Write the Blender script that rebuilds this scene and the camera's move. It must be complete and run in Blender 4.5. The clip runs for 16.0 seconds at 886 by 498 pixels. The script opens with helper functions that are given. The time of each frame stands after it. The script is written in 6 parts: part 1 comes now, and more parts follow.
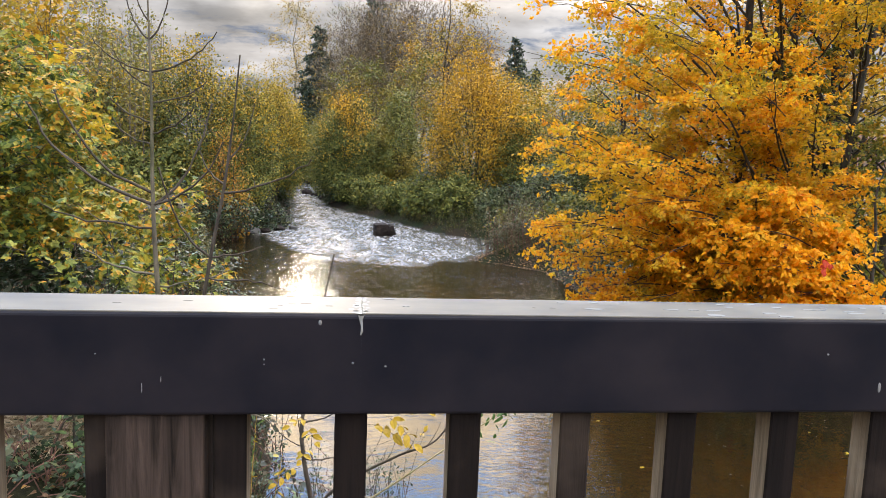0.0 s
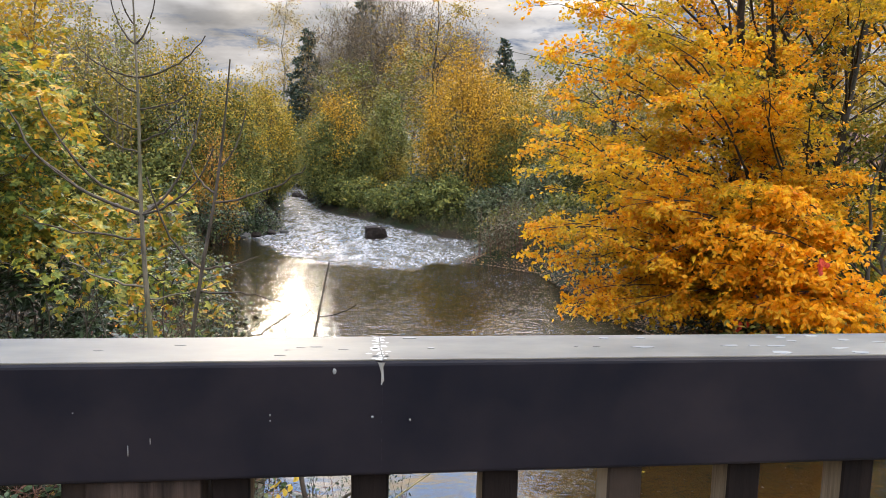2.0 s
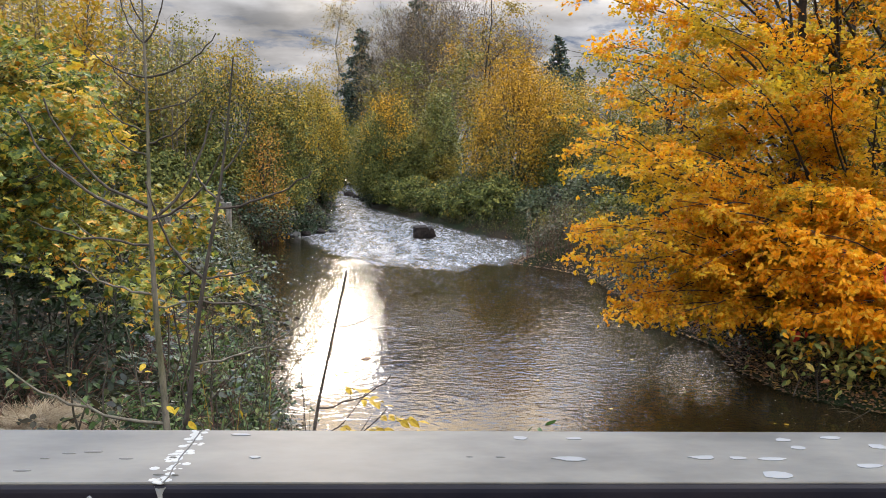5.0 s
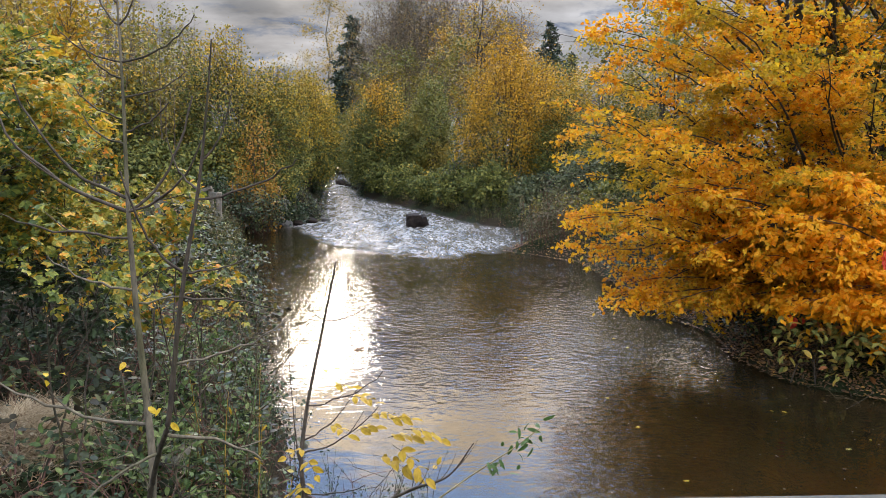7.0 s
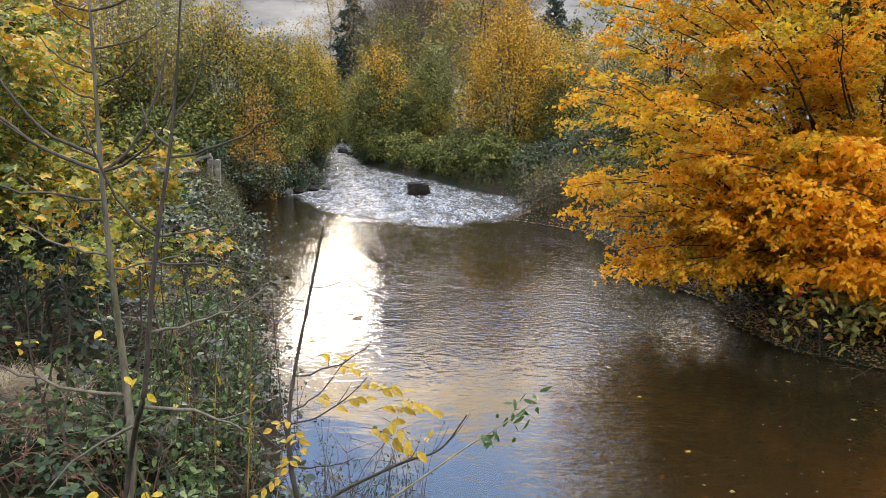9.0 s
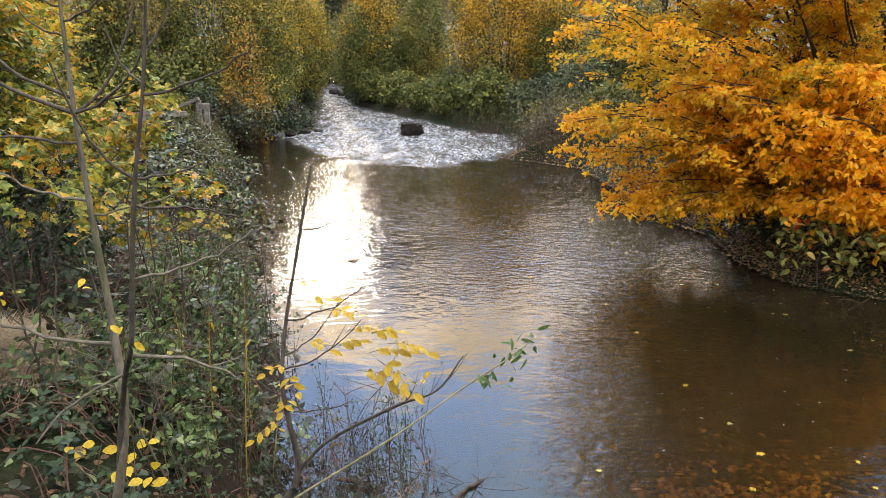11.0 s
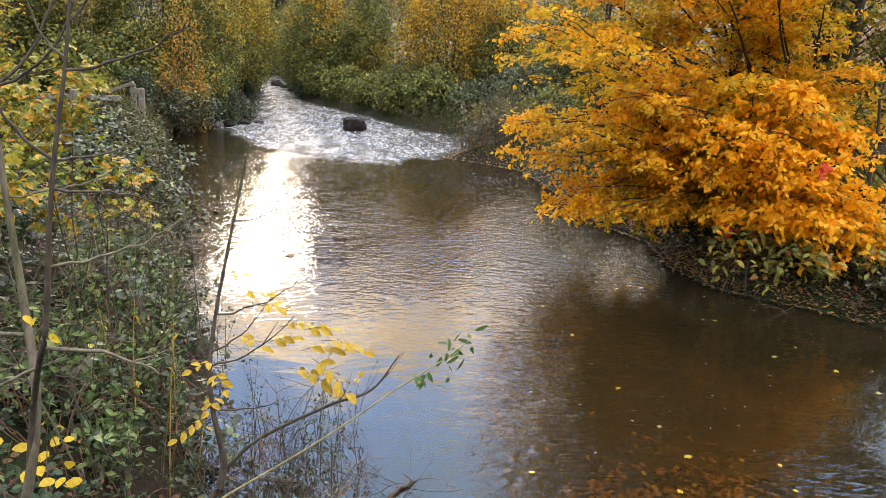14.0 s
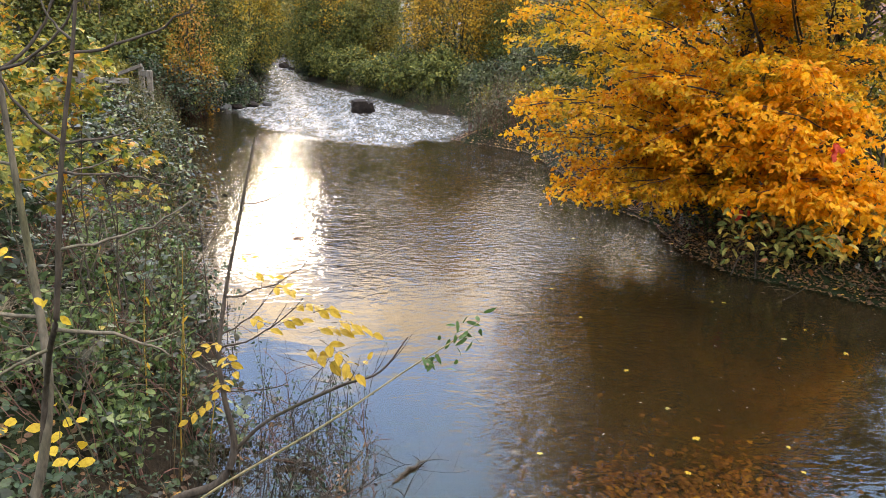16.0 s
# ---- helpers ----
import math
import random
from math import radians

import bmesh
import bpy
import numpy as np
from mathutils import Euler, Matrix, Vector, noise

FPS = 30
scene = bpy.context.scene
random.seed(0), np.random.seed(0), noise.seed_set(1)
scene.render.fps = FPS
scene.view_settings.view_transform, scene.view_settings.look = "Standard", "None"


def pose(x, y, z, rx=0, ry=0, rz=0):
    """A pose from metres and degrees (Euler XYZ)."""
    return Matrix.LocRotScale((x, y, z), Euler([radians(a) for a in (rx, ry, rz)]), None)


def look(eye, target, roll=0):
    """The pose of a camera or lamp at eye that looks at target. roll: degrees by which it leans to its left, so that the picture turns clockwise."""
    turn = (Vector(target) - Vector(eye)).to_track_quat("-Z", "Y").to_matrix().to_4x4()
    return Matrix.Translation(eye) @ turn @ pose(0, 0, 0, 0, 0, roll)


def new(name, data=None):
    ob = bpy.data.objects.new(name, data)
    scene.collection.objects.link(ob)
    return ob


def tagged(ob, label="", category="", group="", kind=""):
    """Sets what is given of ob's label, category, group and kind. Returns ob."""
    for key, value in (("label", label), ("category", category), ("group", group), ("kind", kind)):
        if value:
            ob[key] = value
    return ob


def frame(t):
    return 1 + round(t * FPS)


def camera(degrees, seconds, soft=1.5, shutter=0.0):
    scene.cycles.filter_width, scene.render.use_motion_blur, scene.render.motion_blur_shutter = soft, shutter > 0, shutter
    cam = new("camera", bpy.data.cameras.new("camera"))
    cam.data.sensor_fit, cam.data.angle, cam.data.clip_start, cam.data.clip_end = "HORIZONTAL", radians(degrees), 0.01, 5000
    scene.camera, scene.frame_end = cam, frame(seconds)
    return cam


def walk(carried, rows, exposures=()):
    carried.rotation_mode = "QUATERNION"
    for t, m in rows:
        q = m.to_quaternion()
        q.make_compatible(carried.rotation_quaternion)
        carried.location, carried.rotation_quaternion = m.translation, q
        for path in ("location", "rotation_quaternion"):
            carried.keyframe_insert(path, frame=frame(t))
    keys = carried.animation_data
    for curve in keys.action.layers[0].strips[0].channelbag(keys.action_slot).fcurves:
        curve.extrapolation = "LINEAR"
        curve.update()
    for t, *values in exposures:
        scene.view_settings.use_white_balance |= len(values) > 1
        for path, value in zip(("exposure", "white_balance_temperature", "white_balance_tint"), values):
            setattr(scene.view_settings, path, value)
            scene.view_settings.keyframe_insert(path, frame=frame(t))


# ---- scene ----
cam = camera(62.0, 16.0, soft=0.7)

PATH = [
    (0, (0.020, -0.888, 3.247), (0.178, 1.091, 3.005), 2.08),
    (0.5, (0.014, -0.853, 3.252), (0.184, 1.125, 3.009), 1.84),
    (1, (0.003, -0.817, 3.256), (0.184, 1.160, 3.013), 1.53),
    (1.5, (-0.012, -0.789, 3.264), (0.174, 1.188, 3.025), 1.60),
    (2, (-0.014, -0.763, 3.267), (0.168, 1.214, 3.029), 1.41),
    (2.5, (0.005, -0.730, 3.275), (0.167, 1.249, 3.038), 1.49),
    (3, (0.043, -0.670, 3.275), (0.173, 1.312, 3.041), 1.68),
    (3.5, (0.089, -0.628, 3.291), (0.179, 1.356, 3.055), 1.78),
    (4, (0.131, -0.577, 3.290), (0.185, 1.408, 3.053), 1.87),
    (6.5, (0.200, -0.406, 3.298), (0.244, 1.575, 3.030), 1.01),
    (7, (0.187, -0.346, 3.287), (0.245, 1.634, 3.010), 0.95),
    (7.5, (0.198, -0.304, 3.285), (0.263, 1.674, 2.996), 0.89),
    (8, (0.217, -0.247, 3.268), (0.282, 1.729, 2.963), 0.91),
    (8.5, (0.235, -0.192, 3.246), (0.294, 1.780, 2.916), 0.89),
    (9, (0.250, -0.150, 3.228), (0.300, 1.817, 2.869), 0.97),
    (11.5, (0.269, 0.008, 3.179), (0.341, 1.936, 2.652), -0.64),
    (12, (0.269, 0.047, 3.168), (0.394, 1.974, 2.647), 0.24),
    (12.5, (0.275, 0.020, 3.169), (0.445, 1.946, 2.660), 1.45),
    (13, (0.274, 0.049, 3.162), (0.476, 1.974, 2.658), 2.23),
    (13.5, (0.274, 0.038, 3.163), (0.492, 1.960, 2.655), 2.64),
    (14, (0.274, 0.036, 3.164), (0.498, 1.955, 2.650), 2.82),
    (14.5, (0.273, 0.040, 3.163), (0.497, 1.958, 2.639), 2.87),
    (15, (0.275, 0.031, 3.166), (0.493, 1.945, 2.630), 2.78),
    (15.5, (0.277, 0.031, 3.167), (0.486, 1.943, 2.617), 2.66),
    (16, (0.275, 0.040, 3.162), (0.477, 1.949, 2.601), 2.61),
]
EXPOSURES = [(0.0, 1.54, 7150, 12), (3.5, 1.40, 7000, 12), (7.0, 1.23, 6850, 12), (9.0, 1.34, 6950, 12), (12.5, 1.52, 7450, 13), (16.0, 1.55, 7450, 13)]
walk(cam, [(t, look(eye, target, roll)) for t, eye, target, roll in PATH], EXPOSURES)

# ------------------------------------------------------------------ world, sun, exposure
SUN_AZ, SUN_EL = radians(-8.2), radians(12.0)
sun_way = Vector((math.sin(SUN_AZ) * math.cos(SUN_EL), math.cos(SUN_AZ) * math.cos(SUN_EL), math.sin(SUN_EL)))

world = bpy.data.worlds.new("sky")
scene.world = world
world.use_nodes = True
wt = world.node_tree
wt.nodes.clear()


def wnode(kind, **kw):
    n = wt.nodes.new(kind)
    for k, v in kw.items():
        n.inputs[k].default_value = v
    return n


sky = wt.nodes.new("ShaderNodeTexSky")
sky.sky_type, sky.sun_disc = "NISHITA", False
sky.sun_elevation, sky.sun_rotation = SUN_EL, SUN_AZ
sky.air_density, sky.dust_density, sky.ozone_density = 1.0, 0.25, 1.6
tc = wt.nodes.new("ShaderNodeTexCoord")
sep = wt.nodes.new("ShaderNodeSeparateXYZ")
wt.links.new(tc.outputs["Generated"], sep.inputs[0])


def wmath(op, a, b, clamp=False):
    n = wt.nodes.new("ShaderNodeMath")
    n.operation, n.use_clamp = op, clamp
    for k, v in enumerate((a, b)):
        if isinstance(v, (int, float)):
            n.inputs[k].default_value = v
        else:
            wt.links.new(v, n.inputs[k])
    return n.outputs[0]


up = wmath("MAXIMUM", sep.outputs[2], 0.0)
up = wmath("ADD", up, 0.14)
comb = wt.nodes.new("ShaderNodeCombineXYZ")
CLOUD_DRIFT = (6.91, -21.56)
wt.links.new(wmath("ADD", wmath("DIVIDE", sep.outputs[0], up), CLOUD_DRIFT[0]), comb.inputs[0])
wt.links.new(wmath("ADD", wmath("DIVIDE", sep.outputs[1], up), CLOUD_DRIFT[1]), comb.inputs[1])
cloud = wnode("ShaderNodeTexNoise", Scale=1.9, Detail=8.0, Roughness=0.62, Distortion=0.35)
wt.links.new(comb.outputs[0], cloud.inputs["Vector"])
cover = wt.nodes.new("ShaderNodeValToRGB")
cover.color_ramp.elements[0].position, cover.color_ramp.elements[1].position = 0.445, 0.575
# bands of cloud and gap added by height, to suit the pool's reflection
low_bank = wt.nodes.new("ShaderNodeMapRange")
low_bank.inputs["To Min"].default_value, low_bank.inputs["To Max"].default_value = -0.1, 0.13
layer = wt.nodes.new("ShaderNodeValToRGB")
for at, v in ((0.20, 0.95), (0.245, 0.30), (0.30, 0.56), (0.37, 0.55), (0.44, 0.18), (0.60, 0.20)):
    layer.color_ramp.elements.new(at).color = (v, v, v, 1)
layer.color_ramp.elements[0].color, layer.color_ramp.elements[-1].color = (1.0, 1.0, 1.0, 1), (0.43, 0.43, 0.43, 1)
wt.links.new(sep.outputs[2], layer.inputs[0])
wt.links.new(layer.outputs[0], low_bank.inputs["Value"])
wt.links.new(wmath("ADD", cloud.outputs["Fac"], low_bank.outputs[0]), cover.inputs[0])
thick = wnode("ShaderNodeTexNoise", Scale=2.3, Detail=5.0, Roughness=0.5)
wt.links.new(comb.outputs[0], thick.inputs["Vector"])
bw = wt.nodes.new("ShaderNodeRGBToBW")
wt.links.new(sky.outputs[0], bw.inputs[0])
grey = wmath("ADD", wmath("MINIMUM", wmath("MULTIPLY", bw.outputs[0], 0.20), 1.0), 2.7)
shade = wmath("MAXIMUM", wmath("ADD", wmath("MULTIPLY", thick.outputs["Fac"], 2.5), -0.34), 0.55)
grey = wmath("MULTIPLY", grey, shade)
tint = wt.nodes.new("ShaderNodeMix")
tint.data_type, tint.blend_type = "RGBA", "MULTIPLY"
tint.inputs[0].default_value = 1.0
warm = wt.nodes.new("ShaderNodeValToRGB")
warm.color_ramp.elements[0].position, warm.color_ramp.elements[1].position = 0.40, 0.60
warm.color_ramp.elements[0].color, warm.color_ramp.elements[1].color = (0.94, 0.95, 0.98, 1), (1.0, 0.83, 0.62, 1)
peach = wnode("ShaderNodeTexNoise", Scale=0.9, Detail=2.0)
wt.links.new(comb.outputs[0], peach.inputs["Vector"])
wt.links.new(peach.outputs["Fac"], warm.inputs[0])
pale = wt.nodes.new("ShaderNodeMix")
pale.data_type = "RGBA"
pale.inputs[7].default_value = (0.93, 0.975, 1.06, 1)
hazy = wt.nodes.new("ShaderNodeMapRange")
hazy.inputs["From Min"].default_value, hazy.inputs["From Max"].default_value = 0.17, 0.27
hazy.inputs["To Min"].default_value, hazy.inputs["To Max"].default_value = 0.85, 0.0
wt.links.new(sep.outputs[2], hazy.inputs["Value"])
wt.links.new(hazy.outputs[0], pale.inputs[0])
wt.links.new(warm.outputs[0], pale.inputs[6])
wt.links.new(pale.outputs[2], tint.inputs[7])
wt.links.new(grey, tint.inputs[6])
mixc = wt.nodes.new("ShaderNodeMix")
mixc.data_type = "RGBA"
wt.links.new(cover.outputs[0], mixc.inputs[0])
soften = wt.nodes.new("ShaderNodeVectorMath")
soften.operation = "MINIMUM"
soften.inputs[1].default_value = (0.75, 1.25, 2.25)
dim = wt.nodes.new("ShaderNodeVectorMath")
dim.operation = "SCALE"
dim.inputs["Scale"].default_value = 0.5
wt.links.new(sky.outputs[0], dim.inputs[0])
wt.links.new(dim.outputs[0], soften.inputs[0])
wt.links.new(soften.outputs[0], mixc.inputs[6])
wt.links.new(tint.outputs[2], mixc.inputs[7])
bg = wt.nodes.new("ShaderNodeBackground")
bg.inputs[1].default_value = 0.15
# an overcast sky is several times brighter overhead than near the horizon
high = wt.nodes.new("ShaderNodeMapRange")
high.interpolation_type = "SMOOTHSTEP"
high.inputs["From Min"].default_value, high.inputs["From Max"].default_value = 0.155, 0.57
high.inputs["To Min"].default_value, high.inputs["To Max"].default_value = 0.36, 9.0
wt.links.new(sep.outputs[2], high.inputs["Value"])
lift = wt.nodes.new("ShaderNodeVectorMath")
lift.operation = "SCALE"
wt.links.new(mixc.outputs[2], lift.inputs[0])
zenith = wt.nodes.new("ShaderNodeMapRange")
zenith.interpolation_type = "SMOOTHSTEP"
zenith.inputs["From Min"].default_value, zenith.inputs["From Max"].default_value = 0.50, 0.85
zenith.inputs["To Min"].default_value, zenith.inputs["To Max"].default_value = 0.0, 1.5
wt.links.new(sep.outputs[2], zenith.inputs["Value"])
wt.links.new(wmath("ADD", high.outputs[0], zenith.outputs[0]), lift.inputs["Scale"])
# the hidden sun lights up the cloud round it
toward = wt.nodes.new("ShaderNodeVectorMath")
toward.operation = "DOT_PRODUCT"
toward.inputs[1].default_value = sun_way
wt.links.new(tc.outputs["Generated"], toward.inputs[0])
near_sun = wmath("POWER", wmath("MAXIMUM", toward.outputs["Value"], 0.0), 620.0)
near_sun = wmath("MULTIPLY", near_sun, wmath("ADD", wmath("MULTIPLY", cloud.outputs["Fac"], 3.0), -0.9))
glow = wt.nodes.new("ShaderNodeVectorMath")
glow.operation = "SCALE"
glow.inputs[0].default_value = (1.0, 0.93, 0.80)
wt.links.new(near_sun, glow.inputs["Scale"])
whole = wt.nodes.new("ShaderNodeVectorMath")
whole.operation = "ADD"
wt.links.new(lift.outputs[0], whole.inputs[0])
wt.links.new(glow.outputs[0], whole.inputs[1])
wt.links.new(whole.outputs[0], bg.inputs[0])
wout = wt.nodes.new("ShaderNodeOutputWorld")
wt.links.new(bg.outputs[0], wout.inputs[0])

sun_data = bpy.data.lights.new("sun", "SUN")
sun_data.energy, sun_data.angle, sun_data.color = 0.52, radians(10), (1.0, 0.90, 0.76)
sun = new("sun", sun_data)
sun.matrix_world = look(sun_way * 50, (0, 0, 0))


# ------------------------------------------------------------------ materials
def material(name):
    m = bpy.data.materials.new(name)
    m.use_nodes = True
    nt = m.node_tree
    return m, nt, nt.nodes["Principled BSDF"]


def node(nt, kind, links=(), **kw):
    n = nt.nodes.new(kind)
    for k, v in kw.items():
        n.inputs[k].default_value = v
    for sock, src in links:
        nt.links.new(src, n.inputs[sock])
    return n


def ramp(nt, src, stops):
    r = nt.nodes.new("ShaderNodeValToRGB")
    el = r.color_ramp.elements
    while len(el) < len(stops):
        el.new(0.5)
    for e, (p, c) in zip(el, stops):
        e.position, e.color = p, (*c, 1)
    nt.links.new(src, r.inputs[0])
    return r.outputs[0]


def blend(nt, fac, a, b, mode="MIX"):
    n = nt.nodes.new("ShaderNodeMix")
    n.data_type, n.blend_type = "RGBA", mode
    for k, v in ((0, fac), (6, a), (7, b)):
        if isinstance(v, (int, float)):
            n.inputs[k].default_value = v
        elif isinstance(v, tuple):
            n.inputs[k].default_value = (*v, 1)
        else:
            nt.links.new(v, n.inputs[k])
    return n.outputs[2]


def bump(nt, bsdf, src, strength, distance):
    b = node(nt, "ShaderNodeBump", Strength=strength, Distance=distance)
    nt.links.new(src, b.inputs["Height"])
    nt.links.new(b.outputs[0], bsdf.inputs["Normal"])
    return b


def leaf_material(name, stops, clump=None, through_light=0.42, rough=0.5, clump_scale=0.9, spec=0.2, share=0.45):
    """Leaves: each one picks its colour, and whole boughs lean to another hue."""
    m, nt, p = material(name)
    g = nt.nodes.new("ShaderNodeNewGeometry")
    col = ramp(nt, g.outputs["Random Per Island"], stops)
    co = nt.nodes.new("ShaderNodeTexCoord")
    if clump:
        nz = node(nt, "ShaderNodeTexNoise", [("Vector", co.outputs["Object"])], Scale=clump_scale, Detail=2.0)
        fac = ramp(nt, nz.outputs["Fac"], [(share, (0, 0, 0)), (share + 0.17, (0.85, 0.85, 0.85))])
        other = ramp(nt, g.outputs["Random Per Island"], clump)
        col = blend(nt, fac, col, other)
    fine = node(nt, "ShaderNodeTexNoise", [("Vector", co.outputs["Object"])], Scale=60.0, Detail=2.0)
    spots = ramp(nt, fine.outputs["Fac"], [(0.3, (0.72, 0.66, 0.6)), (0.55, (1, 1, 1))])
    col = blend(nt, 1.0, col, spots, "MULTIPLY")
    nt.links.new(col, p.inputs["Base Color"])
    p.inputs["Roughness"].default_value = rough
    p.inputs["Specular IOR Level"].default_value = spec
    tr = nt.nodes.new("ShaderNodeBsdfTranslucent")
    nt.links.new(col, tr.inputs[0])
    mx = nt.nodes.new("ShaderNodeMixShader")
    mx.inputs[0].default_value = through_light
    nt.links.new(p.outputs[0], mx.inputs[1])
    nt.links.new(tr.outputs[0], mx.inputs[2])
    nt.links.new(mx.outputs[0], nt.nodes["Material Output"].inputs[0])
    return m


def bark_material(name, dark, light, scale=14.0, rough=0.85, rings=0.0):
    m, nt, p = material(name)
    co = nt.nodes.new("ShaderNodeTexCoord")
    mp = node(nt, "ShaderNodeMapping", [("Vector", co.outputs["Object"])], Scale=(1, 1, 0.25))
    a = node(nt, "ShaderNodeTexNoise", [("Vector", mp.outputs[0])], Scale=scale, Detail=5.0, Roughness=0.65)
    b = node(nt, "ShaderNodeTexNoise", [("Vector", co.outputs["Object"])], Scale=2.0, Detail=3.0)
    col = ramp(nt, a.outputs["Fac"], [(0.3, dark), (0.7, light)])
    moss = ramp(nt, b.outputs["Fac"], [(0.5, (1, 1, 1)), (0.72, (0.72, 0.80, 0.55))])
    nt.links.new(blend(nt, 1.0, col, moss, "MULTIPLY"), p.inputs["Base Color"])
    p.inputs["Roughness"].default_value, p.inputs["Specular IOR Level"].default_value = rough, 0.2
    bump(nt, p, a.outputs["Fac"], 0.6, 0.01)
    return m


ORANGE = leaf_material("hornbeam_leaf", [(0.0, (0.62, 0.215, 0.009)), (0.35, (0.77, 0.330, 0.012)), (0.75, (0.80, 0.41, 0.018)), (1.0, (0.66, 0.45, 0.035))],
                       [(0.0, (0.24, 0.23, 0.028)), (0.5, (0.46, 0.34, 0.022)), (0.8, (0.66, 0.42, 0.02)), (1.0, (0.17, 0.20, 0.03))], 0.60, clump_scale=0.75, share=0.44)
ORANGE_BRIGHT = leaf_material("young_hornbeam_leaf", [(0.0, (0.76, 0.30, 0.010)), (0.6, (0.84, 0.41, 0.016)), (1.0, (0.76, 0.48, 0.04))], None, 0.60)
YELLOW_GREEN = leaf_material("alder_leaf", [(0.0, (0.075, 0.095, 0.022)), (0.4, (0.16, 0.18, 0.028)), (0.8, (0.28, 0.235, 0.028)), (1.0, (0.42, 0.22, 0.02))],
                             [(0.0, (0.22, 0.20, 0.025)), (1.0, (0.42, 0.25, 0.02))], 0.30, clump_scale=0.35)
OLIVE = leaf_material("willow_leaf", [(0.0, (0.065, 0.088, 0.026)), (0.5, (0.135, 0.145, 0.034)), (1.0, (0.23, 0.185, 0.034))],
                      [(0.0, (0.20, 0.155, 0.028)), (1.0, (0.28, 0.19, 0.028))], 0.30, clump_scale=0.4)
GOLD = leaf_material("bush_leaf", [(0.0, (0.34, 0.165, 0.013)), (0.5, (0.46, 0.25, 0.018)), (1.0, (0.38, 0.28, 0.03))],
                     [(0.0, (0.11, 0.13, 0.022)), (1.0, (0.30, 0.21, 0.026))], 0.30, clump_scale=0.35)
PALE_GOLD = leaf_material("birch_leaf", [(0.0, (0.32, 0.19, 0.03)), (0.5, (0.42, 0.27, 0.045)), (1.0, (0.24, 0.20, 0.045))],
                          [(0.0, (0.18, 0.16, 0.045)), (1.0, (0.34, 0.22, 0.035))], 0.30, clump_scale=0.3)
WILLOW_GREY = leaf_material("grey_willow_leaf", [(0.0, (0.035, 0.045, 0.018)), (0.6, (0.085, 0.10, 0.040)), (1.0, (0.19, 0.20, 0.10))], None, 0.22, 0.4, spec=0.2)


def dome_material(name, inner, outer, foot, head, mix=0.5, scale=0.5):
    """Leaves of a bush that turn colour from the top and the tips down, in patches; the low green holds shade too."""
    m, nt, p = material(name)
    g = nt.nodes.new("ShaderNodeNewGeometry")
    co = nt.nodes.new("ShaderNodeTexCoord")
    sp = node(nt, "ShaderNodeSeparateXYZ", [("Vector", co.outputs["Object"])])
    rise = node(nt, "ShaderNodeMapRange", [("Value", sp.outputs[2])])
    rise.inputs["From Min"].default_value, rise.inputs["From Max"].default_value = foot, head
    nz = node(nt, "ShaderNodeTexNoise", [("Vector", co.outputs["Object"])], Scale=scale, Detail=3.0, Roughness=0.6)
    turn = nt.nodes.new("ShaderNodeMath")
    turn.operation = "MULTIPLY_ADD"
    turn.inputs[1].default_value = 0.45
    nt.links.new(rise.outputs[0], turn.inputs[0])
    nt.links.new(nz.outputs["Fac"], turn.inputs[2])
    own = nt.nodes.new("ShaderNodeMath")
    own.operation = "MULTIPLY_ADD"
    own.inputs[1].default_value = 0.30
    nt.links.new(g.outputs["Random Per Island"], own.inputs[0])
    nt.links.new(turn.outputs[0], own.inputs[2])
    fac = ramp(nt, own.outputs[0], [(mix + 0.22, (0, 0, 0)), (mix + 0.48, (1, 1, 1))])
    col = blend(nt, fac, ramp(nt, g.outputs["Random Per Island"], inner), ramp(nt, g.outputs["Random Per Island"], outer))
    nt.links.new(col, p.inputs["Base Color"])
    p.inputs["Roughness"].default_value, p.inputs["Specular IOR Level"].default_value = 0.6, 0.1
    tr = nt.nodes.new("ShaderNodeBsdfTranslucent")
    nt.links.new(col, tr.inputs[0])
    mx = nt.nodes.new("ShaderNodeMixShader")
    mx.inputs[0].default_value = 0.26
    nt.links.new(p.outputs[0], mx.inputs[1])
    nt.links.new(tr.outputs[0], mx.inputs[2])
    nt.links.new(mx.outputs[0], nt.nodes["Material Output"].inputs[0])
    return m


# dark green of the low leaves, with the shade at the bushes' foot in it
LEAF_GREEN = [(0.0, (0.038, 0.050, 0.016)), (0.5, (0.100, 0.116, 0.032)), (1.0, (0.21, 0.195, 0.048))]
LEAF_YELLOW = [(0.0, (0.13, 0.115, 0.020)), (0.6, (0.28, 0.205, 0.026)), (1.0, (0.42, 0.245, 0.024))]
LEAF_GOLD = [(0.0, (0.22, 0.125, 0.013)), (0.5, (0.40, 0.210, 0.016)), (1.0, (0.52, 0.30, 0.030))]
DOME_OLIVE = dome_material("alder_dome_leaf", LEAF_GREEN, LEAF_YELLOW, 2.5, 8.0, 0.54)
DOME_YELLOW = dome_material("willow_dome_leaf", LEAF_GREEN, LEAF_YELLOW, 0.5, 6.5, 0.50)
DOME_GREEN = dome_material("green_dome_leaf", LEAF_GREEN, LEAF_GOLD, 2.0, 9.0, 0.62, 0.7)
DOME_GOLD = dome_material("golden_dome_leaf", LEAF_GREEN, LEAF_GOLD, 0.0, 7.5, 0.50)
TWIG_HAZE = leaf_material("fine_twig", [(0.0, (0.07, 0.055, 0.042)), (0.7, (0.15, 0.115, 0.085)), (1.0, (0.24, 0.17, 0.07))], None, 0.1, 0.8)
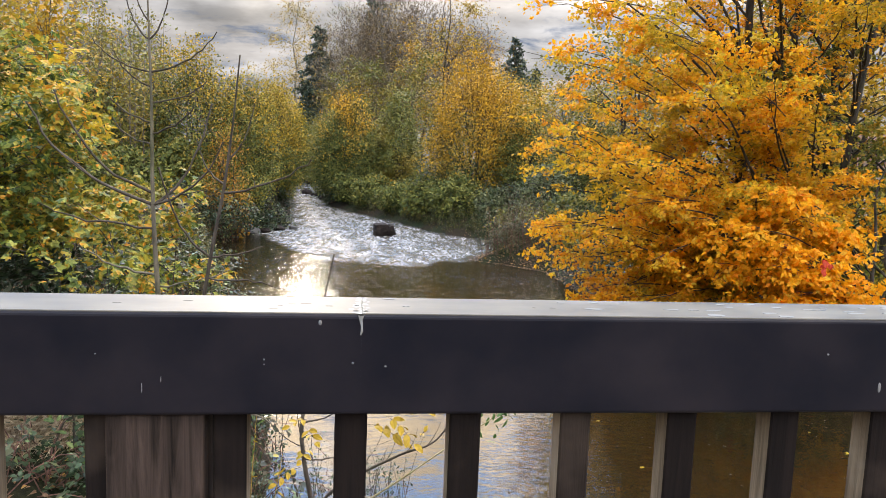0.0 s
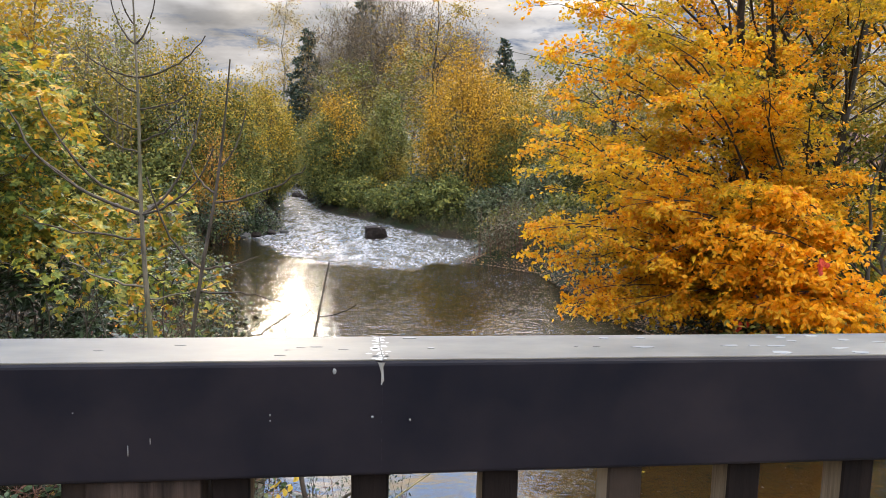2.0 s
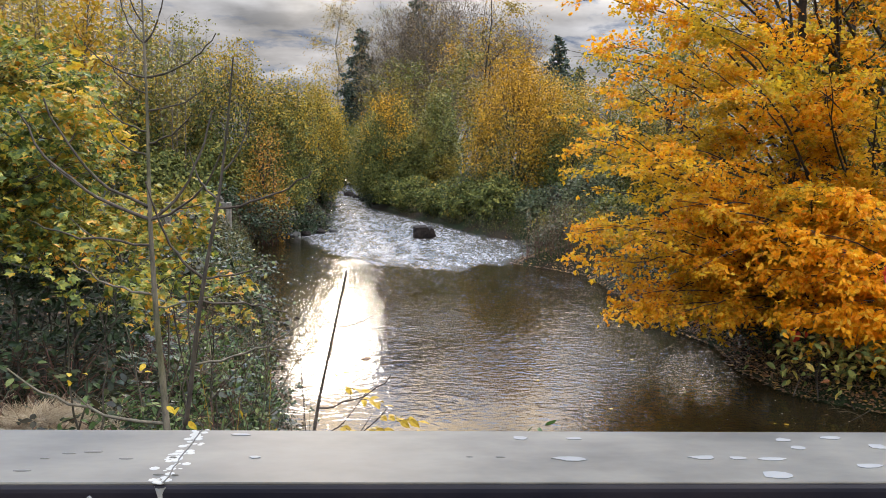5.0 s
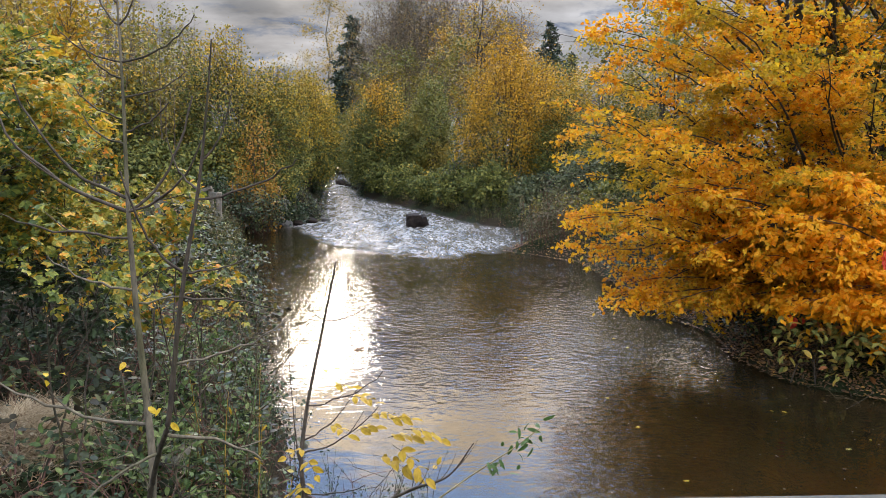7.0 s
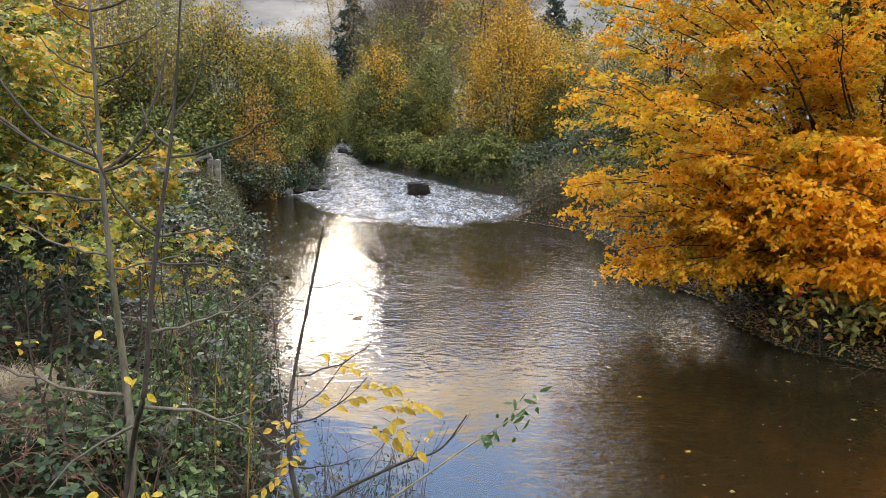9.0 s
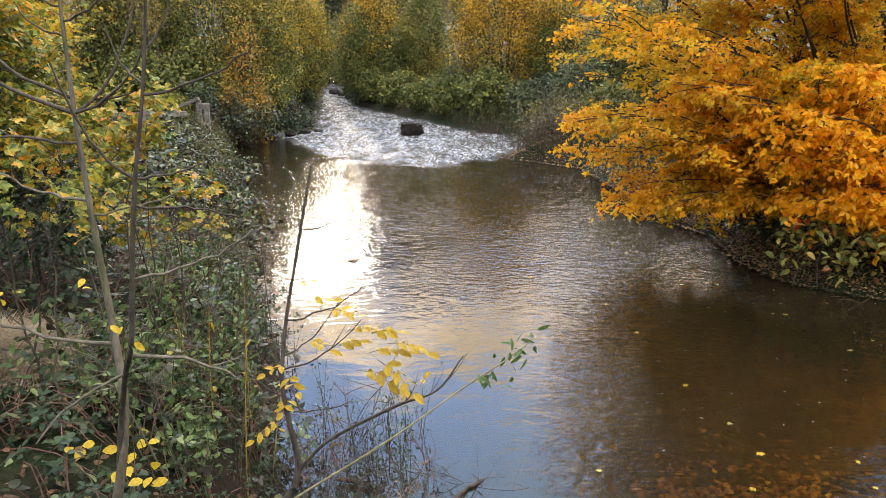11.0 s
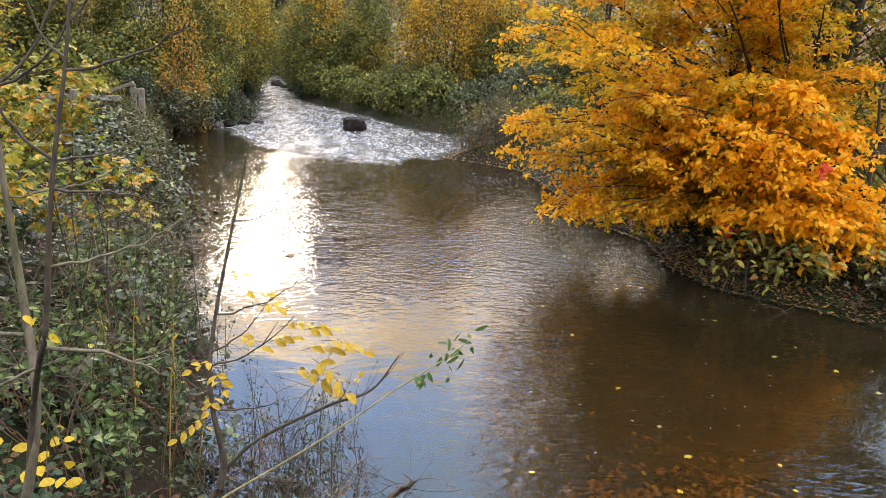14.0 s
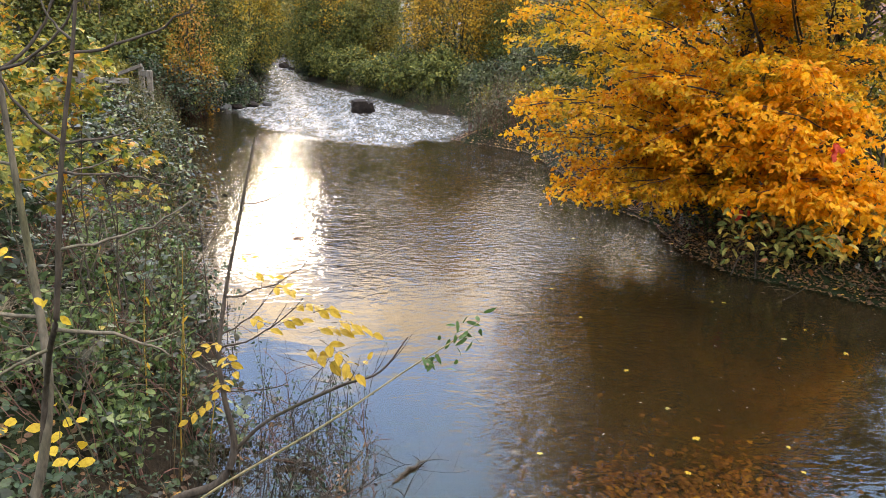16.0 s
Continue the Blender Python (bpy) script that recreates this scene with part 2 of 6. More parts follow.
RUST = leaf_material("rust_leaf", [(0.0, (0.24, 0.12, 0.02)), (0.7, (0.38, 0.19, 0.025)), (1.0, (0.24, 0.20, 0.03))], None, 0.4)
OAK = leaf_material("oak_leaf", [(0.0, (0.032, 0.060, 0.015)), (0.4, (0.110, 0.150, 0.032)), (0.75, (0.255, 0.275, 0.050)), (0.93, (0.40, 0.31, 0.03)), (1.0, (0.54, 0.23, 0.02))],
                    [(0.0, (0.10, 0.13, 0.028)), (0.6, (0.40, 0.30, 0.030)), (1.0, (0.54, 0.18, 0.018))], 0.38, 0.45, 1.2, 0.25)
MAPLE = leaf_material("maple_leaf", [(0.0, (0.34, 0.25, 0.03)), (0.5, (0.48, 0.34, 0.03)), (0.85, (0.54, 0.34, 0.03)), (1.0, (0.46, 0.15, 0.02))], None, 0.38)
ASH = leaf_material("ash_leaf", [(0.0, (0.20, 0.13, 0.014)), (0.6, (0.34, 0.22, 0.018)), (1.0, (0.20, 0.115, 0.022))], None, 0.3)
BRAMBLE = leaf_material("bramble_leaf", [(0.0, (0.008, 0.014, 0.006)), (0.5, (0.026, 0.042, 0.017)), (0.8, (0.075, 0.115, 0.045)), (0.95, (0.20, 0.24, 0.09)), (1.0, (0.36, 0.27, 0.03))],
                        [(0.0, (0.016, 0.012, 0.008)), (0.7, (0.05, 0.035, 0.016)), (1.0, (0.11, 0.10, 0.03))], 0.22, 0.40, 1.6, 0.3)
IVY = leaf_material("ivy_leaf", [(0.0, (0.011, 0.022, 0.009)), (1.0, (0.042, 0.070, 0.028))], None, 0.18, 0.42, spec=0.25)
WEED = leaf_material("weed_leaf", [(0.0, (0.012, 0.022, 0.008)), (0.6, (0.035, 0.052, 0.016)), (0.9, (0.10, 0.10, 0.03)), (1.0, (0.20, 0.14, 0.05))],
                     [(0.0, (0.07, 0.07, 0.025)), (1.0, (0.15, 0.11, 0.035))], 0.3, 0.5, 1.0)
WILLOW_TWIG = leaf_material("twig_green", [(0.0, (0.025, 0.055, 0.016)), (1.0, (0.075, 0.135, 0.035))], None, 0.35)
DOGWOOD = leaf_material("dogwood_leaf", [(0.0, (0.12, 0.16, 0.05)), (0.45, (0.28, 0.27, 0.07)), (0.8, (0.42, 0.29, 0.06)), (1.0, (0.30, 0.10, 0.05))], None, 0.42)
RED = leaf_material("red_leaf", [(0.0, (0.45, 0.03, 0.03)), (1.0, (0.60, 0.10, 0.04))], None, 0.45)
NEEDLE = leaf_material("needle", [(0.0, (0.022, 0.038, 0.028)), (1.0, (0.055, 0.08, 0.052))], None, 0.12)
GRASS = leaf_material("grass_blade", [(0.0, (0.03, 0.055, 0.014)), (0.6, (0.07, 0.10, 0.024)), (1.0, (0.16, 0.14, 0.05))], None, 0.3)
STRAW = leaf_material("dry_grass", [(0.0, (0.20, 0.14, 0.085)), (0.5, (0.42, 0.33, 0.22)), (1.0, (0.62, 0.52, 0.38))], None, 0.3)
LITTER = leaf_material("fallen_leaf", [(0.0, (0.075, 0.045, 0.028)), (0.5, (0.16, 0.09, 0.048)), (0.88, (0.26, 0.14, 0.06)), (1.0, (0.44, 0.26, 0.04))], None, 0.15)
BED_LITTER = leaf_material("sunken_leaf", [(0.0, (0.09, 0.045, 0.020)), (0.6, (0.19, 0.085, 0.028)), (0.92, (0.28, 0.13, 0.03)), (1.0, (0.46, 0.24, 0.03))], None, 0.1)
BARK = bark_material("bark", (0.045, 0.036, 0.028), (0.15, 0.12, 0.09))
BARK_DARK = bark_material("dark_bark", (0.02, 0.016, 0.013), (0.07, 0.055, 0.042))
BARK_PALE = bark_material("pale_bark", (0.09, 0.078, 0.066), (0.24, 0.215, 0.185), 9.0)
BARK_ASH = bark_material("ash_bark", (0.045, 0.038, 0.027), (0.15, 0.125, 0.088), 34.0, 0.85)
BARK_TWIG = bark_material("young_bark", (0.022, 0.017, 0.013), (0.08, 0.062, 0.046), 40.0, 0.85)
STEM_DRY = bark_material("dry_stem", (0.04, 0.030, 0.017), (0.15, 0.105, 0.056), 40.0)
STEM_TAN = bark_material("tan_shoot", (0.10, 0.085, 0.04), (0.26, 0.21, 0.11), 30.0)
STEM_OCHRE = bark_material("ochre_stalk", (0.16, 0.10, 0.02), (0.34, 0.22, 0.045), 30.0)
STEM_RED = bark_material("bramble_stem", (0.06, 0.03, 0.025), (0.16, 0.08, 0.06), 40.0)


def ground_material():
    m, nt, p = material("bank_soil")
    co = nt.nodes.new("ShaderNodeTexCoord")
    big = node(nt, "ShaderNodeTexNoise", [("Vector", co.outputs["Object"])], Scale=0.5, Detail=4.0)
    fine = node(nt, "ShaderNodeTexNoise", [("Vector", co.outputs["Object"])], Scale=22.0, Detail=6.0, Roughness=0.7)
    soil = ramp(nt, fine.outputs["Fac"], [(0.3, (0.008, 0.006, 0.004)), (0.7, (0.036, 0.025, 0.015))])
    green = ramp(nt, fine.outputs["Fac"], [(0.3, (0.006, 0.009, 0.004)), (0.7, (0.026, 0.034, 0.012))])
    fac = ramp(nt, big.outputs["Fac"], [(0.42, (0, 0, 0)), (0.58, (1, 1, 1))])
    sp = node(nt, "ShaderNodeSeparateXYZ", [("Vector", co.outputs["Object"])])
    wet = node(nt, "ShaderNodeMapRange", [("Value", sp.outputs[2])])
    wet.inputs["From Min"].default_value, wet.inputs["From Max"].default_value = -0.10, 0.02
    dry = blend(nt, fac, soil, green)
    bed = ramp(nt, fine.outputs["Fac"], [(0.3, (0.030, 0.025, 0.016)), (0.7, (0.080, 0.066, 0.040))])
    nt.links.new(blend(nt, wet.outputs[0], bed, dry), p.inputs["Base Color"])
    p.inputs["Roughness"].default_value, p.inputs["Specular IOR Level"].default_value = 0.95, 0.12
    bump(nt, p, fine.outputs["Fac"], 0.7, 0.04)
    return m


def stone_material(name, dark, light, rough=0.55, spec=0.3):
    m, nt, p = material(name)
    co = nt.nodes.new("ShaderNodeTexCoord")
    a = node(nt, "ShaderNodeTexNoise", [("Vector", co.outputs["Object"])], Scale=5.0, Detail=8.0, Roughness=0.7)
    b = node(nt, "ShaderNodeTexVoronoi", [("Vector", co.outputs["Object"])], Scale=9.0)
    col = ramp(nt, a.outputs["Fac"], [(0.3, dark), (0.7, light)])
    nt.links.new(col, p.inputs["Base Color"])
    p.inputs["Roughness"].default_value, p.inputs["Specular IOR Level"].default_value = rough, spec
    bump(nt, p, blend(nt, 0.3, a.outputs["Fac"], b.outputs["Distance"]), 0.6, 0.05)
    return m


def water_material():
    """Clear brown stream water, smooth in the pool, broken and foaming in the rapids."""
    m, nt, p = material("stream_water")
    co = nt.nodes.new("ShaderNodeTexCoord")
    at = nt.nodes.new("ShaderNodeAttribute")
    at.attribute_name = "rapid"
    rap = at.outputs["Fac"]
    calm = nt.nodes.new("ShaderNodeAttribute")
    calm.attribute_name = "ripple"
    mp = node(nt, "ShaderNodeMapping", [("Vector", co.outputs["Object"])], Scale=(1.0, 1.5, 1.0), Rotation=(0, 0, radians(-8)))
    mp2 = node(nt, "ShaderNodeMapping", [("Vector", co.outputs["Object"])], Scale=(1.0, 0.30, 1.0), Rotation=(0, 0, radians(-12)))
    mp4 = node(nt, "ShaderNodeMapping", [("Vector", co.outputs["Object"])], Scale=(0.55, 1.6, 1.0), Rotation=(0, 0, radians(-6)))
    n1 = node(nt, "ShaderNodeTexNoise", [("Vector", mp.outputs[0])], Scale=1.3, Detail=1.0, Distortion=1.2)
    n4 = node(nt, "ShaderNodeTexNoise", [("Vector", mp4.outputs[0])], Scale=6.5, Detail=1.5, Roughness=0.5, Distortion=1.4)
    n2 = node(nt, "ShaderNodeTexNoise", [("Vector", mp.outputs[0])], Scale=3.2, Detail=1.0, Roughness=0.5, Distortion=1.8)
    n3 = node(nt, "ShaderNodeTexNoise", [("Vector", mp2.outputs[0])], Scale=2.0, Detail=4.0, Roughness=0.58, Distortion=0.9)
    b1 = node(nt, "ShaderNodeBump", Strength=1.0, Distance=0.006)
    nt.links.new(n1.outputs["Fac"], b1.inputs["Height"])
    b2 = node(nt, "ShaderNodeBump", [("Normal", b1.outputs[0]), ("Height", n2.outputs["Fac"]), ("Strength", calm.outputs["Fac"])], Distance=0.012)
    b4 = node(nt, "ShaderNodeBump", [("Normal", b2.outputs[0]), ("Height", n4.outputs["Fac"]), ("Strength", calm.outputs["Fac"])], Distance=0.0085)
    b3 = node(nt, "ShaderNodeBump", [("Normal", b4.outputs[0]), ("Height", n3.outputs["Fac"]), ("Strength", rap)], Distance=0.075)
    nt.links.new(b3.outputs[0], p.inputs["Normal"])
    foam_n = node(nt, "ShaderNodeTexNoise", [("Vector", mp2.outputs[0])], Scale=8.0, Detail=7.0, Roughness=0.78, Distortion=1.2)
    foam = ramp(nt, foam_n.outputs["Fac"], [(0.43, (0.05, 0.05, 0.05)), (0.60, (0.95, 0.95, 0.95))])
    patch = ramp(nt, n3.outputs["Fac"], [(0.36, (0.26, 0.26, 0.26)), (0.56, (1, 1, 1))])
    foam = blend(nt, 1.0, foam, patch, "MULTIPLY")
    fm = nt.nodes.new("ShaderNodeMath")
    fm.operation, fm.use_clamp = "MULTIPLY", True
    nt.links.new(foam, fm.inputs[0])
    nt.links.new(rap, fm.inputs[1])
    p.inputs["Base Color"].default_value = (0.20, 0.17, 0.11, 1)
    rr = node(nt, "ShaderNodeMapRange", [("Value", rap)])
    rr.inputs["To Min"].default_value, rr.inputs["To Max"].default_value = 0.012, 0.27
    nt.links.new(rr.outputs[0], p.inputs["Roughness"])
    p.inputs["IOR"].default_value = 1.333
    p.inputs["Transmission Weight"].default_value = 1.0
    white = nt.nodes.new("ShaderNodeBsdfPrincipled")
    white.inputs["Base Color"].default_value = (0.255, 0.25, 0.245, 1)
    white.inputs["Roughness"].default_value = 0.7
    nt.links.new(b3.outputs[0], white.inputs["Normal"])
    mx = nt.nodes.new("ShaderNodeMixShader")
    nt.links.new(fm.outputs[0], mx.inputs[0])
    nt.links.new(p.outputs[0], mx.inputs[1])
    nt.links.new(white.outputs[0], mx.inputs[2])
    nt.links.new(mx.outputs[0], nt.nodes["Material Output"].inputs[0])
    return m


def cap_material(name, dark, light, metal, rough, spec=0.5):
    """Sheet metal, streaked by rain."""
    m, nt, p = material(name)
    co = nt.nodes.new("ShaderNodeTexCoord")
    mp = node(nt, "ShaderNodeMapping", [("Vector", co.outputs["Object"])], Scale=(0.7, 1.6, 0.8))
    a = node(nt, "ShaderNodeTexNoise", [("Vector", mp.outputs[0])], Scale=9.0, Detail=5.0, Roughness=0.6)
    b = node(nt, "ShaderNodeTexNoise", [("Vector", co.outputs["Object"])], Scale=120.0, Detail=3.0)
    nt.links.new(ramp(nt, a.outputs["Fac"], [(0.35, dark), (0.7, light)]), p.inputs["Base Color"])
    p.inputs["Metallic"].default_value = metal
    lo, hi = (rough - 0.07,) * 3, (rough + 0.07,) * 3
    nt.links.new(ramp(nt, a.outputs["Fac"], [(0.3, lo), (0.7, hi)]), p.inputs["Roughness"])
    p.inputs["Specular IOR Level"].default_value = spec
    bump(nt, p, b.outputs["Fac"], 0.05, 0.001)
    return m


def wood_material(name, dark, light, axis=2, rough=0.75, worn=(0.30, 0.26, 0.21), spec=0.1):
    m, nt, p = material(name)
    co = nt.nodes.new("ShaderNodeTexCoord")
    sc = [26.0, 26.0, 26.0]
    sc[axis] = 1.6
    own = nt.nodes.new("ShaderNodeObjectInfo")
    far = nt.nodes.new("ShaderNodeMath")
    far.operation = "MULTIPLY"
    far.inputs[1].default_value = 37.0
    nt.links.new(own.outputs["Random"], far.inputs[0])
    moved = nt.nodes.new("ShaderNodeVectorMath")
    moved.operation = "ADD"
    nt.links.new(co.outputs["Object"], moved.inputs[0])
    nt.links.new(far.outputs[0], moved.inputs[1])
    mp = node(nt, "ShaderNodeMapping", [("Vector", moved.outputs[0])], Scale=sc)
    a = node(nt, "ShaderNodeTexNoise", [("Vector", mp.outputs[0])], Scale=3.0, Detail=6.0, Roughness=0.65, Distortion=0.5)
    b = node(nt, "ShaderNodeTexNoise", [("Vector", moved.outputs[0])], Scale=6.0, Detail=4.0)
    col = ramp(nt, a.outputs["Fac"], [(0.3, dark), (0.7, light)])
    wr = ramp(nt, b.outputs["Fac"], [(0.52, (0, 0, 0)), (0.7, (0.8, 0.8, 0.8))])
    nt.links.new(blend(nt, wr, col, worn), p.inputs["Base Color"])
    p.inputs["Roughness"].default_value = rough
    p.inputs["Specular IOR Level"].default_value = spec
    bump(nt, p, a.outputs["Fac"], 0.5, 0.004)
    return m


SOIL = ground_material()
STONE_DARK = stone_material("wet_stone", (0.006, 0.0045, 0.004), (0.030, 0.023, 0.019), 0.85, 0.12)
STONE_GREY = stone_material("river_stone", (0.022, 0.021, 0.020), (0.075, 0.072, 0.068), 0.8, 0.2)
CONCRETE = stone_material("bridge_concrete", (0.20, 0.19, 0.18), (0.34, 0.33, 0.31), 0.85)
WATER = water_material()
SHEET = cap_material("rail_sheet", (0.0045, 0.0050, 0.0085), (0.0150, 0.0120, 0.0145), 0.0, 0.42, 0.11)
SHEET_TOP = cap_material("rail_sheet_pale", (0.040, 0.035, 0.027), (0.125, 0.112, 0.092), 0.2, 0.56, 0.3)
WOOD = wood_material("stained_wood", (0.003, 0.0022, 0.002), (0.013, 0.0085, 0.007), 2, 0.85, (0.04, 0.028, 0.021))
WOOD_POST = wood_material("worn_post_wood", (0.005, 0.0035, 0.003), (0.062, 0.042, 0.033), 2, 0.8, (0.12, 0.085, 0.066))
WOOD_GREY = wood_material("grey_fence_wood", (0.085, 0.072, 0.058), (0.20, 0.175, 0.145), 0, 0.8, (0.27, 0.245, 0.21))
# pale tone of the balusters' sides, with the light on them in it
WOOD_SIDE_LIT = wood_material("side_lit_wood", (0.06, 0.042, 0.028), (0.20, 0.15, 0.10), 2, 0.8, (0.27, 0.21, 0.15))
DECK = wood_material("deck_wood", (0.09, 0.07, 0.055), (0.22, 0.18, 0.14), 0, 0.8)


def plain(name, col, rough=0.6, metal=0.0):
    m, nt, p = material(name)
    co = nt.nodes.new("ShaderNodeTexCoord")
    a = node(nt, "ShaderNodeTexNoise", [("Vector", co.outputs["Object"])], Scale=14.0, Detail=5.0)
    c = ramp(nt, a.outputs["Fac"], [(0.3, tuple(0.75 * v for v in col)), (0.7, col)])
    nt.links.new(c, p.inputs["Base Color"])
    p.inputs["Roughness"].default_value, p.inputs["Metallic"].default_value = rough, metal
    return m


DROPPING = plain("dried_drip", (0.15, 0.15, 0.145), 0.7)
WELD = plain("weld_bead", (0.25, 0.245, 0.225), 0.75, 0.1)
DENT = plain("dented_metal", (0.060, 0.055, 0.046), 0.65, 0.2)
PLASTER = plain("plaster", (0.62, 0.52, 0.44), 0.85)
ROOF = plain("roof_tile", (0.16, 0.07, 0.05), 0.8)
GLASS_DARK = plain("window_glass", (0.03, 0.035, 0.04), 0.08)
HERB = leaf_material("herb_leaf", [(0.0, (0.040, 0.070, 0.022)), (0.6, (0.095, 0.145, 0.045)), (1.0, (0.20, 0.24, 0.09))], None, 0.35)
REED = leaf_material("reed_leaf", [(0.0, (0.035, 0.045, 0.018)), (0.5, (0.075, 0.065, 0.03)), (1.0, (0.13, 0.095, 0.05))], None, 0.25)


# ------------------------------------------------------------------ mesh helpers
def quads(name, v, f, mat, smooth=False):
    me = bpy.data.meshes.new(name)
    v, f = np.asarray(v, np.float32), np.asarray(f, np.int32)
    me.vertices.add(len(v))
    me.vertices.foreach_set("co", v.ravel())
    me.loops.add(f.size)
    me.loops.foreach_set("vertex_index", f.ravel())
    me.polygons.add(len(f))
    me.polygons.foreach_set("loop_start", np.arange(0, f.size, 4, dtype=np.int32))
    me.polygons.foreach_set("loop_total", np.full(len(f), 4, np.int32))
    me.polygons.foreach_set("use_smooth", np.full(len(f), smooth))
    me.materials.append(mat)
    me.update(calc_edges=True)
    me.validate()
    return me


class Geo:
    """Gathers pieces of one mesh, all of them quads."""

    def __init__(self):
        self.v, self.f, self.n = [], [], 0

    def add(self, v, f):
        self.v.append(np.asarray(v, float))
        self.f.append(np.asarray(f, int) + self.n)
        self.n += len(v)
        return self

    def mesh(self, name, mat, smooth=False):
        return quads(name, np.concatenate(self.v), np.concatenate(self.f), mat, smooth)

    def part(self, name, mat, parent=None, label="", smooth=False):
        ob = new(name, self.mesh(name, mat, smooth))
        ob.parent = parent
        if parent is not None:
            ob.matrix_parent_inverse = Matrix.Translation(-place_of(parent))
        return tagged(ob, label)


def place_of(ob):
    """Where a thing stands; a part has its own origin in the world's."""
    return Vector(ob.location) if ob.parent is None else Vector()


def thing(name, at, label, category, group="", kind=""):
    ob = new(name)
    ob.empty_display_size = 0.2
    ob.location = at
    return tagged(ob, label, category, group, kind)


def part(name, bm, mat, parent, label="", smooth=False):
    me = bpy.data.meshes.new(name)
    bm.to_mesh(me)
    bm.free()
    me.materials.append(mat)
    for pl in me.polygons:
        pl.use_smooth = smooth
    ob = new(name, me)
    ob.parent = parent
    if parent is not None:
        ob.matrix_parent_inverse = Matrix.Translation(-place_of(parent))
    return tagged(ob, label)


def box(lo, hi, bevel=0.0, segments=1, bm=None, along=None):
    bm = bm or bmesh.new()
    lo, hi = Vector(lo), Vector(hi)
    made = bmesh.ops.create_cube(bm, size=1.0, matrix=Matrix.Translation((lo + hi) / 2) @ Matrix.Diagonal((*(hi - lo), 1)))
    if bevel:
        es = list({e for vv in made["verts"] for e in vv.link_edges})
        if along is not None:
            es = [e for e in es if abs((e.verts[0].co - e.verts[1].co).normalized()[along]) > 0.99]
        bmesh.ops.bevel(bm, geom=es, offset=bevel, segments=segments, affect="EDGES", profile=0.5)
    return bm


def unit(a):
    return a / np.maximum(np.linalg.norm(a, axis=-1, keepdims=True), 1e-9)


def tube(geo, pts, r0, r1, sides=6):
    """A tapering round stem along a line of points."""
    pts = np.asarray(pts, float)
    n = len(pts)
    d = unit(np.gradient(pts, axis=0))
    ref = np.where(np.abs(d[:, 2:3]) > 0.9, [[1.0, 0, 0]], [[0, 0, 1.0]])
    a = unit(np.cross(d, ref))
    b = np.cross(d, a)
    rad = np.linspace(r0, r1, n)[:, None, None] if np.isscalar(r0) else np.asarray(r0)[:, None, None]
    th = np.arange(sides) * 2 * np.pi / sides
    ring = pts[:, None] + rad * (np.cos(th)[None, :, None] * a[:, None] + np.sin(th)[None, :, None] * b[:, None])
    i, k = np.meshgrid(np.arange(n - 1), np.arange(sides), indexing="ij")
    k2 = (k + 1) % sides
    f = np.stack([i * sides + k, i * sides + k2, (i + 1) * sides + k2, (i + 1) * sides + k], -1).reshape(-1, 4)
    geo.add(ring.reshape(-1, 3), f)


def bezier(a, m, b, n=6):
    t = np.linspace(0, 1, n)[:, None]
    a, m, b = (np.asarray(q, float) for q in (a, m, b))
    return (1 - t) ** 2 * a + 2 * t * (1 - t) * m + t * t * b


def spline(pts, per=5):
    """A smooth line through a few points."""
    p = np.asarray(pts, float)
    p = np.concatenate([[2 * p[0] - p[1]], p, [2 * p[-1] - p[-2]]])
    out = []
    for i in range(1, len(p) - 2):
        t = np.linspace(0, 1, per, endpoint=False)[:, None]
        out.append(0.5 * (2 * p[i] + (p[i + 1] - p[i - 1]) * t + (2 * p[i - 1] - 5 * p[i] + 4 * p[i + 1] - p[i + 2]) * t ** 2
                          + (3 * p[i] - p[i - 1] - 3 * p[i + 1] + p[i + 2]) * t ** 3))
    out.append(p[-2:-1])
    return np.concatenate(out)


def leaves(geo, pos, way, normal, length, width, fold=0.25, fine=True):
    """Leaves: a kite far off; near by an oval, its halves folded along the midrib."""
    n = len(pos)
    way, side = unit(way), unit(np.cross(normal, way))
    nor = np.cross(way, side)
    length, width = np.broadcast_to(length, n)[:, None], np.broadcast_to(width, n)[:, None]
    if not fine:
        v = np.stack([pos, pos + way * length * 0.45 - side * width / 2, pos + way * length, pos + way * length * 0.45 + side * width / 2], 1)
        geo.add(v.reshape(-1, 3), np.arange(4 * n).reshape(-1, 4))
        return
    lift, sag = nor * width * fold, nor * length
    mid = pos + way * length * 0.5 + sag * 0.03
    tip = pos + way * length - sag * 0.10
    rows = [pos, mid, tip]
    for sg in (-1, 1):
        for t, w, up in ((0.17, 0.36, 0.55), (0.48, 0.50, 1.0), (0.80, 0.30, 0.5)):
            rows.append(pos + way * length * t + side * width * sg * w + lift * up * 0.8 - sag * 0.05 * t)
    v = np.stack(rows, 1)
    base = np.arange(n)[:, None] * 9
    f = np.concatenate([base + [[0, 1, 4, 3]], base + [[1, 2, 5, 4]], base + [[0, 6, 7, 1]], base + [[1, 7, 8, 2]]])
    geo.add(v.reshape(-1, 3), f)


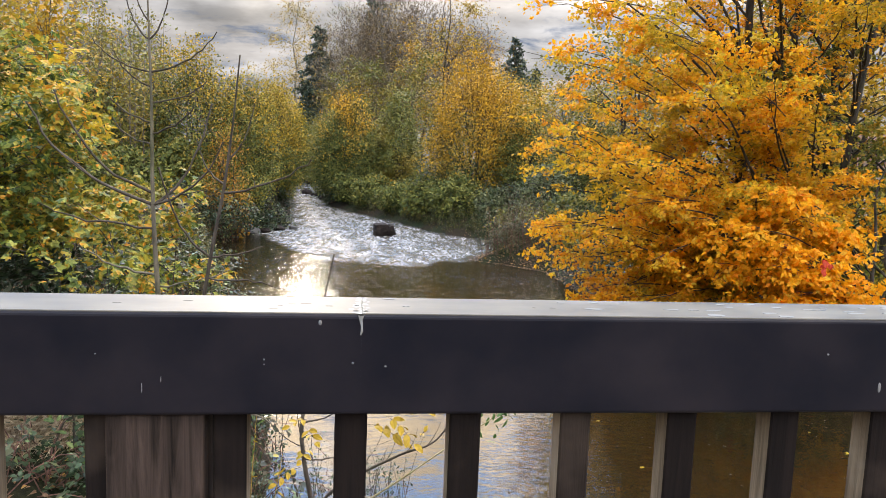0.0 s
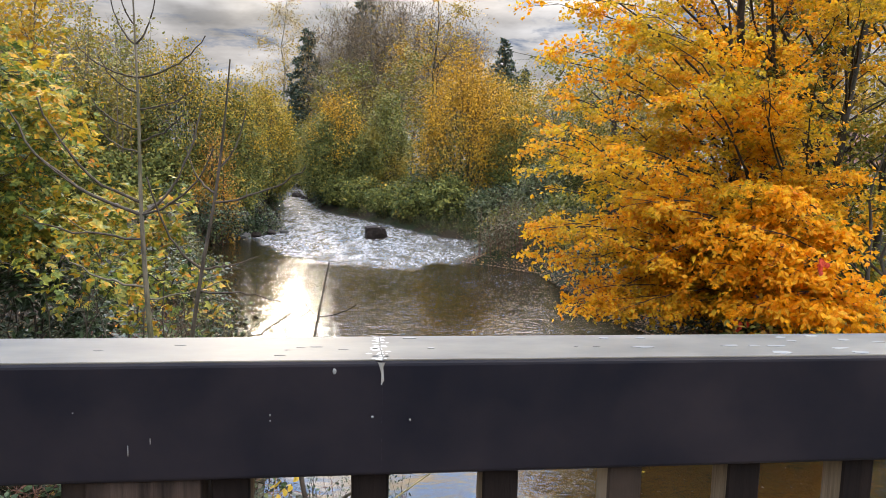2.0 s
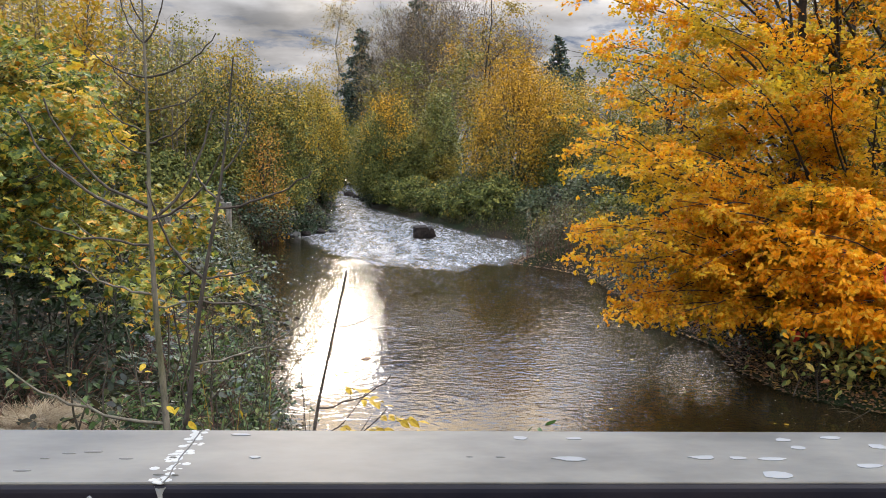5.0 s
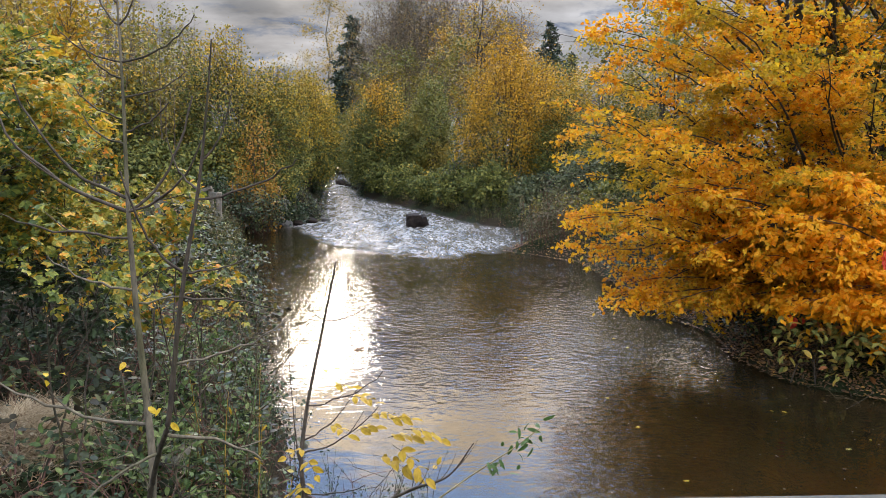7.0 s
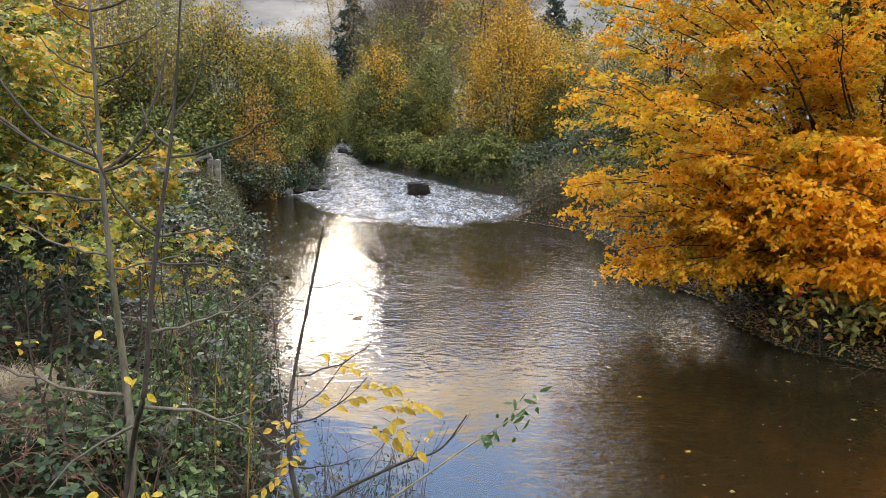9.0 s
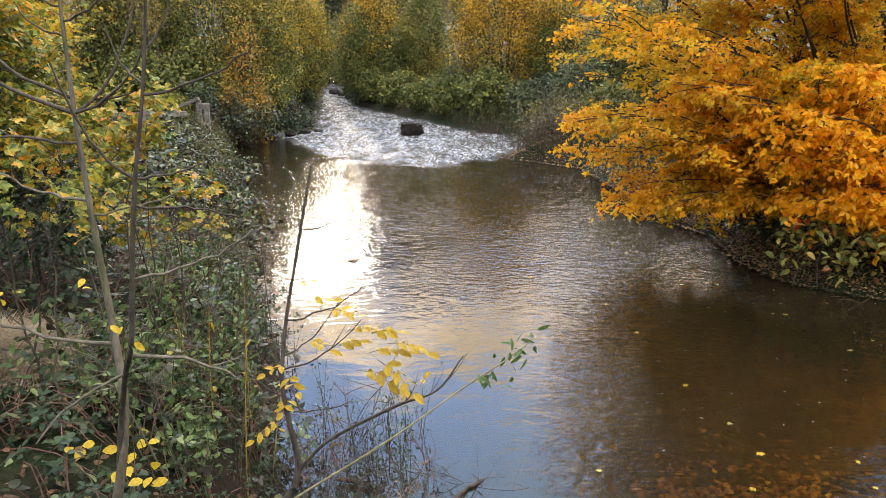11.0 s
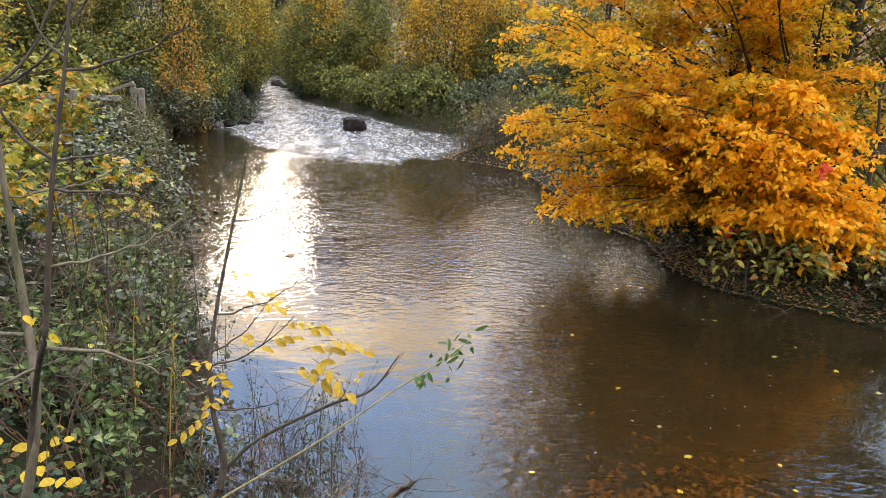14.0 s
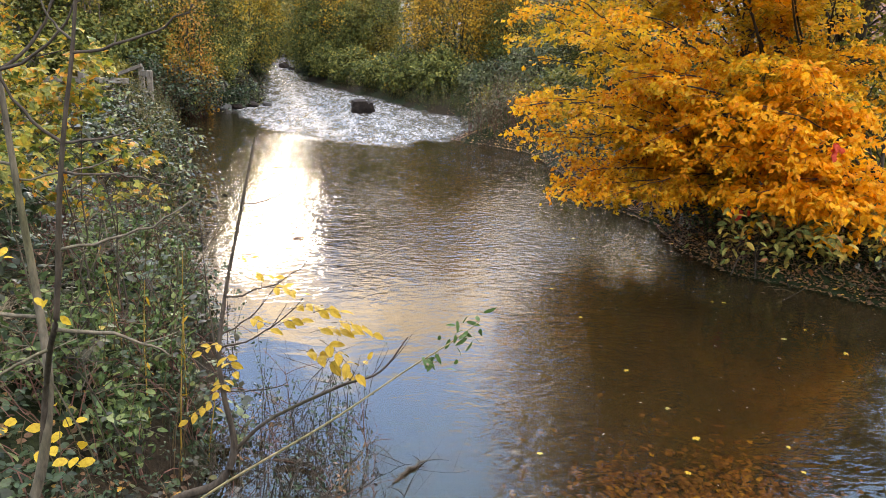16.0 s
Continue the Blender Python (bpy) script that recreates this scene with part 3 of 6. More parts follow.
def lobed(geo, pos, way, normal, size):
    """Five-pointed leaves (maple, oak): kites that share a stalk."""
    way, side = unit(way), unit(np.cross(normal, way))
    nor = np.cross(way, side)
    n, v, f = len(pos), [], []
    size = np.broadcast_to(size, n)[:, None]
    for ang, ln, wd in ((0, 1.0, 0.60), (50, 0.80, 0.56), (-50, 0.80, 0.56), (105, 0.52, 0.46), (-105, 0.52, 0.46)):
        c, s = math.cos(radians(ang)), math.sin(radians(ang))
        w, sd = way * c + side * s, side * c - way * s
        dip = nor * size * (0.06 + 0.1 * abs(s))
        v.append(np.stack([pos, pos + (w * 0.55 * ln - sd * wd / 2) * size + dip * 0.3, pos + w * ln * size - dip, pos + (w * 0.55 * ln + sd * wd / 2) * size + dip * 0.3], 1))
    v = np.stack(v, 1)
    geo.add(v.reshape(-1, 3), np.arange(20 * n).reshape(-1, 4))


def spread(rng, n):
    return unit(rng.normal(size=(n, 3)))


def twig_leaves(geo, rng, a, m, b, per, size, wide, jitter, droop, kind="fine", start=0.25, off=0.0):
    """Leaves along twigs (arrays of start, bend and end), set in two rows, each spray nearly flat."""
    n = len(a)
    t = rng.uniform(start, 1.0, (n, per, 1))
    a, m, b = a[:, None], m[:, None], b[:, None]
    p = (1 - t) ** 2 * a + 2 * t * (1 - t) * m + t * t * b
    d = unit(2 * (1 - t) * (m - a) + 2 * t * (b - m))
    s = unit(np.cross(d, [0, 0, 1.0]) + 1e-4)
    sgn = rng.choice([-1.0, 1.0], (n, per, 1))
    way = d * 0.55 + s * sgn * 0.8 + jitter * rng.normal(size=p.shape) + [0, 0, -droop]
    nor = np.array([0, 0, 1.0]) + jitter * 1.1 * rng.normal(size=p.shape) + d * 0.2
    p = (p + off * rng.normal(size=p.shape)).reshape(-1, 3)
    way, nor = way.reshape(-1, 3), nor.reshape(-1, 3)
    ln = size * rng.uniform(0.7, 1.2, len(p))
    if kind == "lobed":
        lobed(geo, p, way, nor, ln)
    else:
        leaves(geo, p, way, nor, ln, ln * wide, fine=kind == "fine")


def tree(name, base, height, centre, radii, label, category, leaf, bark, seed, stems=1, lean=0.15, limbs=26, clumps=40, twigs=500, per=14, size=0.12, wide=0.5,
         jitter=0.45, droop=0.2, kind="far", shell=0.55, low=0.0, trunk_r=0.0, spray=0.55, flat=0.6, group="", twig_sides=3, bare=0, crown_name="crown", woody=0.3):
    """A broadleaf tree: stems, limbs that rise to boughs, twigs round each bough, leaves along the twigs."""
    rng = np.random.default_rng(seed)
    base, centre, radii = np.array(base, float), np.array(centre, float), np.array(radii, float)
    tr = trunk_r or height * 0.013
    wood, crown = Geo(), Geo()
    lines = []
    for k in range(stems):
        off = rng.normal(size=2) * lean * height * (0.35 if stems == 1 else 1.0)
        foot = base + [rng.normal() * 0.06 * stems, rng.normal() * 0.06 * stems, -0.15]
        top = np.array([centre[0] + off[0], centre[1] + off[1], base[2] + height * rng.uniform(0.82, 1.0)])
        mid = foot * 0.55 + top * 0.45 + [*(rng.normal(size=2) * 0.04 * height), 0]
        mid[:2] = mid[:2] * 0.6 + foot[:2] * 0.4
        ln = bezier(foot, mid, top, 9)
        ln[1:-1, :2] += rng.normal(size=(7, 2)) * 0.012 * height
        lines.append(ln)
        tube(wood, ln, tr / stems ** 0.4, tr * 0.12, 7)
    # boughs: centres of the leafy masses
    u = spread(rng, clumps)
    heart = centre + u * radii * (shell + (1 - shell) * rng.uniform(0, 1, (clumps, 1)) ** 0.6)
    heart = heart[heart[:, 2] > base[2] + low]
    nodes = []
    for k in range(min(limbs, len(heart))):
        h = heart[k]
        ln = lines[rng.integers(len(lines))]
        reach = np.linalg.norm(ln[:, :2] - h[:2], axis=1)
        want = h[2] - 0.55 * reach
        i = int(np.clip(np.argmin(np.abs(ln[:, 2] - want)), 1, 7))
        a = ln[i]
        mid = (a + h) / 2 + [0, 0, 0.12 * np.linalg.norm(h - a)] + rng.normal(size=3) * 0.05 * np.linalg.norm(h - a)
        limb = bezier(a, mid, h, 7)
        tube(wood, limb, tr * 0.34 * (1 - i / 12), tr * 0.06, 4)
        nodes.append(limb[2:])
    nodes = np.concatenate(nodes + [ln[4:] for ln in lines])
    per_c = rng.multinomial(twigs, rng.dirichlet(np.full(len(heart), 4.0)))
    ends = np.repeat(heart, per_c, 0) + rng.normal(size=(twigs, 3)) * spray * np.array([1, 1, flat]) * (radii.mean() / 3.0) ** 0.5
    ends[:, 2] = np.maximum(ends[:, 2], base[2] + low)
    near = np.argmin(((ends[:, None] - nodes[None]) ** 2).sum(-1), 1) if twigs * len(nodes) < 4e6 else np.array([np.argmin(((e - nodes) ** 2).sum(-1)) for e in ends])
    a = nodes[near]
    gap = np.linalg.norm(ends - a, axis=1, keepdims=True)
    far = ends + unit(ends - centre * [1, 1, 0.8]) * 0.25 * spray
    mid = (a + far) / 2 + [0, 0, 0.18] * gap
    for k in range(twigs - 1, int(twigs * (1 - woody)) - 1, -1):
        tube(wood, bezier(a[k], mid[k], far[k], 3), max(tr * 0.06, 0.006), 0.002, twig_sides)
    sel = slice(0, twigs - bare)
    twig_leaves(crown, rng, a[sel], mid[sel], far[sel], per, size, wide, jitter, droop, kind, 0.3, size * 0.9)
    ob = thing(name, base, label, category, group)
    wood.part("trunk", bark, ob, smooth=True)
    crown.part(crown_name, leaf, ob)
    return ob


def hornbeam(name, trunks, top, centre, radii, label, leaf, seed, limbs=90, floor_z=0.5, size=0.098, subs=15, twiglets=6, per=7, trunk_r=0.09, kind="far", droop=0.25):
    """A tree of long arching limbs, each set with flat sprays of small leaves."""
    rng = np.random.default_rng(seed)
    centre, radii = np.array(centre, float), np.array(radii, float)
    base = np.array(on_ground(*trunks[0]))
    ob = thing(name, base, label, "tree")
    crown, bole = Geo(), []
    for tx, ty in trunks:
        foot = np.array(on_ground(tx, ty, -0.15))
        tip = foot + [rng.normal() * 0.45, rng.normal() * 0.4, top - foot[2]]
        mid = (foot + tip) / 2 + [rng.normal() * 0.2, rng.normal() * 0.2, 0]
        ln = bezier(foot, mid, tip, 12)
        ln[1:-1, :2] += rng.normal(size=(10, 2)) * 0.035
        bole.append(ln)
        g = Geo()
        tube(g, ln, trunk_r * rng.uniform(0.8, 1.1), trunk_r * 0.2, 8)
        g.part("trunk", BARK_DARK, ob, smooth=True)
    boughs = Geo()
    starts, mids, ends = [], [], []
    for k in range(limbs):
        u = unit(rng.normal(size=3))
        tip = centre + u * radii * rng.uniform(0.72, 1.06)
        tip[2] = max(tip[2], floor_z + rng.uniform(0, 0.5))
        ln = bole[rng.integers(len(bole))]
        reach = np.linalg.norm(tip[:2] - ln[4, :2])
        want = np.clip(tip[2] - rng.uniform(0.35, 0.75) * reach, base[2] + 0.5, top * 0.92)
        a = ln[int(np.clip(np.argmin(np.abs(ln[:, 2] - want)), 1, 10))]
        span = np.linalg.norm(tip - a)
        mid = a * 0.45 + tip * 0.55 + [0, 0, 0.16 * span] + rng.normal(size=3) * 0.05 * span
        limb = bezier(a, mid, tip, 16)
        limb[2:] += np.cumsum(rng.normal(size=(14, 3)) * 0.022, 0)
        tube(boughs, limb, 0.007 + 0.0046 * span, 0.0028, 5)
        ax = np.gradient(limb, axis=0)
        ax = unit(ax)
        for j in range(subs):
            t = rng.uniform(0.22, 1.0)
            i = min(int(t * 15), 15)
            d = ax[i]
            s = unit(np.cross(d, [0, 0, 1.0])) * (1 if j % 2 else -1)
            w = unit(d * 0.75 + s * rng.uniform(0.5, 1.0) + [0, 0, rng.normal() * 0.16])
            ln_s = rng.uniform(0.35, 0.85) * (1.15 - 0.5 * t)
            e = limb[i] + w * ln_s + [0, 0, -droop * ln_s * rng.uniform(0.3, 1.0)]
            m = limb[i] + w * ln_s * 0.5 + [0, 0, 0.05 * ln_s]
            tube(boughs, bezier(limb[i], m, e, 3), 0.004, 0.0015, 3)
            for q in range(twiglets):
                tq = rng.uniform(0.2, 1.0)
                o = (1 - tq) ** 2 * limb[i] + 2 * tq * (1 - tq) * m + tq * tq * e
                sw = unit(w * 0.8 + np.cross(w, [0, 0, 1.0]) * rng.choice([-0.8, 0.8]) + [0, 0, rng.normal() * 0.18])
                starts.append(o)
                mids.append(o + sw * 0.15 + [0, 0, 0.012])
                ends.append(o + sw * rng.uniform(0.2, 0.38) + [0, 0, -0.05])
    a, m, b = (np.array(q) for q in (starts, mids, ends))
    keep = b[:, 2] > floor_z
    twig_leaves(crown, rng, a[keep], m[keep], b[keep], per, size, 0.60, 0.62, droop, kind, 0.05, 0.02)
    boughs.part("bough", BARK_DARK, ob, "thin dark arching boughs", True)
    crown.part("crown", leaf, ob)
    return ob


def on_ground(x, y, dz=0.0):
    return (x, y, float(ground_z(x, y)) + dz)


# ------------------------------------------------------------------ the lie of the land
LEFT = np.array([(-30, -2.2), (-4, -1.5), (0, -1.15), (3, -0.85), (5.2, -1.0), (7.3, -1.3), (8.7, -1.8), (10.6, -2.38), (13.5, -3.1), (17.5, -4.1), (22, -5.35), (26, -6.4),
                 (28.2, -6.6), (29.6, -5.6), (31.5, -4.6), (36, -5.0), (42.4, -5.8), (55, -7.2), (65, -8.2), (80, -9.2), (110, -14), (160, -30)])
RIGHT = np.array([(-30, 11), (0, 10.5), (5, 9.2), (8, 7.3), (9, 6.4), (9.5, 5.8), (9.9, 5.45), (11, 5.25), (12.5, 5.5), (13.8, 5.05), (18.2, 4.95), (20.5, 4.85), (21.8, 3.9), (22.6, 3.0),
                  (23.6, 3.4), (26.2, 4.5), (28.9, 4.2), (30.1, 2.75), (31.8, 2.1), (34.6, 1.0), (37.6, -0.35), (42, -2.3), (45, -3.3), (54, -4.5), (66, -5.5), (80, -6.4), (110, -10.5), (160, -26)])
FRONT = np.array([(-9, 32), (-5.6, 29.7), (-4.8, 28.2), (-2.7, 23.1), (-1.6, 22.2), (-0.7, 21.5), (0.4, 21.4), (1.2, 20.9), (1.96, 22.4), (2.8, 22.5), (4.5, 24.5), (8, 27)])


def bank_left(y):
    return np.interp(y, LEFT[:, 0], LEFT[:, 1])


def bank_right(y):
    return np.interp(y, RIGHT[:, 0], RIGHT[:, 1])


def water_z(x, y):
    return np.clip(y - np.interp(x, FRONT[:, 0], FRONT[:, 1]), 0, 60) * 0.007


def wobble(x, y, k=1.0):
    return (np.sin(1.7 * k * x + 0.6 * k * y) + np.sin(0.9 * k * y - 1.3 * k * x + 2.0) + np.sin(2.9 * k * y + 1.1 * k * x + 1.0) * 0.6) / 2.6


def ground_z(x, y):
    x, y = np.asarray(x, float), np.asarray(y, float)
    l, r = bank_left(y), bank_right(y)
    w = water_z(x, y)
    inside = np.minimum(x - l, r - x)
    dl, dr = np.maximum(l - x, 0), np.maximum(x - r, 0)
    hl = 0.10 + 1.05 * (1 - np.exp(-dl / 0.8)) + 0.012 * np.minimum(dl, 60)
    hr = 0.05 + 0.85 * (1 - np.exp(-dr / 1.6)) + 0.016 * np.minimum(dr, 60)
    land = np.where(dl > 0, hl, hr) + 0.07 * wobble(x, y, 1.3) * np.clip((dl + dr) / 1.5, 0, 1)
    land = land + 0.0022 * np.clip(y - 60, 0, 400) + 0.02 * np.clip(-x - 22, 0, 200) * np.clip((y - 10) / 30, 0, 1)
    depth = np.interp(y, [0, 18, 22, 160], [0.62, 0.7, 0.30, 0.25]) * (1 - np.exp(-np.maximum(inside, 0) / 1.1))
    shoal = 0.46 * np.exp(-(((x - 2.75) / 1.3) ** 2 + ((y - 4.2) / 1.2) ** 2))
    bed = -depth + shoal + 0.03 * wobble(x, y, 3.0)
    return w + np.where(inside > 0, np.minimum(bed, 0.10), land)


def grid_sheet(name, xs, ys, zf, mat, smooth=True):
    xx, yy = np.meshgrid(xs, ys)
    zz = zf(xx, yy)
    nx, ny = len(xs), len(ys)
    i, k = np.meshgrid(np.arange(ny - 1), np.arange(nx - 1), indexing="ij")
    f = np.stack([i * nx + k, i * nx + k + 1, (i + 1) * nx + k + 1, (i + 1) * nx + k], -1).reshape(-1, 4)
    return quads(name, np.stack([xx, yy, zz], -1).reshape(-1, 3), f, mat, smooth), xx, yy


def steps(*runs):
    out = []
    for a, b, d in runs:
        out += list(np.arange(a, b, d))
    return np.array(out + [runs[-1][1]])


gx = steps((-900, -100, 60), (-100, -30, 5), (-30, -12, 1.0), (-12, 12, 0.25), (12, 30, 1.0), (30, 100, 5), (100, 900, 60))
gy = steps((-400, -60, 40), (-60, -10, 4), (-10, 2, 0.6), (2, 34, 0.25), (34, 80, 0.7), (80, 200, 6), (200, 1500, 60))
me, _, _ = grid_sheet("ground", gx, gy, ground_z, SOIL)
tagged(new("ground", me), "dark soil river banks with patchy grass and wet stream bed", "ground", kind="structure")

# the stream: one sheet, flat in the pool, broken in the rapids
wx = steps((-40, -10, 4), (-10, 10, 0.18), (10, 16, 1.0))
wy = steps((-60, -6, 3), (-6, 20, 0.30), (20, 50, 0.15), (50, 90, 0.5), (90, 170, 4))


def water_shape(x, y):
    past = y - np.interp(x, FRONT[:, 0], FRONT[:, 1]) + 0.25 * wobble(x, y, 2.2)
    k = np.clip(past / 0.8, 0, 1) * np.clip((62 - y) / 30, 0.15, 1)
    rough = 0.045 * wobble(x, 0.55 * y, 3.1) + 0.03 * wobble(0.8 * y, x, 4.7) + 0.02 * wobble(x, y, 9.0)
    lip = 0.05 * np.exp(-((past - 0.2) / 0.35) ** 2) * (0.6 + 0.4 * wobble(x, y, 2.0))
    return water_z(x, y) + k * rough + lip + 0.004 * wobble(x, y, 2.5)


me, xx, yy = grid_sheet("water", wx, wy, water_shape, WATER)
past = yy - np.interp(xx, FRONT[:, 0], FRONT[:, 1]) + 0.35 * wobble(xx, yy, 1.9)
rapid = np.clip(np.where(past > 0, 0.55 + past * 0.35, 0), 0, 1)
edge = np.clip(np.minimum(xx - bank_left(yy), bank_right(yy) - xx) / 0.6, 0.45, 1)
rapid = rapid * edge * np.interp(xx, [2.5, 4.2], [1.0, 0.6])
me.attributes.new("rapid", "FLOAT", "POINT").data.foreach_set("value", rapid.ravel().astype(np.float32))
gust = np.maximum(wobble(xx + 3.0, yy, 0.62) * 0.6 + wobble(xx, yy + 1.0, 1.35) * 0.5, 0)
ripple = 0.07 + 0.50 * np.clip((yy - 7) / 6, 0, 1) + 0.55 * gust * np.clip((xx + 2.5) / 3, 0.15, 1)
ripple = ripple + 0.75 * np.exp(-((xx - 2.4) / 1.3) ** 2 - ((yy - 11.3) / 1.7) ** 2) + 0.70 * np.exp(-((xx - 1.75 - 0.10 * (yy - 4)) / 0.55) ** 2) * np.clip((10.5 - yy) / 3, 0, 1)
ripple = np.clip(ripple + 0.22 * np.clip((xx - 1.8) / 1.2, 0, 1) * np.clip((16 - yy) / 5, 0, 1) + 0.3 * np.clip((yy - 17.5) / 3, 0, 1), 0.04, 1.0)
me.attributes.new("ripple", "FLOAT", "POINT").data.foreach_set("value", ripple.ravel().astype(np.float32))
water = tagged(new("water", me), "brown stream water, calm pool below pale broken rapids", "water", kind="structure")
water.visible_shadow = False


# ------------------------------------------------------------------ the bridge and its railing
def railing():
    ob = thing("bridge_railing", (0, 0.055, 1.95), "dark sheet-metal capped handrail over stained wooden posts and balusters", "railing")
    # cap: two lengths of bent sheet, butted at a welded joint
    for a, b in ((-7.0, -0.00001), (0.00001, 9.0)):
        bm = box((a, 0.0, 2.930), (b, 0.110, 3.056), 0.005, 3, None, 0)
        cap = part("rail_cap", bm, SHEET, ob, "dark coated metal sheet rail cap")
        # the top is a paler, rougher sheet than the near-black faces
        part("cap_top", box((a + 0.0001, 0.0035, 3.0545), (b - 0.0001, 0.1065, 3.0572), 0.0008, 1, None, 0), SHEET_TOP, cap, "pale metal top of the cap")
    rng = np.random.default_rng(5)
    # a ragged pale patch ground bright over the joint, a thin open crack along it, a run of white down the face
    bead = bmesh.new()
    spots = [(-0.0015 + 0.03 * (y - 0.05) + rng.normal() * 0.0048, y, 3.0570, rng.uniform(0.0018, 0.0050), 0.0004) for y in rng.uniform(0.003, 0.107, 60)]
    for x, y, z, r, flat in spots:
        bmesh.ops.create_uvsphere(bead, u_segments=7, v_segments=5, radius=1.0, matrix=Matrix.Translation((x, y, z)) @ Matrix.Diagonal((r, r * 0.8, flat, 1)))
    part("weld_seam", bead, WELD, ob, "rough pale weld bead across the rail cap", True)
    crack = Geo()
    ys = np.linspace(0.002, 0.108, 16)
    tube(crack, np.stack([0.0004 * np.sin(ys * 90) + rng.normal(size=16) * 0.0004, ys, np.full(16, 3.0573)], -1), 0.0006, 0.0006, 5)
    crack.part("joint_crack", DENT, ob, "thin dark open joint", True)
    run = Geo()
    tube(run, [(-0.001, 0.0016, 3.0550), (-0.0012, 0.0010, 3.0500), (0.0, 0.0007, 3.0430), (0.0003, 0.0004, 3.0360), (-0.0012, 0.0002, 3.0310)], np.array([0.0042, 0.0024, 0.0016, 0.0018, 0.0006]), 0, 8)
    run.part("weld_run", WELD, ob, "pale run down the face from the joint", True)
    for x, y, r in ((-0.108, 0.024, 0.007), (-0.088, 0.056, 0.006), (-0.071, 0.059, 0.008), (-0.041, 0.046, 0.006), (-0.102, 0.046, 0.004), (-0.0062, 0.048, 0.0035), (-0.0074, 0.017, 0.0042), (0.005, 0.016, 0.003), (0.25, 0.05, 0.005), (0.225, 0.05, 0.003), (-0.30, 0.05, 0.006), (-0.22, 0.07, 0.007)):
        dent = bmesh.new()
        bmesh.ops.create_uvsphere(dent, u_segments=9, v_segments=5, radius=1.0, matrix=Matrix.Translation((x, y, 3.0571)) @ Matrix.Diagonal((r, r * 0.33, 0.0006 if abs(x) > 0.02 else 0.0011, 1)))
        part("dent", dent, DENT, ob, "shallow darker dent in the cap top", True)
    # posts and balusters
    for x in (-0.247, 2.04, 4.33, 6.62, -2.54, -4.83):
        part("post", box((x - 0.058, 0.010, 1.80), (x + 0.058, 0.096, 2.9295), 0.004, 2), WOOD_POST, ob, "stained wooden post, worn pale along the grain")
    first = box((-0.0204, -0.0225, -0.445), (0.0204, 0.0165, 0.4535), 0.0025, 1)
    me = bpy.data.meshes.new("baluster")
    first.to_mesh(me)
    first.free()
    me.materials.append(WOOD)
    me.materials.append(WOOD_SIDE_LIT)
    # light on the sideways faces and shade on the fronts put into their colours
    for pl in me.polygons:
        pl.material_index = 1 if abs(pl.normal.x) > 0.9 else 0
    for k in range(-44, 60):
        x = -0.0108 + 0.1455 * k - (0.0107 if k < 0 else 0.0)
        if abs(k) and any(abs(x - q) < 0.12 for q in (2.04, 4.33, 6.62, -2.54, -4.83)):
            continue
        if k in (-1, -2):
            continue
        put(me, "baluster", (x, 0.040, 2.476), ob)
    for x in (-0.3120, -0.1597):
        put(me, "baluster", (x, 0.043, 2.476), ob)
    part("bottom_rail", box((-7, 0.012, 1.99), (9, 0.072, 2.0305), 0.004, 1), WOOD, ob, "stained wooden bottom rail")
    return ob


def put(me, name, at, parent, rot=(0, 0, 0), scale=1.0):
    ob = new(name, me)
    ob.parent = parent
    if parent is not None:
        ob.matrix_parent_inverse = Matrix.Translation(-place_of(parent))
    ob.location, ob.rotation_euler = at, rot
    ob.scale = (scale,) * 3 if np.isscalar(scale) else scale
    return ob


RAIL_TURN = pose(-0.005, -0.006, 0, 0, 0, 2.17)
handrail = railing()
handrail.matrix_basis = RAIL_TURN @ handrail.matrix_basis

# spots and runs of dried dirt on the cap
rng = np.random.default_rng(21)
for k in range(48):
    x = 0.24 + 0.78 * rng.uniform() ** 0.7 if k < 46 else rng.uniform(-0.9, 0.25)
    y = rng.uniform(0.012, 0.1)
    bm = bmesh.new()
    bmesh.ops.create_circle(bm, cap_ends=True, segments=9, radius=1.0)
    for vv in bm.verts:
        vv.co *= rng.uniform(0.7, 1.2)
    sx, sy = (rng.uniform(0.005, 0.014), rng.uniform(0.0028, 0.0062)) if k < 46 else (rng.uniform(0.003, 0.01), 0.0025)
    bmesh.ops.transform(bm, matrix=Matrix.Translation((x, y, 3.0571)) @ Matrix.Diagonal((sx, sy, 1, 1)), verts=bm.verts)
    ext = bmesh.ops.extrude_face_region(bm, geom=list(bm.faces))
    bmesh.ops.translate(bm, verts=[g for g in ext["geom"] if isinstance(g, bmesh.types.BMVert)], vec=(0, 0, 0.0006))
    bmesh.ops.transform(bm, matrix=RAIL_TURN, verts=bm.verts)
    tagged(part("dried_splash", bm, DROPPING, None), "pale dried splash mark on the metal rail cap", "stain", "splash marks on the rail")
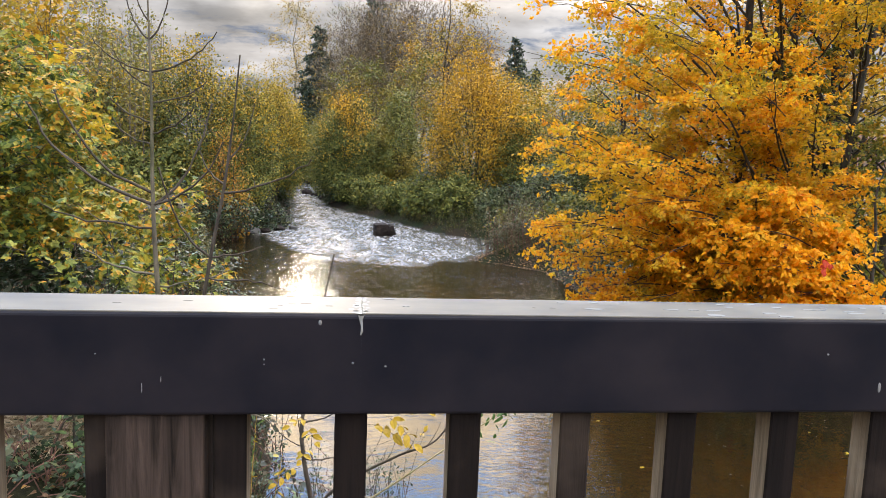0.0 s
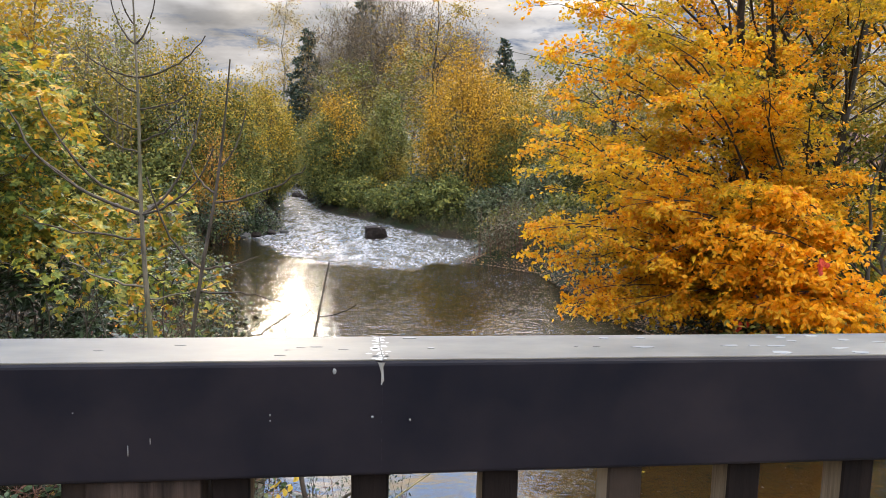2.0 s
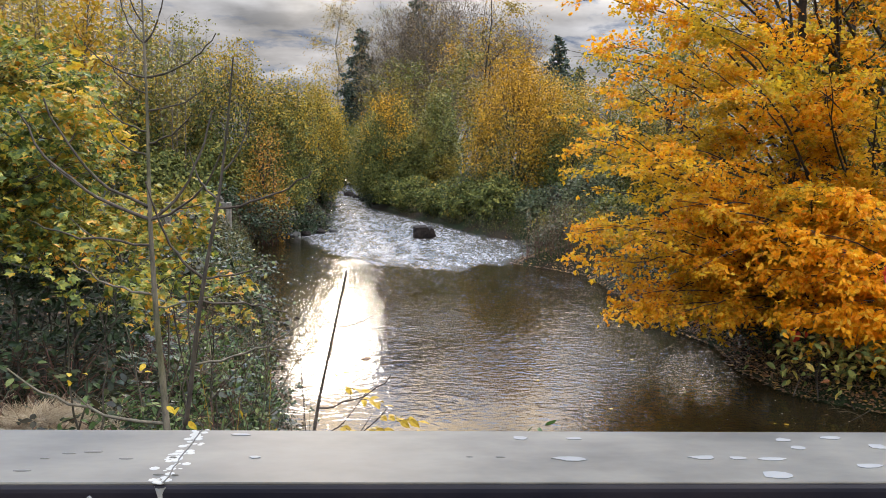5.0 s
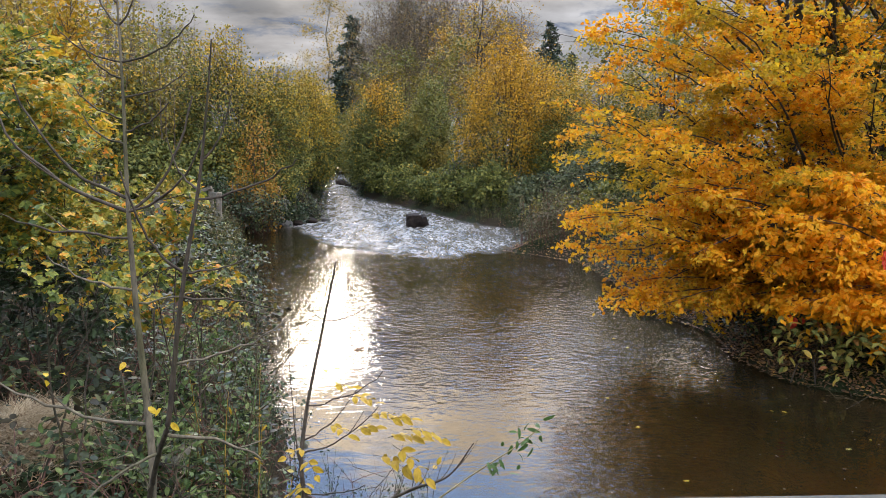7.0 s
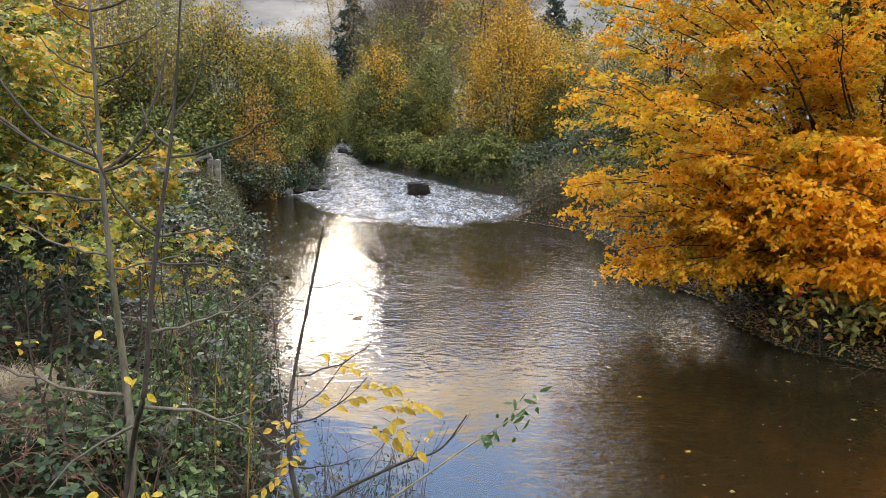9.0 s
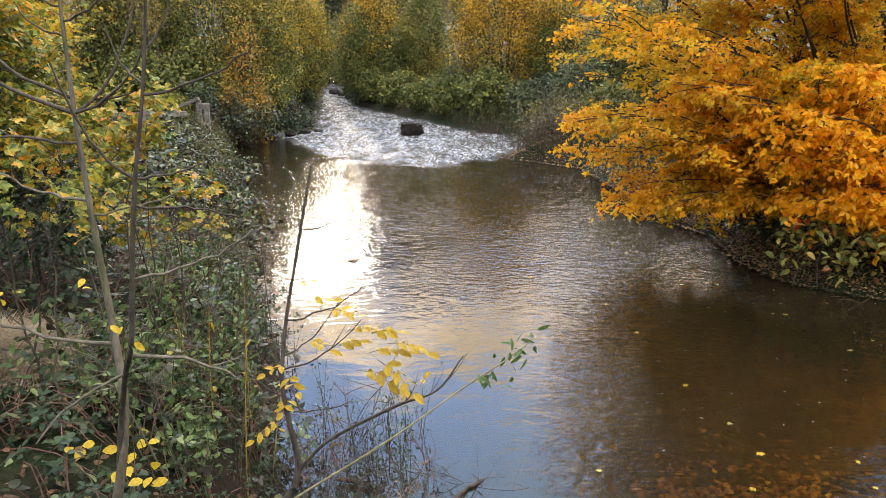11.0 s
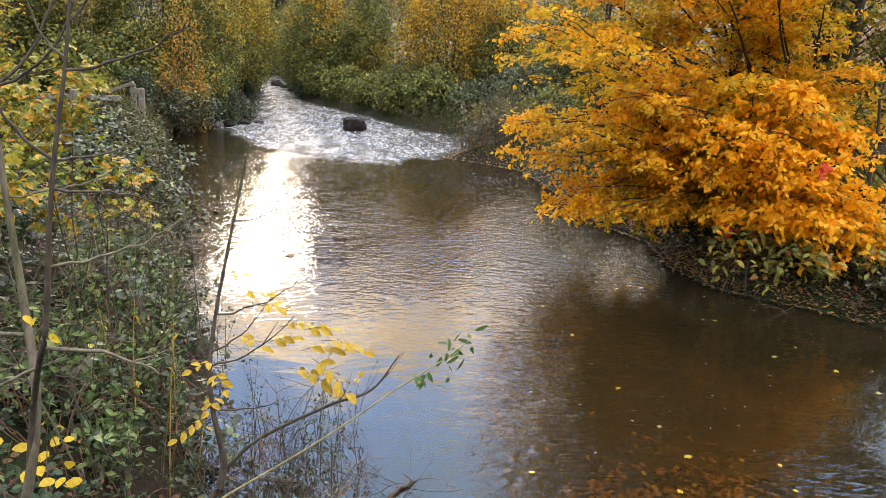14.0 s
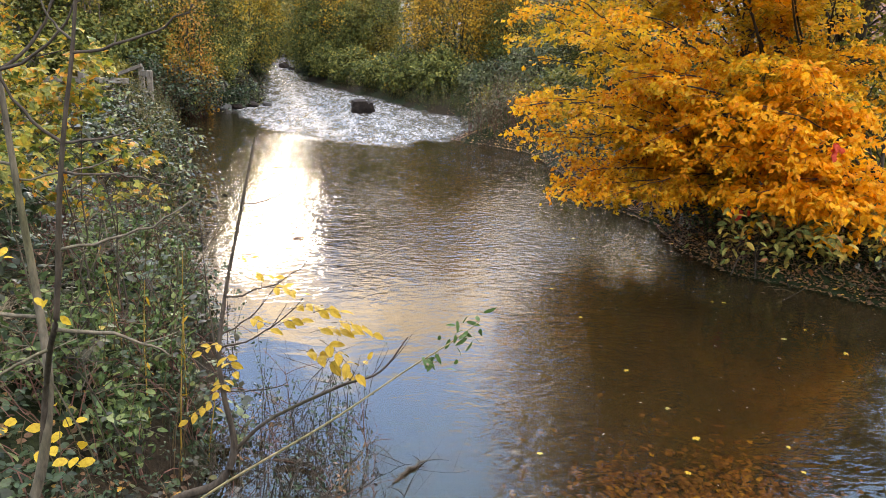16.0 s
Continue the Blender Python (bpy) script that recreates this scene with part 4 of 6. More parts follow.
for x, z, r, tall in ((-0.050, 3.046, 0.0022, 1.5), (0.611, 3.010, 0.0015, 0.9), (0.689, 2.965, 0.0022, 3.2), (0.030, 2.992, 0.0014, 0.9), (-0.010, 2.996, 0.0016, 0.9), (-0.116, 3.000, 0.0009, 1.5), (-0.116, 2.994, 0.0008, 1.2), (-0.258, 2.965, 0.0007, 9.0), (-0.236, 2.975, 0.0005, 8.0), (-0.31, 3.006, 0.0008, 1.0)):
    bm = bmesh.new()
    bmesh.ops.create_uvsphere(bm, u_segments=10, v_segments=6, radius=1.0)
    bmesh.ops.transform(bm, matrix=Matrix.Translation((x, -0.0002, z)) @ Matrix.Diagonal((r, 0.0008, r * tall, 1)), verts=bm.verts)
    bmesh.ops.transform(bm, matrix=RAIL_TURN, verts=bm.verts)
    tagged(part("dried_drip", bm, DROPPING, None, smooth=True), "small pale dried drip on the dark rail face", "stain", "drips on the rail")

deck = tagged(new("bridge_deck"), "weathered plank footbridge deck behind the railing", "deck", kind="structure")
deck.location = (0, -1, 1.95)
plank_bm = box((-8, -0.068, -0.02), (10, 0.068, 0.02), 0.004, 1)
plank = bpy.data.meshes.new("plank")
plank_bm.to_mesh(plank)
plank_bm.free()
plank.materials.append(DECK)
for k in range(16):
    put(plank, "plank", (0, -0.01 - 0.146 * k, 1.93), deck)
for y in (-2.2, 0.04):
    part("bridge_beam", box((-8, y - 0.08, 1.60), (10, y + 0.08, 1.905), 0.006, 1), WOOD, deck)
for x in (-3.2, 12.0):
    part("abutment", box((x - 1.4, -2.4, -0.8), (x + 1.4, 0.2, 1.598), 0.02, 1), CONCRETE, deck)

deck.matrix_basis = RAIL_TURN @ Matrix.Translation(deck.location)


# ------------------------------------------------------------------ woods beyond the pool
def coppice(x, y, top, rx, ry, label, leaf, seed, shoots=1250, per=16, size=0.112, stems=26, skirt=0.0, name="riverside_bush", lumps=0.13):
    """A dome of many shoots that fan out from one stool, leafy towards their tips."""
    rng = np.random.default_rng(seed)
    base = np.array(on_ground(x, y))
    h = top - base[2]
    heart = base + [0, 0, h * 0.42]
    u = unit(rng.normal(size=(shoots, 3)))
    u[:, 2] = np.where(u[:, 2] < -0.9, -u[:, 2], u[:, 2])
    up, down = h * 0.58, h * (0.42 - skirt)
    ph = rng.uniform(0, 6.283, 6)
    lump = np.sin(3.1 * u[:, 0] + ph[0]) + np.sin(4.3 * u[:, 2] + ph[1] + 1.5 * u[:, 0]) + np.sin(7.0 * u[:, 0] - 5.0 * u[:, 2] + ph[2]) + np.sin(9.0 * u[:, 1] + 6.0 * u[:, 2] + ph[3])
    k = (1.0 + lumps * 0.45 * lump) * (1 - 0.42 * rng.uniform(0, 1, shoots) ** 2.4)
    wide = np.where(u[:, 2] < 0, np.maximum(1 - u[:, 2] ** 2, 0.1) ** -0.12, 1.0)
    k = k * wide
    tip = heart + u * k[:, None] * np.stack([np.full(shoots, rx), np.full(shoots, ry), np.where(u[:, 2] > 0, up, down)], -1)
    tip[:, 2] = np.maximum(tip[:, 2], base[2] + 0.05)
    root = heart + (tip - heart) * 0.45 + [0, 0, -0.06 * h]
    root[:, 2] = np.maximum(root[:, 2], base[2] + 0.1)
    mid = (root + tip) / 2 + u * 0.10 * h * [1, 1, 0.2]
    wood, crown = Geo(), Geo()
    for q in range(stems):
        e = root[q] * 0.35 + tip[q] * 0.65
        a = base + [*(rng.normal(size=2) * 0.16), -0.15]
        m = a * 0.45 + e * 0.55 + [0, 0, 0.18 * h]
        tube(wood, bezier(a, m, e, 7), rng.uniform(0.022, 0.045), 0.008, 5)
    for q in range(0, shoots, 5):
        tube(wood, bezier(root[q], mid[q], tip[q], 3), 0.009, 0.003, 3)
    t = rng.uniform(0.25, 1.05, (shoots, per, 1))
    p = (1 - t) ** 2 * root[:, None] + 2 * t * (1 - t) * mid[:, None] + t * t * tip[:, None]
    p = p + rng.normal(size=p.shape) * (0.11 + 0.03 * h / 7)
    out = np.broadcast_to(u[:, None], p.shape)
    nor = out * 0.7 + [0, 0, 0.55] + rng.normal(size=p.shape) * 0.4
    way = rng.normal(size=p.shape) * 0.7 + out * 0.4 + [0, 0, -0.35]
    p, way, nor = (q.reshape(-1, 3) for q in (p, way, nor))
    p[:, 2] = np.maximum(p[:, 2], base[2] + 0.04)
    ln = size * rng.uniform(0.65, 1.3, len(p))
    leaves(crown, p, way, nor, ln, ln * 0.62, fine=False)
    ob = thing(name, base, label, "bush")
    wood.part("stem", BARK_DARK, ob, smooth=True)
    crown.part("foliage", leaf, ob)
    return ob


# left bank: alders and willows up to the bend
coppice(-8.0, 31.4, 8.0, 2.25, 2.2, "tall olive-green alder bush with golden top on the bank", DOME_OLIVE, 101, shoots=1500)
coppice(-6.5, 33.4, 7.1, 1.5, 2.0, "green alder bush yellowing towards its tips", DOME_OLIVE, 102, shoots=1050)
coppice(-6.35, 41.5, 7.5, 1.85, 2.2, "yellowing willow bush by the rapids", DOME_YELLOW, 103)
coppice(-7.5, 50.0, 7.9, 1.9, 2.6, "yellow-green willow bush at the river bend", DOME_YELLOW, 104, size=0.15, shoots=1000)
coppice(-11.3, 30.4, 6.2, 2.2, 2.2, "dense green alder bush with yellow leaves", DOME_OLIVE, 105, shoots=900, size=0.14)
coppice(-6.0, 27.4, 4.3, 0.85, 0.8, "rust-orange young hornbeam above the ivy", RUST, 106, stems=10, shoots=300, per=9, size=0.10)
coppice(-5.9, 30.6, 2.6, 0.95, 1.0, "low rust and green bush hanging to the water", DOME_OLIVE, 126, stems=10, shoots=350, skirt=-0.05)
coppice(-6.9, 36.8, 4.6, 1.5, 1.6, "leafy alder bush between taller ones", DOME_YELLOW, 127, stems=12, shoots=600)
# right bank
coppice(-2.5, 46.6, 7.25, 2.15, 2.2, "round green willow bush with orange rim by the rapids", DOME_GREEN, 107, shoots=1400, size=0.14)
coppice(-0.9, 44.2, 5.0, 1.5, 1.5, "grey-green willow bush with rusty leaves at its foot", DOME_GREEN, 123, shoots=700, size=0.14)
coppice(0.55, 43.6, 7.3, 1.35, 1.6, "slim pale green willow bush on the far bank", OLIVE, 108, shoots=850, size=0.14)
coppice(4.3, 35.4, 8.25, 2.75, 2.3, "large golden-orange hornbeam bush on the bank", DOME_GOLD, 109, shoots=1900)
coppice(6.6, 34.0, 5.8, 1.5, 1.6, "dark green shrub with yellow edges", DOME_GREEN, 110, shoots=700)
coppice(6.5, 28.2, 3.3, 1.2, 1.3, "dull grey-green willow scrub behind reeds", WILLOW_GREY, 111, shoots=520, per=11, size=0.12)
coppice(8.6, 30.5, 5.6, 1.9, 1.7, "dark green bush in the shade behind the hornbeam", DOME_GREEN, 114, shoots=800)
coppice(10.6, 25.5, 4.6, 2.0, 1.7, "dense green bush behind the hornbeam's trunks", DOME_GREEN, 115, shoots=700)
coppice(12.5, 19.0, 3.8, 1.9, 1.5, "low green bush at the wood's edge", DOME_YELLOW, 116, shoots=600)
coppice(-4.6, 60.0, 6.5, 2.0, 2.4, "small willow bush at the far bend", OLIVE, 112, shoots=800, size=0.17)
for k, (x, y, top, r, leaf) in enumerate(((4.9, 31.2, 2.0, 1.1, WILLOW_GREY), (3.3, 32.4, 2.6, 1.3, DOME_GREEN), (2.0, 34.6, 2.4, 1.3, DOME_GREEN), (0.7, 37.4, 2.0, 1.2, DOME_GREEN), (-0.7, 40.6, 2.2, 1.3, DOME_GREEN), (-1.9, 43.6, 2.4, 1.3, DOME_GREEN), (6.9, 25.4, 2.2, 1.0, OLIVE),
                                         (-7.2, 46.0, 3.6, 1.2, DOME_YELLOW), (-8.6, 57.0, 4.6, 1.6, DOME_YELLOW), (-4.0, 53.0, 3.6, 1.4, DOME_GREEN), (-8.2, 79.0, 7.5, 2.6, OLIVE), (-10.4, 88.0, 8.5, 4.0, OLIVE), (-5.4, 84.0, 8.0, 3.4, OLIVE), (-11.0, 66.0, 7.5, 2.8, DOME_YELLOW), (-7.6, 74.0, 7.0, 2.6, OLIVE), (-7.0, 90.0, 9.0, 4.5, OLIVE),
                                         (-9.4, 26.4, 3.4, 1.5, DOME_OLIVE), (-8.2, 28.4, 3.8, 1.4, DOME_OLIVE), (-12.4, 24.6, 4.4, 1.9, DOME_OLIVE), (-8.4, 25.2, 1.9, 0.9, OLIVE), (-11.0, 21.4, 2.8, 1.2, DOME_OLIVE))):
    coppice(x, y, top, r, r, "low leafy bush hanging to the water's edge", leaf, 130 + k, stems=8, shoots=int(260 + 90 * r), per=12, size=0.15 if y < 60 else 0.24, skirt=-0.04)


def broadleaf(x, y, top, r, label, leaf, bark, seed, **kw):
    base = on_ground(x, y)
    h = top - base[2]
    args = dict(limbs=36, clumps=100, twigs=640, per=11, size=0.20, wide=0.6, spray=0.7, shell=0.4, low=h * 0.18, trunk_r=0.16, lean=0.04)
    args.update(kw)
    if args["per"] < 7:
        args["twigs"], args["per"], args["size"] = int(args["twigs"] * 1.3), max(2, args["per"] - 1), args["size"] * 0.8
    args.setdefault("woody", 0.72 if args["per"] < 6 else 0.3)
    return tree("tall_tree", base, h, (x, y, base[2] + h * 0.60), (r, r, h * 0.42), label, "tree", leaf, bark, seed, **args)


broadleaf(-10.6, 84, 21.5, 3.0, "tall thin yellow poplar with half-bare crown", PALE_GOLD, BARK_PALE, 201, twigs=700, per=9, trunk_r=0.2)
broadleaf(-5.3, 88, 22.0, 1.9, "tall grey-green poplar with upright boughs", OLIVE, BARK, 202, twigs=420, per=5)
broadleaf(-0.7, 68, 18.5, 2.4, "tall birch with a pale bare trunk and thin top", PALE_GOLD, BARK_PALE, 203, twigs=420, per=2, trunk_r=0.2)
broadleaf(0.6, 70, 18.0, 2.4, "tall bare twiggy tree behind the bushes", PALE_GOLD, BARK_DARK, 204, twigs=420, per=2, trunk_r=0.17)
broadleaf(4.6, 60, 16.2, 3.7, "tall golden tree with dark forking boughs and thin crown", GOLD, BARK_DARK, 205, twigs=760, per=10, stems=2, trunk_r=0.22)
broadleaf(-6.0, 74, 15.5, 1.7, "half-bare pale tree before the spruce", PALE_GOLD, BARK_PALE, 216, twigs=300, per=4)
broadleaf(-3.2, 60, 11.0, 1.9, "dull olive half-bare young tree among the bushes", OLIVE, BARK, 206, twigs=420, per=9)
broadleaf(8.3, 64, 15.0, 2.6, "bare brown tree with few golden leaves", GOLD, BARK, 207, per=4, twigs=420)
broadleaf(12.0, 60, 10.2, 3.0, "low dull yellow tree of the wood", OLIVE, BARK, 208, twigs=420)
broadleaf(2.2, 54, 10.8, 2.2, "grey-green half-bare tree among the bushes", OLIVE, BARK, 209, twigs=420, per=9)
for k, (x, y, top, r, leaf, per) in enumerate(((-3.0, 78, 17.0, 2.4, OLIVE, 3), (2.8, 76, 17.5, 2.8, PALE_GOLD, 3), (6.4, 72, 15.5, 2.8, PALE_GOLD, 5),
                                               (-0.9, 58, 10.5, 2.0, OLIVE, 8), (8.6, 52, 9.8, 2.4, GOLD, 9), (11.0, 46, 8.4, 2.6, GOLD, 11), (-5.2, 70, 10.0, 2.0, OLIVE, 8), (15.0, 50, 9.0, 3.0, OLIVE, 9), (13.0, 36, 8.6, 2.6, GOLD, 11))):
    broadleaf(x, y, top, r, "half-bare tall tree in the wood behind the bushes" if top > 15 else "leafy autumn tree behind the riverside bushes", leaf, BARK, 230 + k, per=per, stems=1 if top > 15 else 3, twigs=460, group="wood behind the bushes")
for k in range(6):
    rg = random.Random(70 + k)
    broadleaf(-3.6 + 2.9 * k, rg.uniform(84, 96), rg.uniform(18.5, 21.5) - 0.55 * k, rg.uniform(2.4, 3.4), "tall bare brown tree at the back of the wood", (PALE_GOLD, OLIVE, GOLD)[k % 3], BARK, 260 + k, per=3 + k % 3, twigs=520, group="bare trees at the back")

for k, (x, y, top, r) in enumerate(((-4.6, 72, 16.5, 1.9), (-2.6, 68, 17.0, 2.0), (-0.4, 74, 19.5, 2.6), (1.7, 66, 17.5, 2.3), (3.4, 72, 18.5, 2.6), (6.4, 68, 16.0, 2.4), (-1.6, 80, 21.0, 2.8), (8.8, 70, 15.5, 2.4), (0.8, 84, 21.5, 3.0))):
    broadleaf(x, y, top, r, "grey-brown leafless tree with dense thin twigs", TWIG_HAZE, BARK, 280 + k, per=13, twigs=560, size=0.55, wide=0.07, jitter=0.35, droop=-0.35, low=5.0, group="grey trees behind the bushes")


def pole_tree(x, y, top, r, label, leaf, seed, per=7, poles=3, twigs=46, size=0.14):
    """Thin upright stems crowded together, with short rising twigs and scattered leaves."""
    rng = np.random.default_rng(seed)
    base = np.array(on_ground(x, y))
    h = top - base[2]
    wood, crown = Geo(), Geo()
    aa, mm, bb = [], [], []
    for _ in range(poles):
        foot = base + [*(rng.normal(size=2) * r * 0.35), -0.1]
        tip = foot + [*(rng.normal(size=2) * r * 0.4), h * rng.uniform(0.75, 1.02)]
        ln = bezier(foot, (foot + tip) / 2 + [*(rng.normal(size=2) * 0.15), 0], tip, 9)
        tube(wood, ln, rng.uniform(0.025, 0.05), 0.006, 5)
        for _ in range(twigs):
            t = rng.uniform(0.16, 1.0)
            i = min(int(t * 8), 7)
            a = ln[i] + (ln[i + 1] - ln[i]) * (t * 8 - i)
            d = rng.normal(size=3) * [1, 1, 0] 
            d = unit(d) * rng.uniform(0.35, 1.0) * r * (1.15 - 0.75 * t)
            e = a + d + [0, 0, rng.uniform(0.3, 0.9) * np.linalg.norm(d) + 0.1]
            aa.append(a), mm.append((a + e) / 2 + [0, 0, -0.08]), bb.append(e)
    a, m, b = (np.array(q) for q in (aa, mm, bb))
    for k in range(len(a)):
        tube(wood, bezier(a[k], m[k], b[k], 3), 0.008, 0.003, 3)
    twig_leaves(crown, rng, a, m, b, per, size, 0.6, 0.6, 0.25, "far", 0.2, size * 1.2)
    ob = thing("young_tree", base, label, "tree", "yellow trees on the bank")
    wood.part("trunk", BARK, ob, smooth=True)
    crown.part("crown", leaf, ob)


# left: a yellow wood of thin poles, bare towards the top
rg = random.Random(300)
for k in range(54):
    y = 14.0 + 0.70 * k
    a = rg.uniform(-0.66, -0.315) if k % 4 else rg.uniform(-0.40, -0.29)
    if a > -0.45:
        y = 27.5 + 0.42 * k
    x = y * a
    steep = 0.165 + 0.10 * max(0.0, min(1.0, (-a - 0.36) / 0.14))
    top = 3.2 + y * (steep + rg.uniform(-0.02, 0.02))
    bare = k % 3 == 2 and y > 24
    pole_tree(x, y, top, rg.uniform(0.9, 1.5), "slender nearly leafless tree of the wood" if bare else "slender yellow tree thinning to bare twigs at its top",
              (PALE_GOLD, GOLD, YELLOW_GREEN, PALE_GOLD)[k % 4] if a < -0.45 else (OLIVE, PALE_GOLD)[k % 2], 300 + k, per=2 if bare else (rg.choice((9, 12, 14)) if a < -0.45 else 4), size=0.11 + 0.002 * y, twigs=54)
# far background, thin and hazy
for k in range(22):
    rg = random.Random(900 + k)
    x, y = -62 + 6.2 * k + rg.uniform(-2, 2), rg.uniform(92, 125)
    top = rg.uniform(11, 16) if abs(x + 18) > 12 else rg.uniform(7.0, 9.0)
    broadleaf(x, y, top + 3, rg.uniform(3.0, 4.4), "distant tree of the wood, mostly bare" if k % 2 else "distant yellow-brown tree of the wood", (PALE_GOLD, OLIVE, GOLD)[k % 3], BARK, 400 + k,
              twigs=260, per=(4, 9)[k % 2], size=0.34, spray=1.1, limbs=22, clumps=36, group="far wood")


def conifer(x, y, top, r, seed, label):
    base = on_ground(x, y)
    rng = np.random.default_rng(seed)
    h = top - base[2]
    ob = thing("conifer", base, label, "conifer")
    wood, crown = Geo(), Geo()
    tube(wood, [(x, y, base[2] - 0.2), (x, y, base[2] + h * 0.5), (x, y, top)], 0.02 * h, 0.02, 7)
    tiers = int(h * 2.6)
    for k in range(tiers):
        u = (k + rng.uniform(-0.3, 0.3)) / tiers
        z = base[2] + h * (0.10 + 0.90 * u)
        reach = r * (1 - u) ** 0.8 * rng.uniform(0.75, 1.15) + 0.12
        m = max(5, int(10 * (1 - u)) + 4)
        for th in rng.uniform(0, 6.283, m):
            ln = reach * rng.uniform(0.7, 1.1)
            dr = np.array([math.cos(th), math.sin(th), 0])
            a = np.array([x, y, z])
            e = a + dr * ln + [0, 0, -0.28 * ln]
            mid = a + dr * ln * 0.5 + [0, 0, 0.02 * ln]
            line = bezier(a, mid, e, 4)
            tube(wood, line, 0.02, 0.004, 3)
            n = int(8 + 11 * ln)
            t = rng.uniform(0.15, 1.0, (n, 1))
            p = (1 - t) ** 2 * a + 2 * t * (1 - t) * mid + t * t * e
            way = dr * 0.6 + rng.normal(size=(n, 3)) * 0.5 + [0, 0, -0.35]
            leaves(crown, p, way, rng.normal(size=(n, 3)) + [0, 0, 1.0], rng.uniform(0.3, 0.65, n), 0.20, fine=False)
    wood.part("trunk", BARK_DARK, ob)
    crown.part("crown", NEEDLE, ob)


conifer(-7.35, 80, 16.9, 4.6, 31, "dark green spruce rising above the bushes")
conifer(-1.5, 86, 23.0, 5.6, 32, "tall dark spruce partly hidden by bare trees")
conifer(14.4, 85, 17.5, 5.0, 33, "small dark pine against the sky")
conifer(17.5, 88, 14.5, 2.6, 34, "dark spruce behind yellow trees")


# ------------------------------------------------------------------ the big orange tree over the right bank
hornbeam("orange_hornbeam", ((7.1, 12.5), (6.85, 12.7), (7.35, 12.9), (8.25, 12.5), (8.6, 12.9)), 10.6, (4.95, 11.3, 4.9), (3.0, 2.8, 5.3),
         "large spreading hornbeam with bright orange autumn leaves over the water", ORANGE, 11, limbs=104, floor_z=0.55, subs=15, size=0.086, trunk_r=0.12)
hornbeam("orange_hornbeam", ((6.2, 11.9), (6.5, 12.1)), 3.4, (4.75, 10.9, 1.9), (2.2, 1.6, 1.4), "low drooping orange hornbeam boughs over the pool", ORANGE, 13, limbs=38, floor_z=0.5, trunk_r=0.05, droop=0.4, size=0.085)
hornbeam("orange_hornbeam", ((7.5, 9.9), (7.7, 9.8)), 3.7, (5.55, 9.4, 2.05), (0.85, 0.55, 1.3), "young hornbeam with large glowing orange leaves", ORANGE_BRIGHT, 14, limbs=24, floor_z=1.0, size=0.105, trunk_r=0.04, per=6, subs=10, droop=0.6)
hornbeam("orange_hornbeam", ((7.6, 9.7),), 1.6, (6.55, 9.2, 1.0), (0.40, 0.3, 0.35), "hornbeam sucker with a hanging spray of glowing orange leaves", ORANGE_BRIGHT, 16, limbs=7, floor_z=0.55, size=0.105, trunk_r=0.025, per=6, subs=8, droop=0.6)
hornbeam("orange_hornbeam", ((6.6, 12.4), (7.6, 12.8)), 7.4, (4.3, 11.0, 3.4), (2.35, 1.9, 2.3), "slender hornbeam with golden-orange leaves among the larger boughs", ORANGE, 15, limbs=36, floor_z=0.8, size=0.088, trunk_r=0.06)
hornbeam("yellow_hornbeam", ((8.9, 13.2), (9.3, 13.6), (9.9, 13.0)), 9.6, (8.9, 12.9, 5.0), (2.7, 2.0, 4.6), "yellow-green hornbeam beside the orange one", YELLOW_GREEN, 12, limbs=74, floor_z=0.9, size=0.09)
broadleaf(10.5, 19.5, 10.0, 3.6, "yellow-green tree behind the orange hornbeam", GOLD, BARK_DARK, 213, stems=3, size=0.15, twigs=900)
broadleaf(15.0, 22.0, 11.0, 4.0, "yellow tree on the bank behind the hornbeam", GOLD, BARK_DARK, 214, stems=3, size=0.16, twigs=900)
broadleaf(9.5, 28.0, 9.0, 3.0, "olive tree behind the bank scrub", OLIVE, BARK_DARK, 215, stems=3, size=0.15, twigs=700)


def garden_house():
    """A small rendered outbuilding, half hidden by the trees."""
    ob = thing("garden_house", on_ground(17.5, 25.0), "small peach-plastered outbuilding behind the trees", "house")
    z = float(ground_z(17.5, 25.0))
    part("wall", box((14.6, 23.0, z - 0.3), (20.6, 27.0, z + 2.3), 0.02, 1), PLASTER, ob)
    bm = bmesh.new()
    v = [bm.verts.new(q) for q in ((14.2, 22.6, z + 2.3), (21.0, 22.6, z + 2.3), (21.0, 27.4, z + 2.3), (14.2, 27.4, z + 2.3), (14.2, 25.0, z + 3.7), (21.0, 25.0, z + 3.7))]
    for q in ((0, 1, 5, 4), (2, 3, 4, 5), (0, 4, 3), (1, 2, 5), (3, 2, 1, 0)):
        bm.faces.new([v[i] for i in q])
    part("roof", bm, ROOF, ob, "brown tiled roof")
    win = part("window", box((16.6, 22.96, z + 0.9), (17.7, 23.02, z + 1.9), 0.01, 1), PLASTER, ob, "white window frame")
    part("pane", box((16.68, 22.94, z + 0.98), (17.62, 22.965, z + 1.82), 0.0, 1), GLASS_DARK, win)


garden_house()


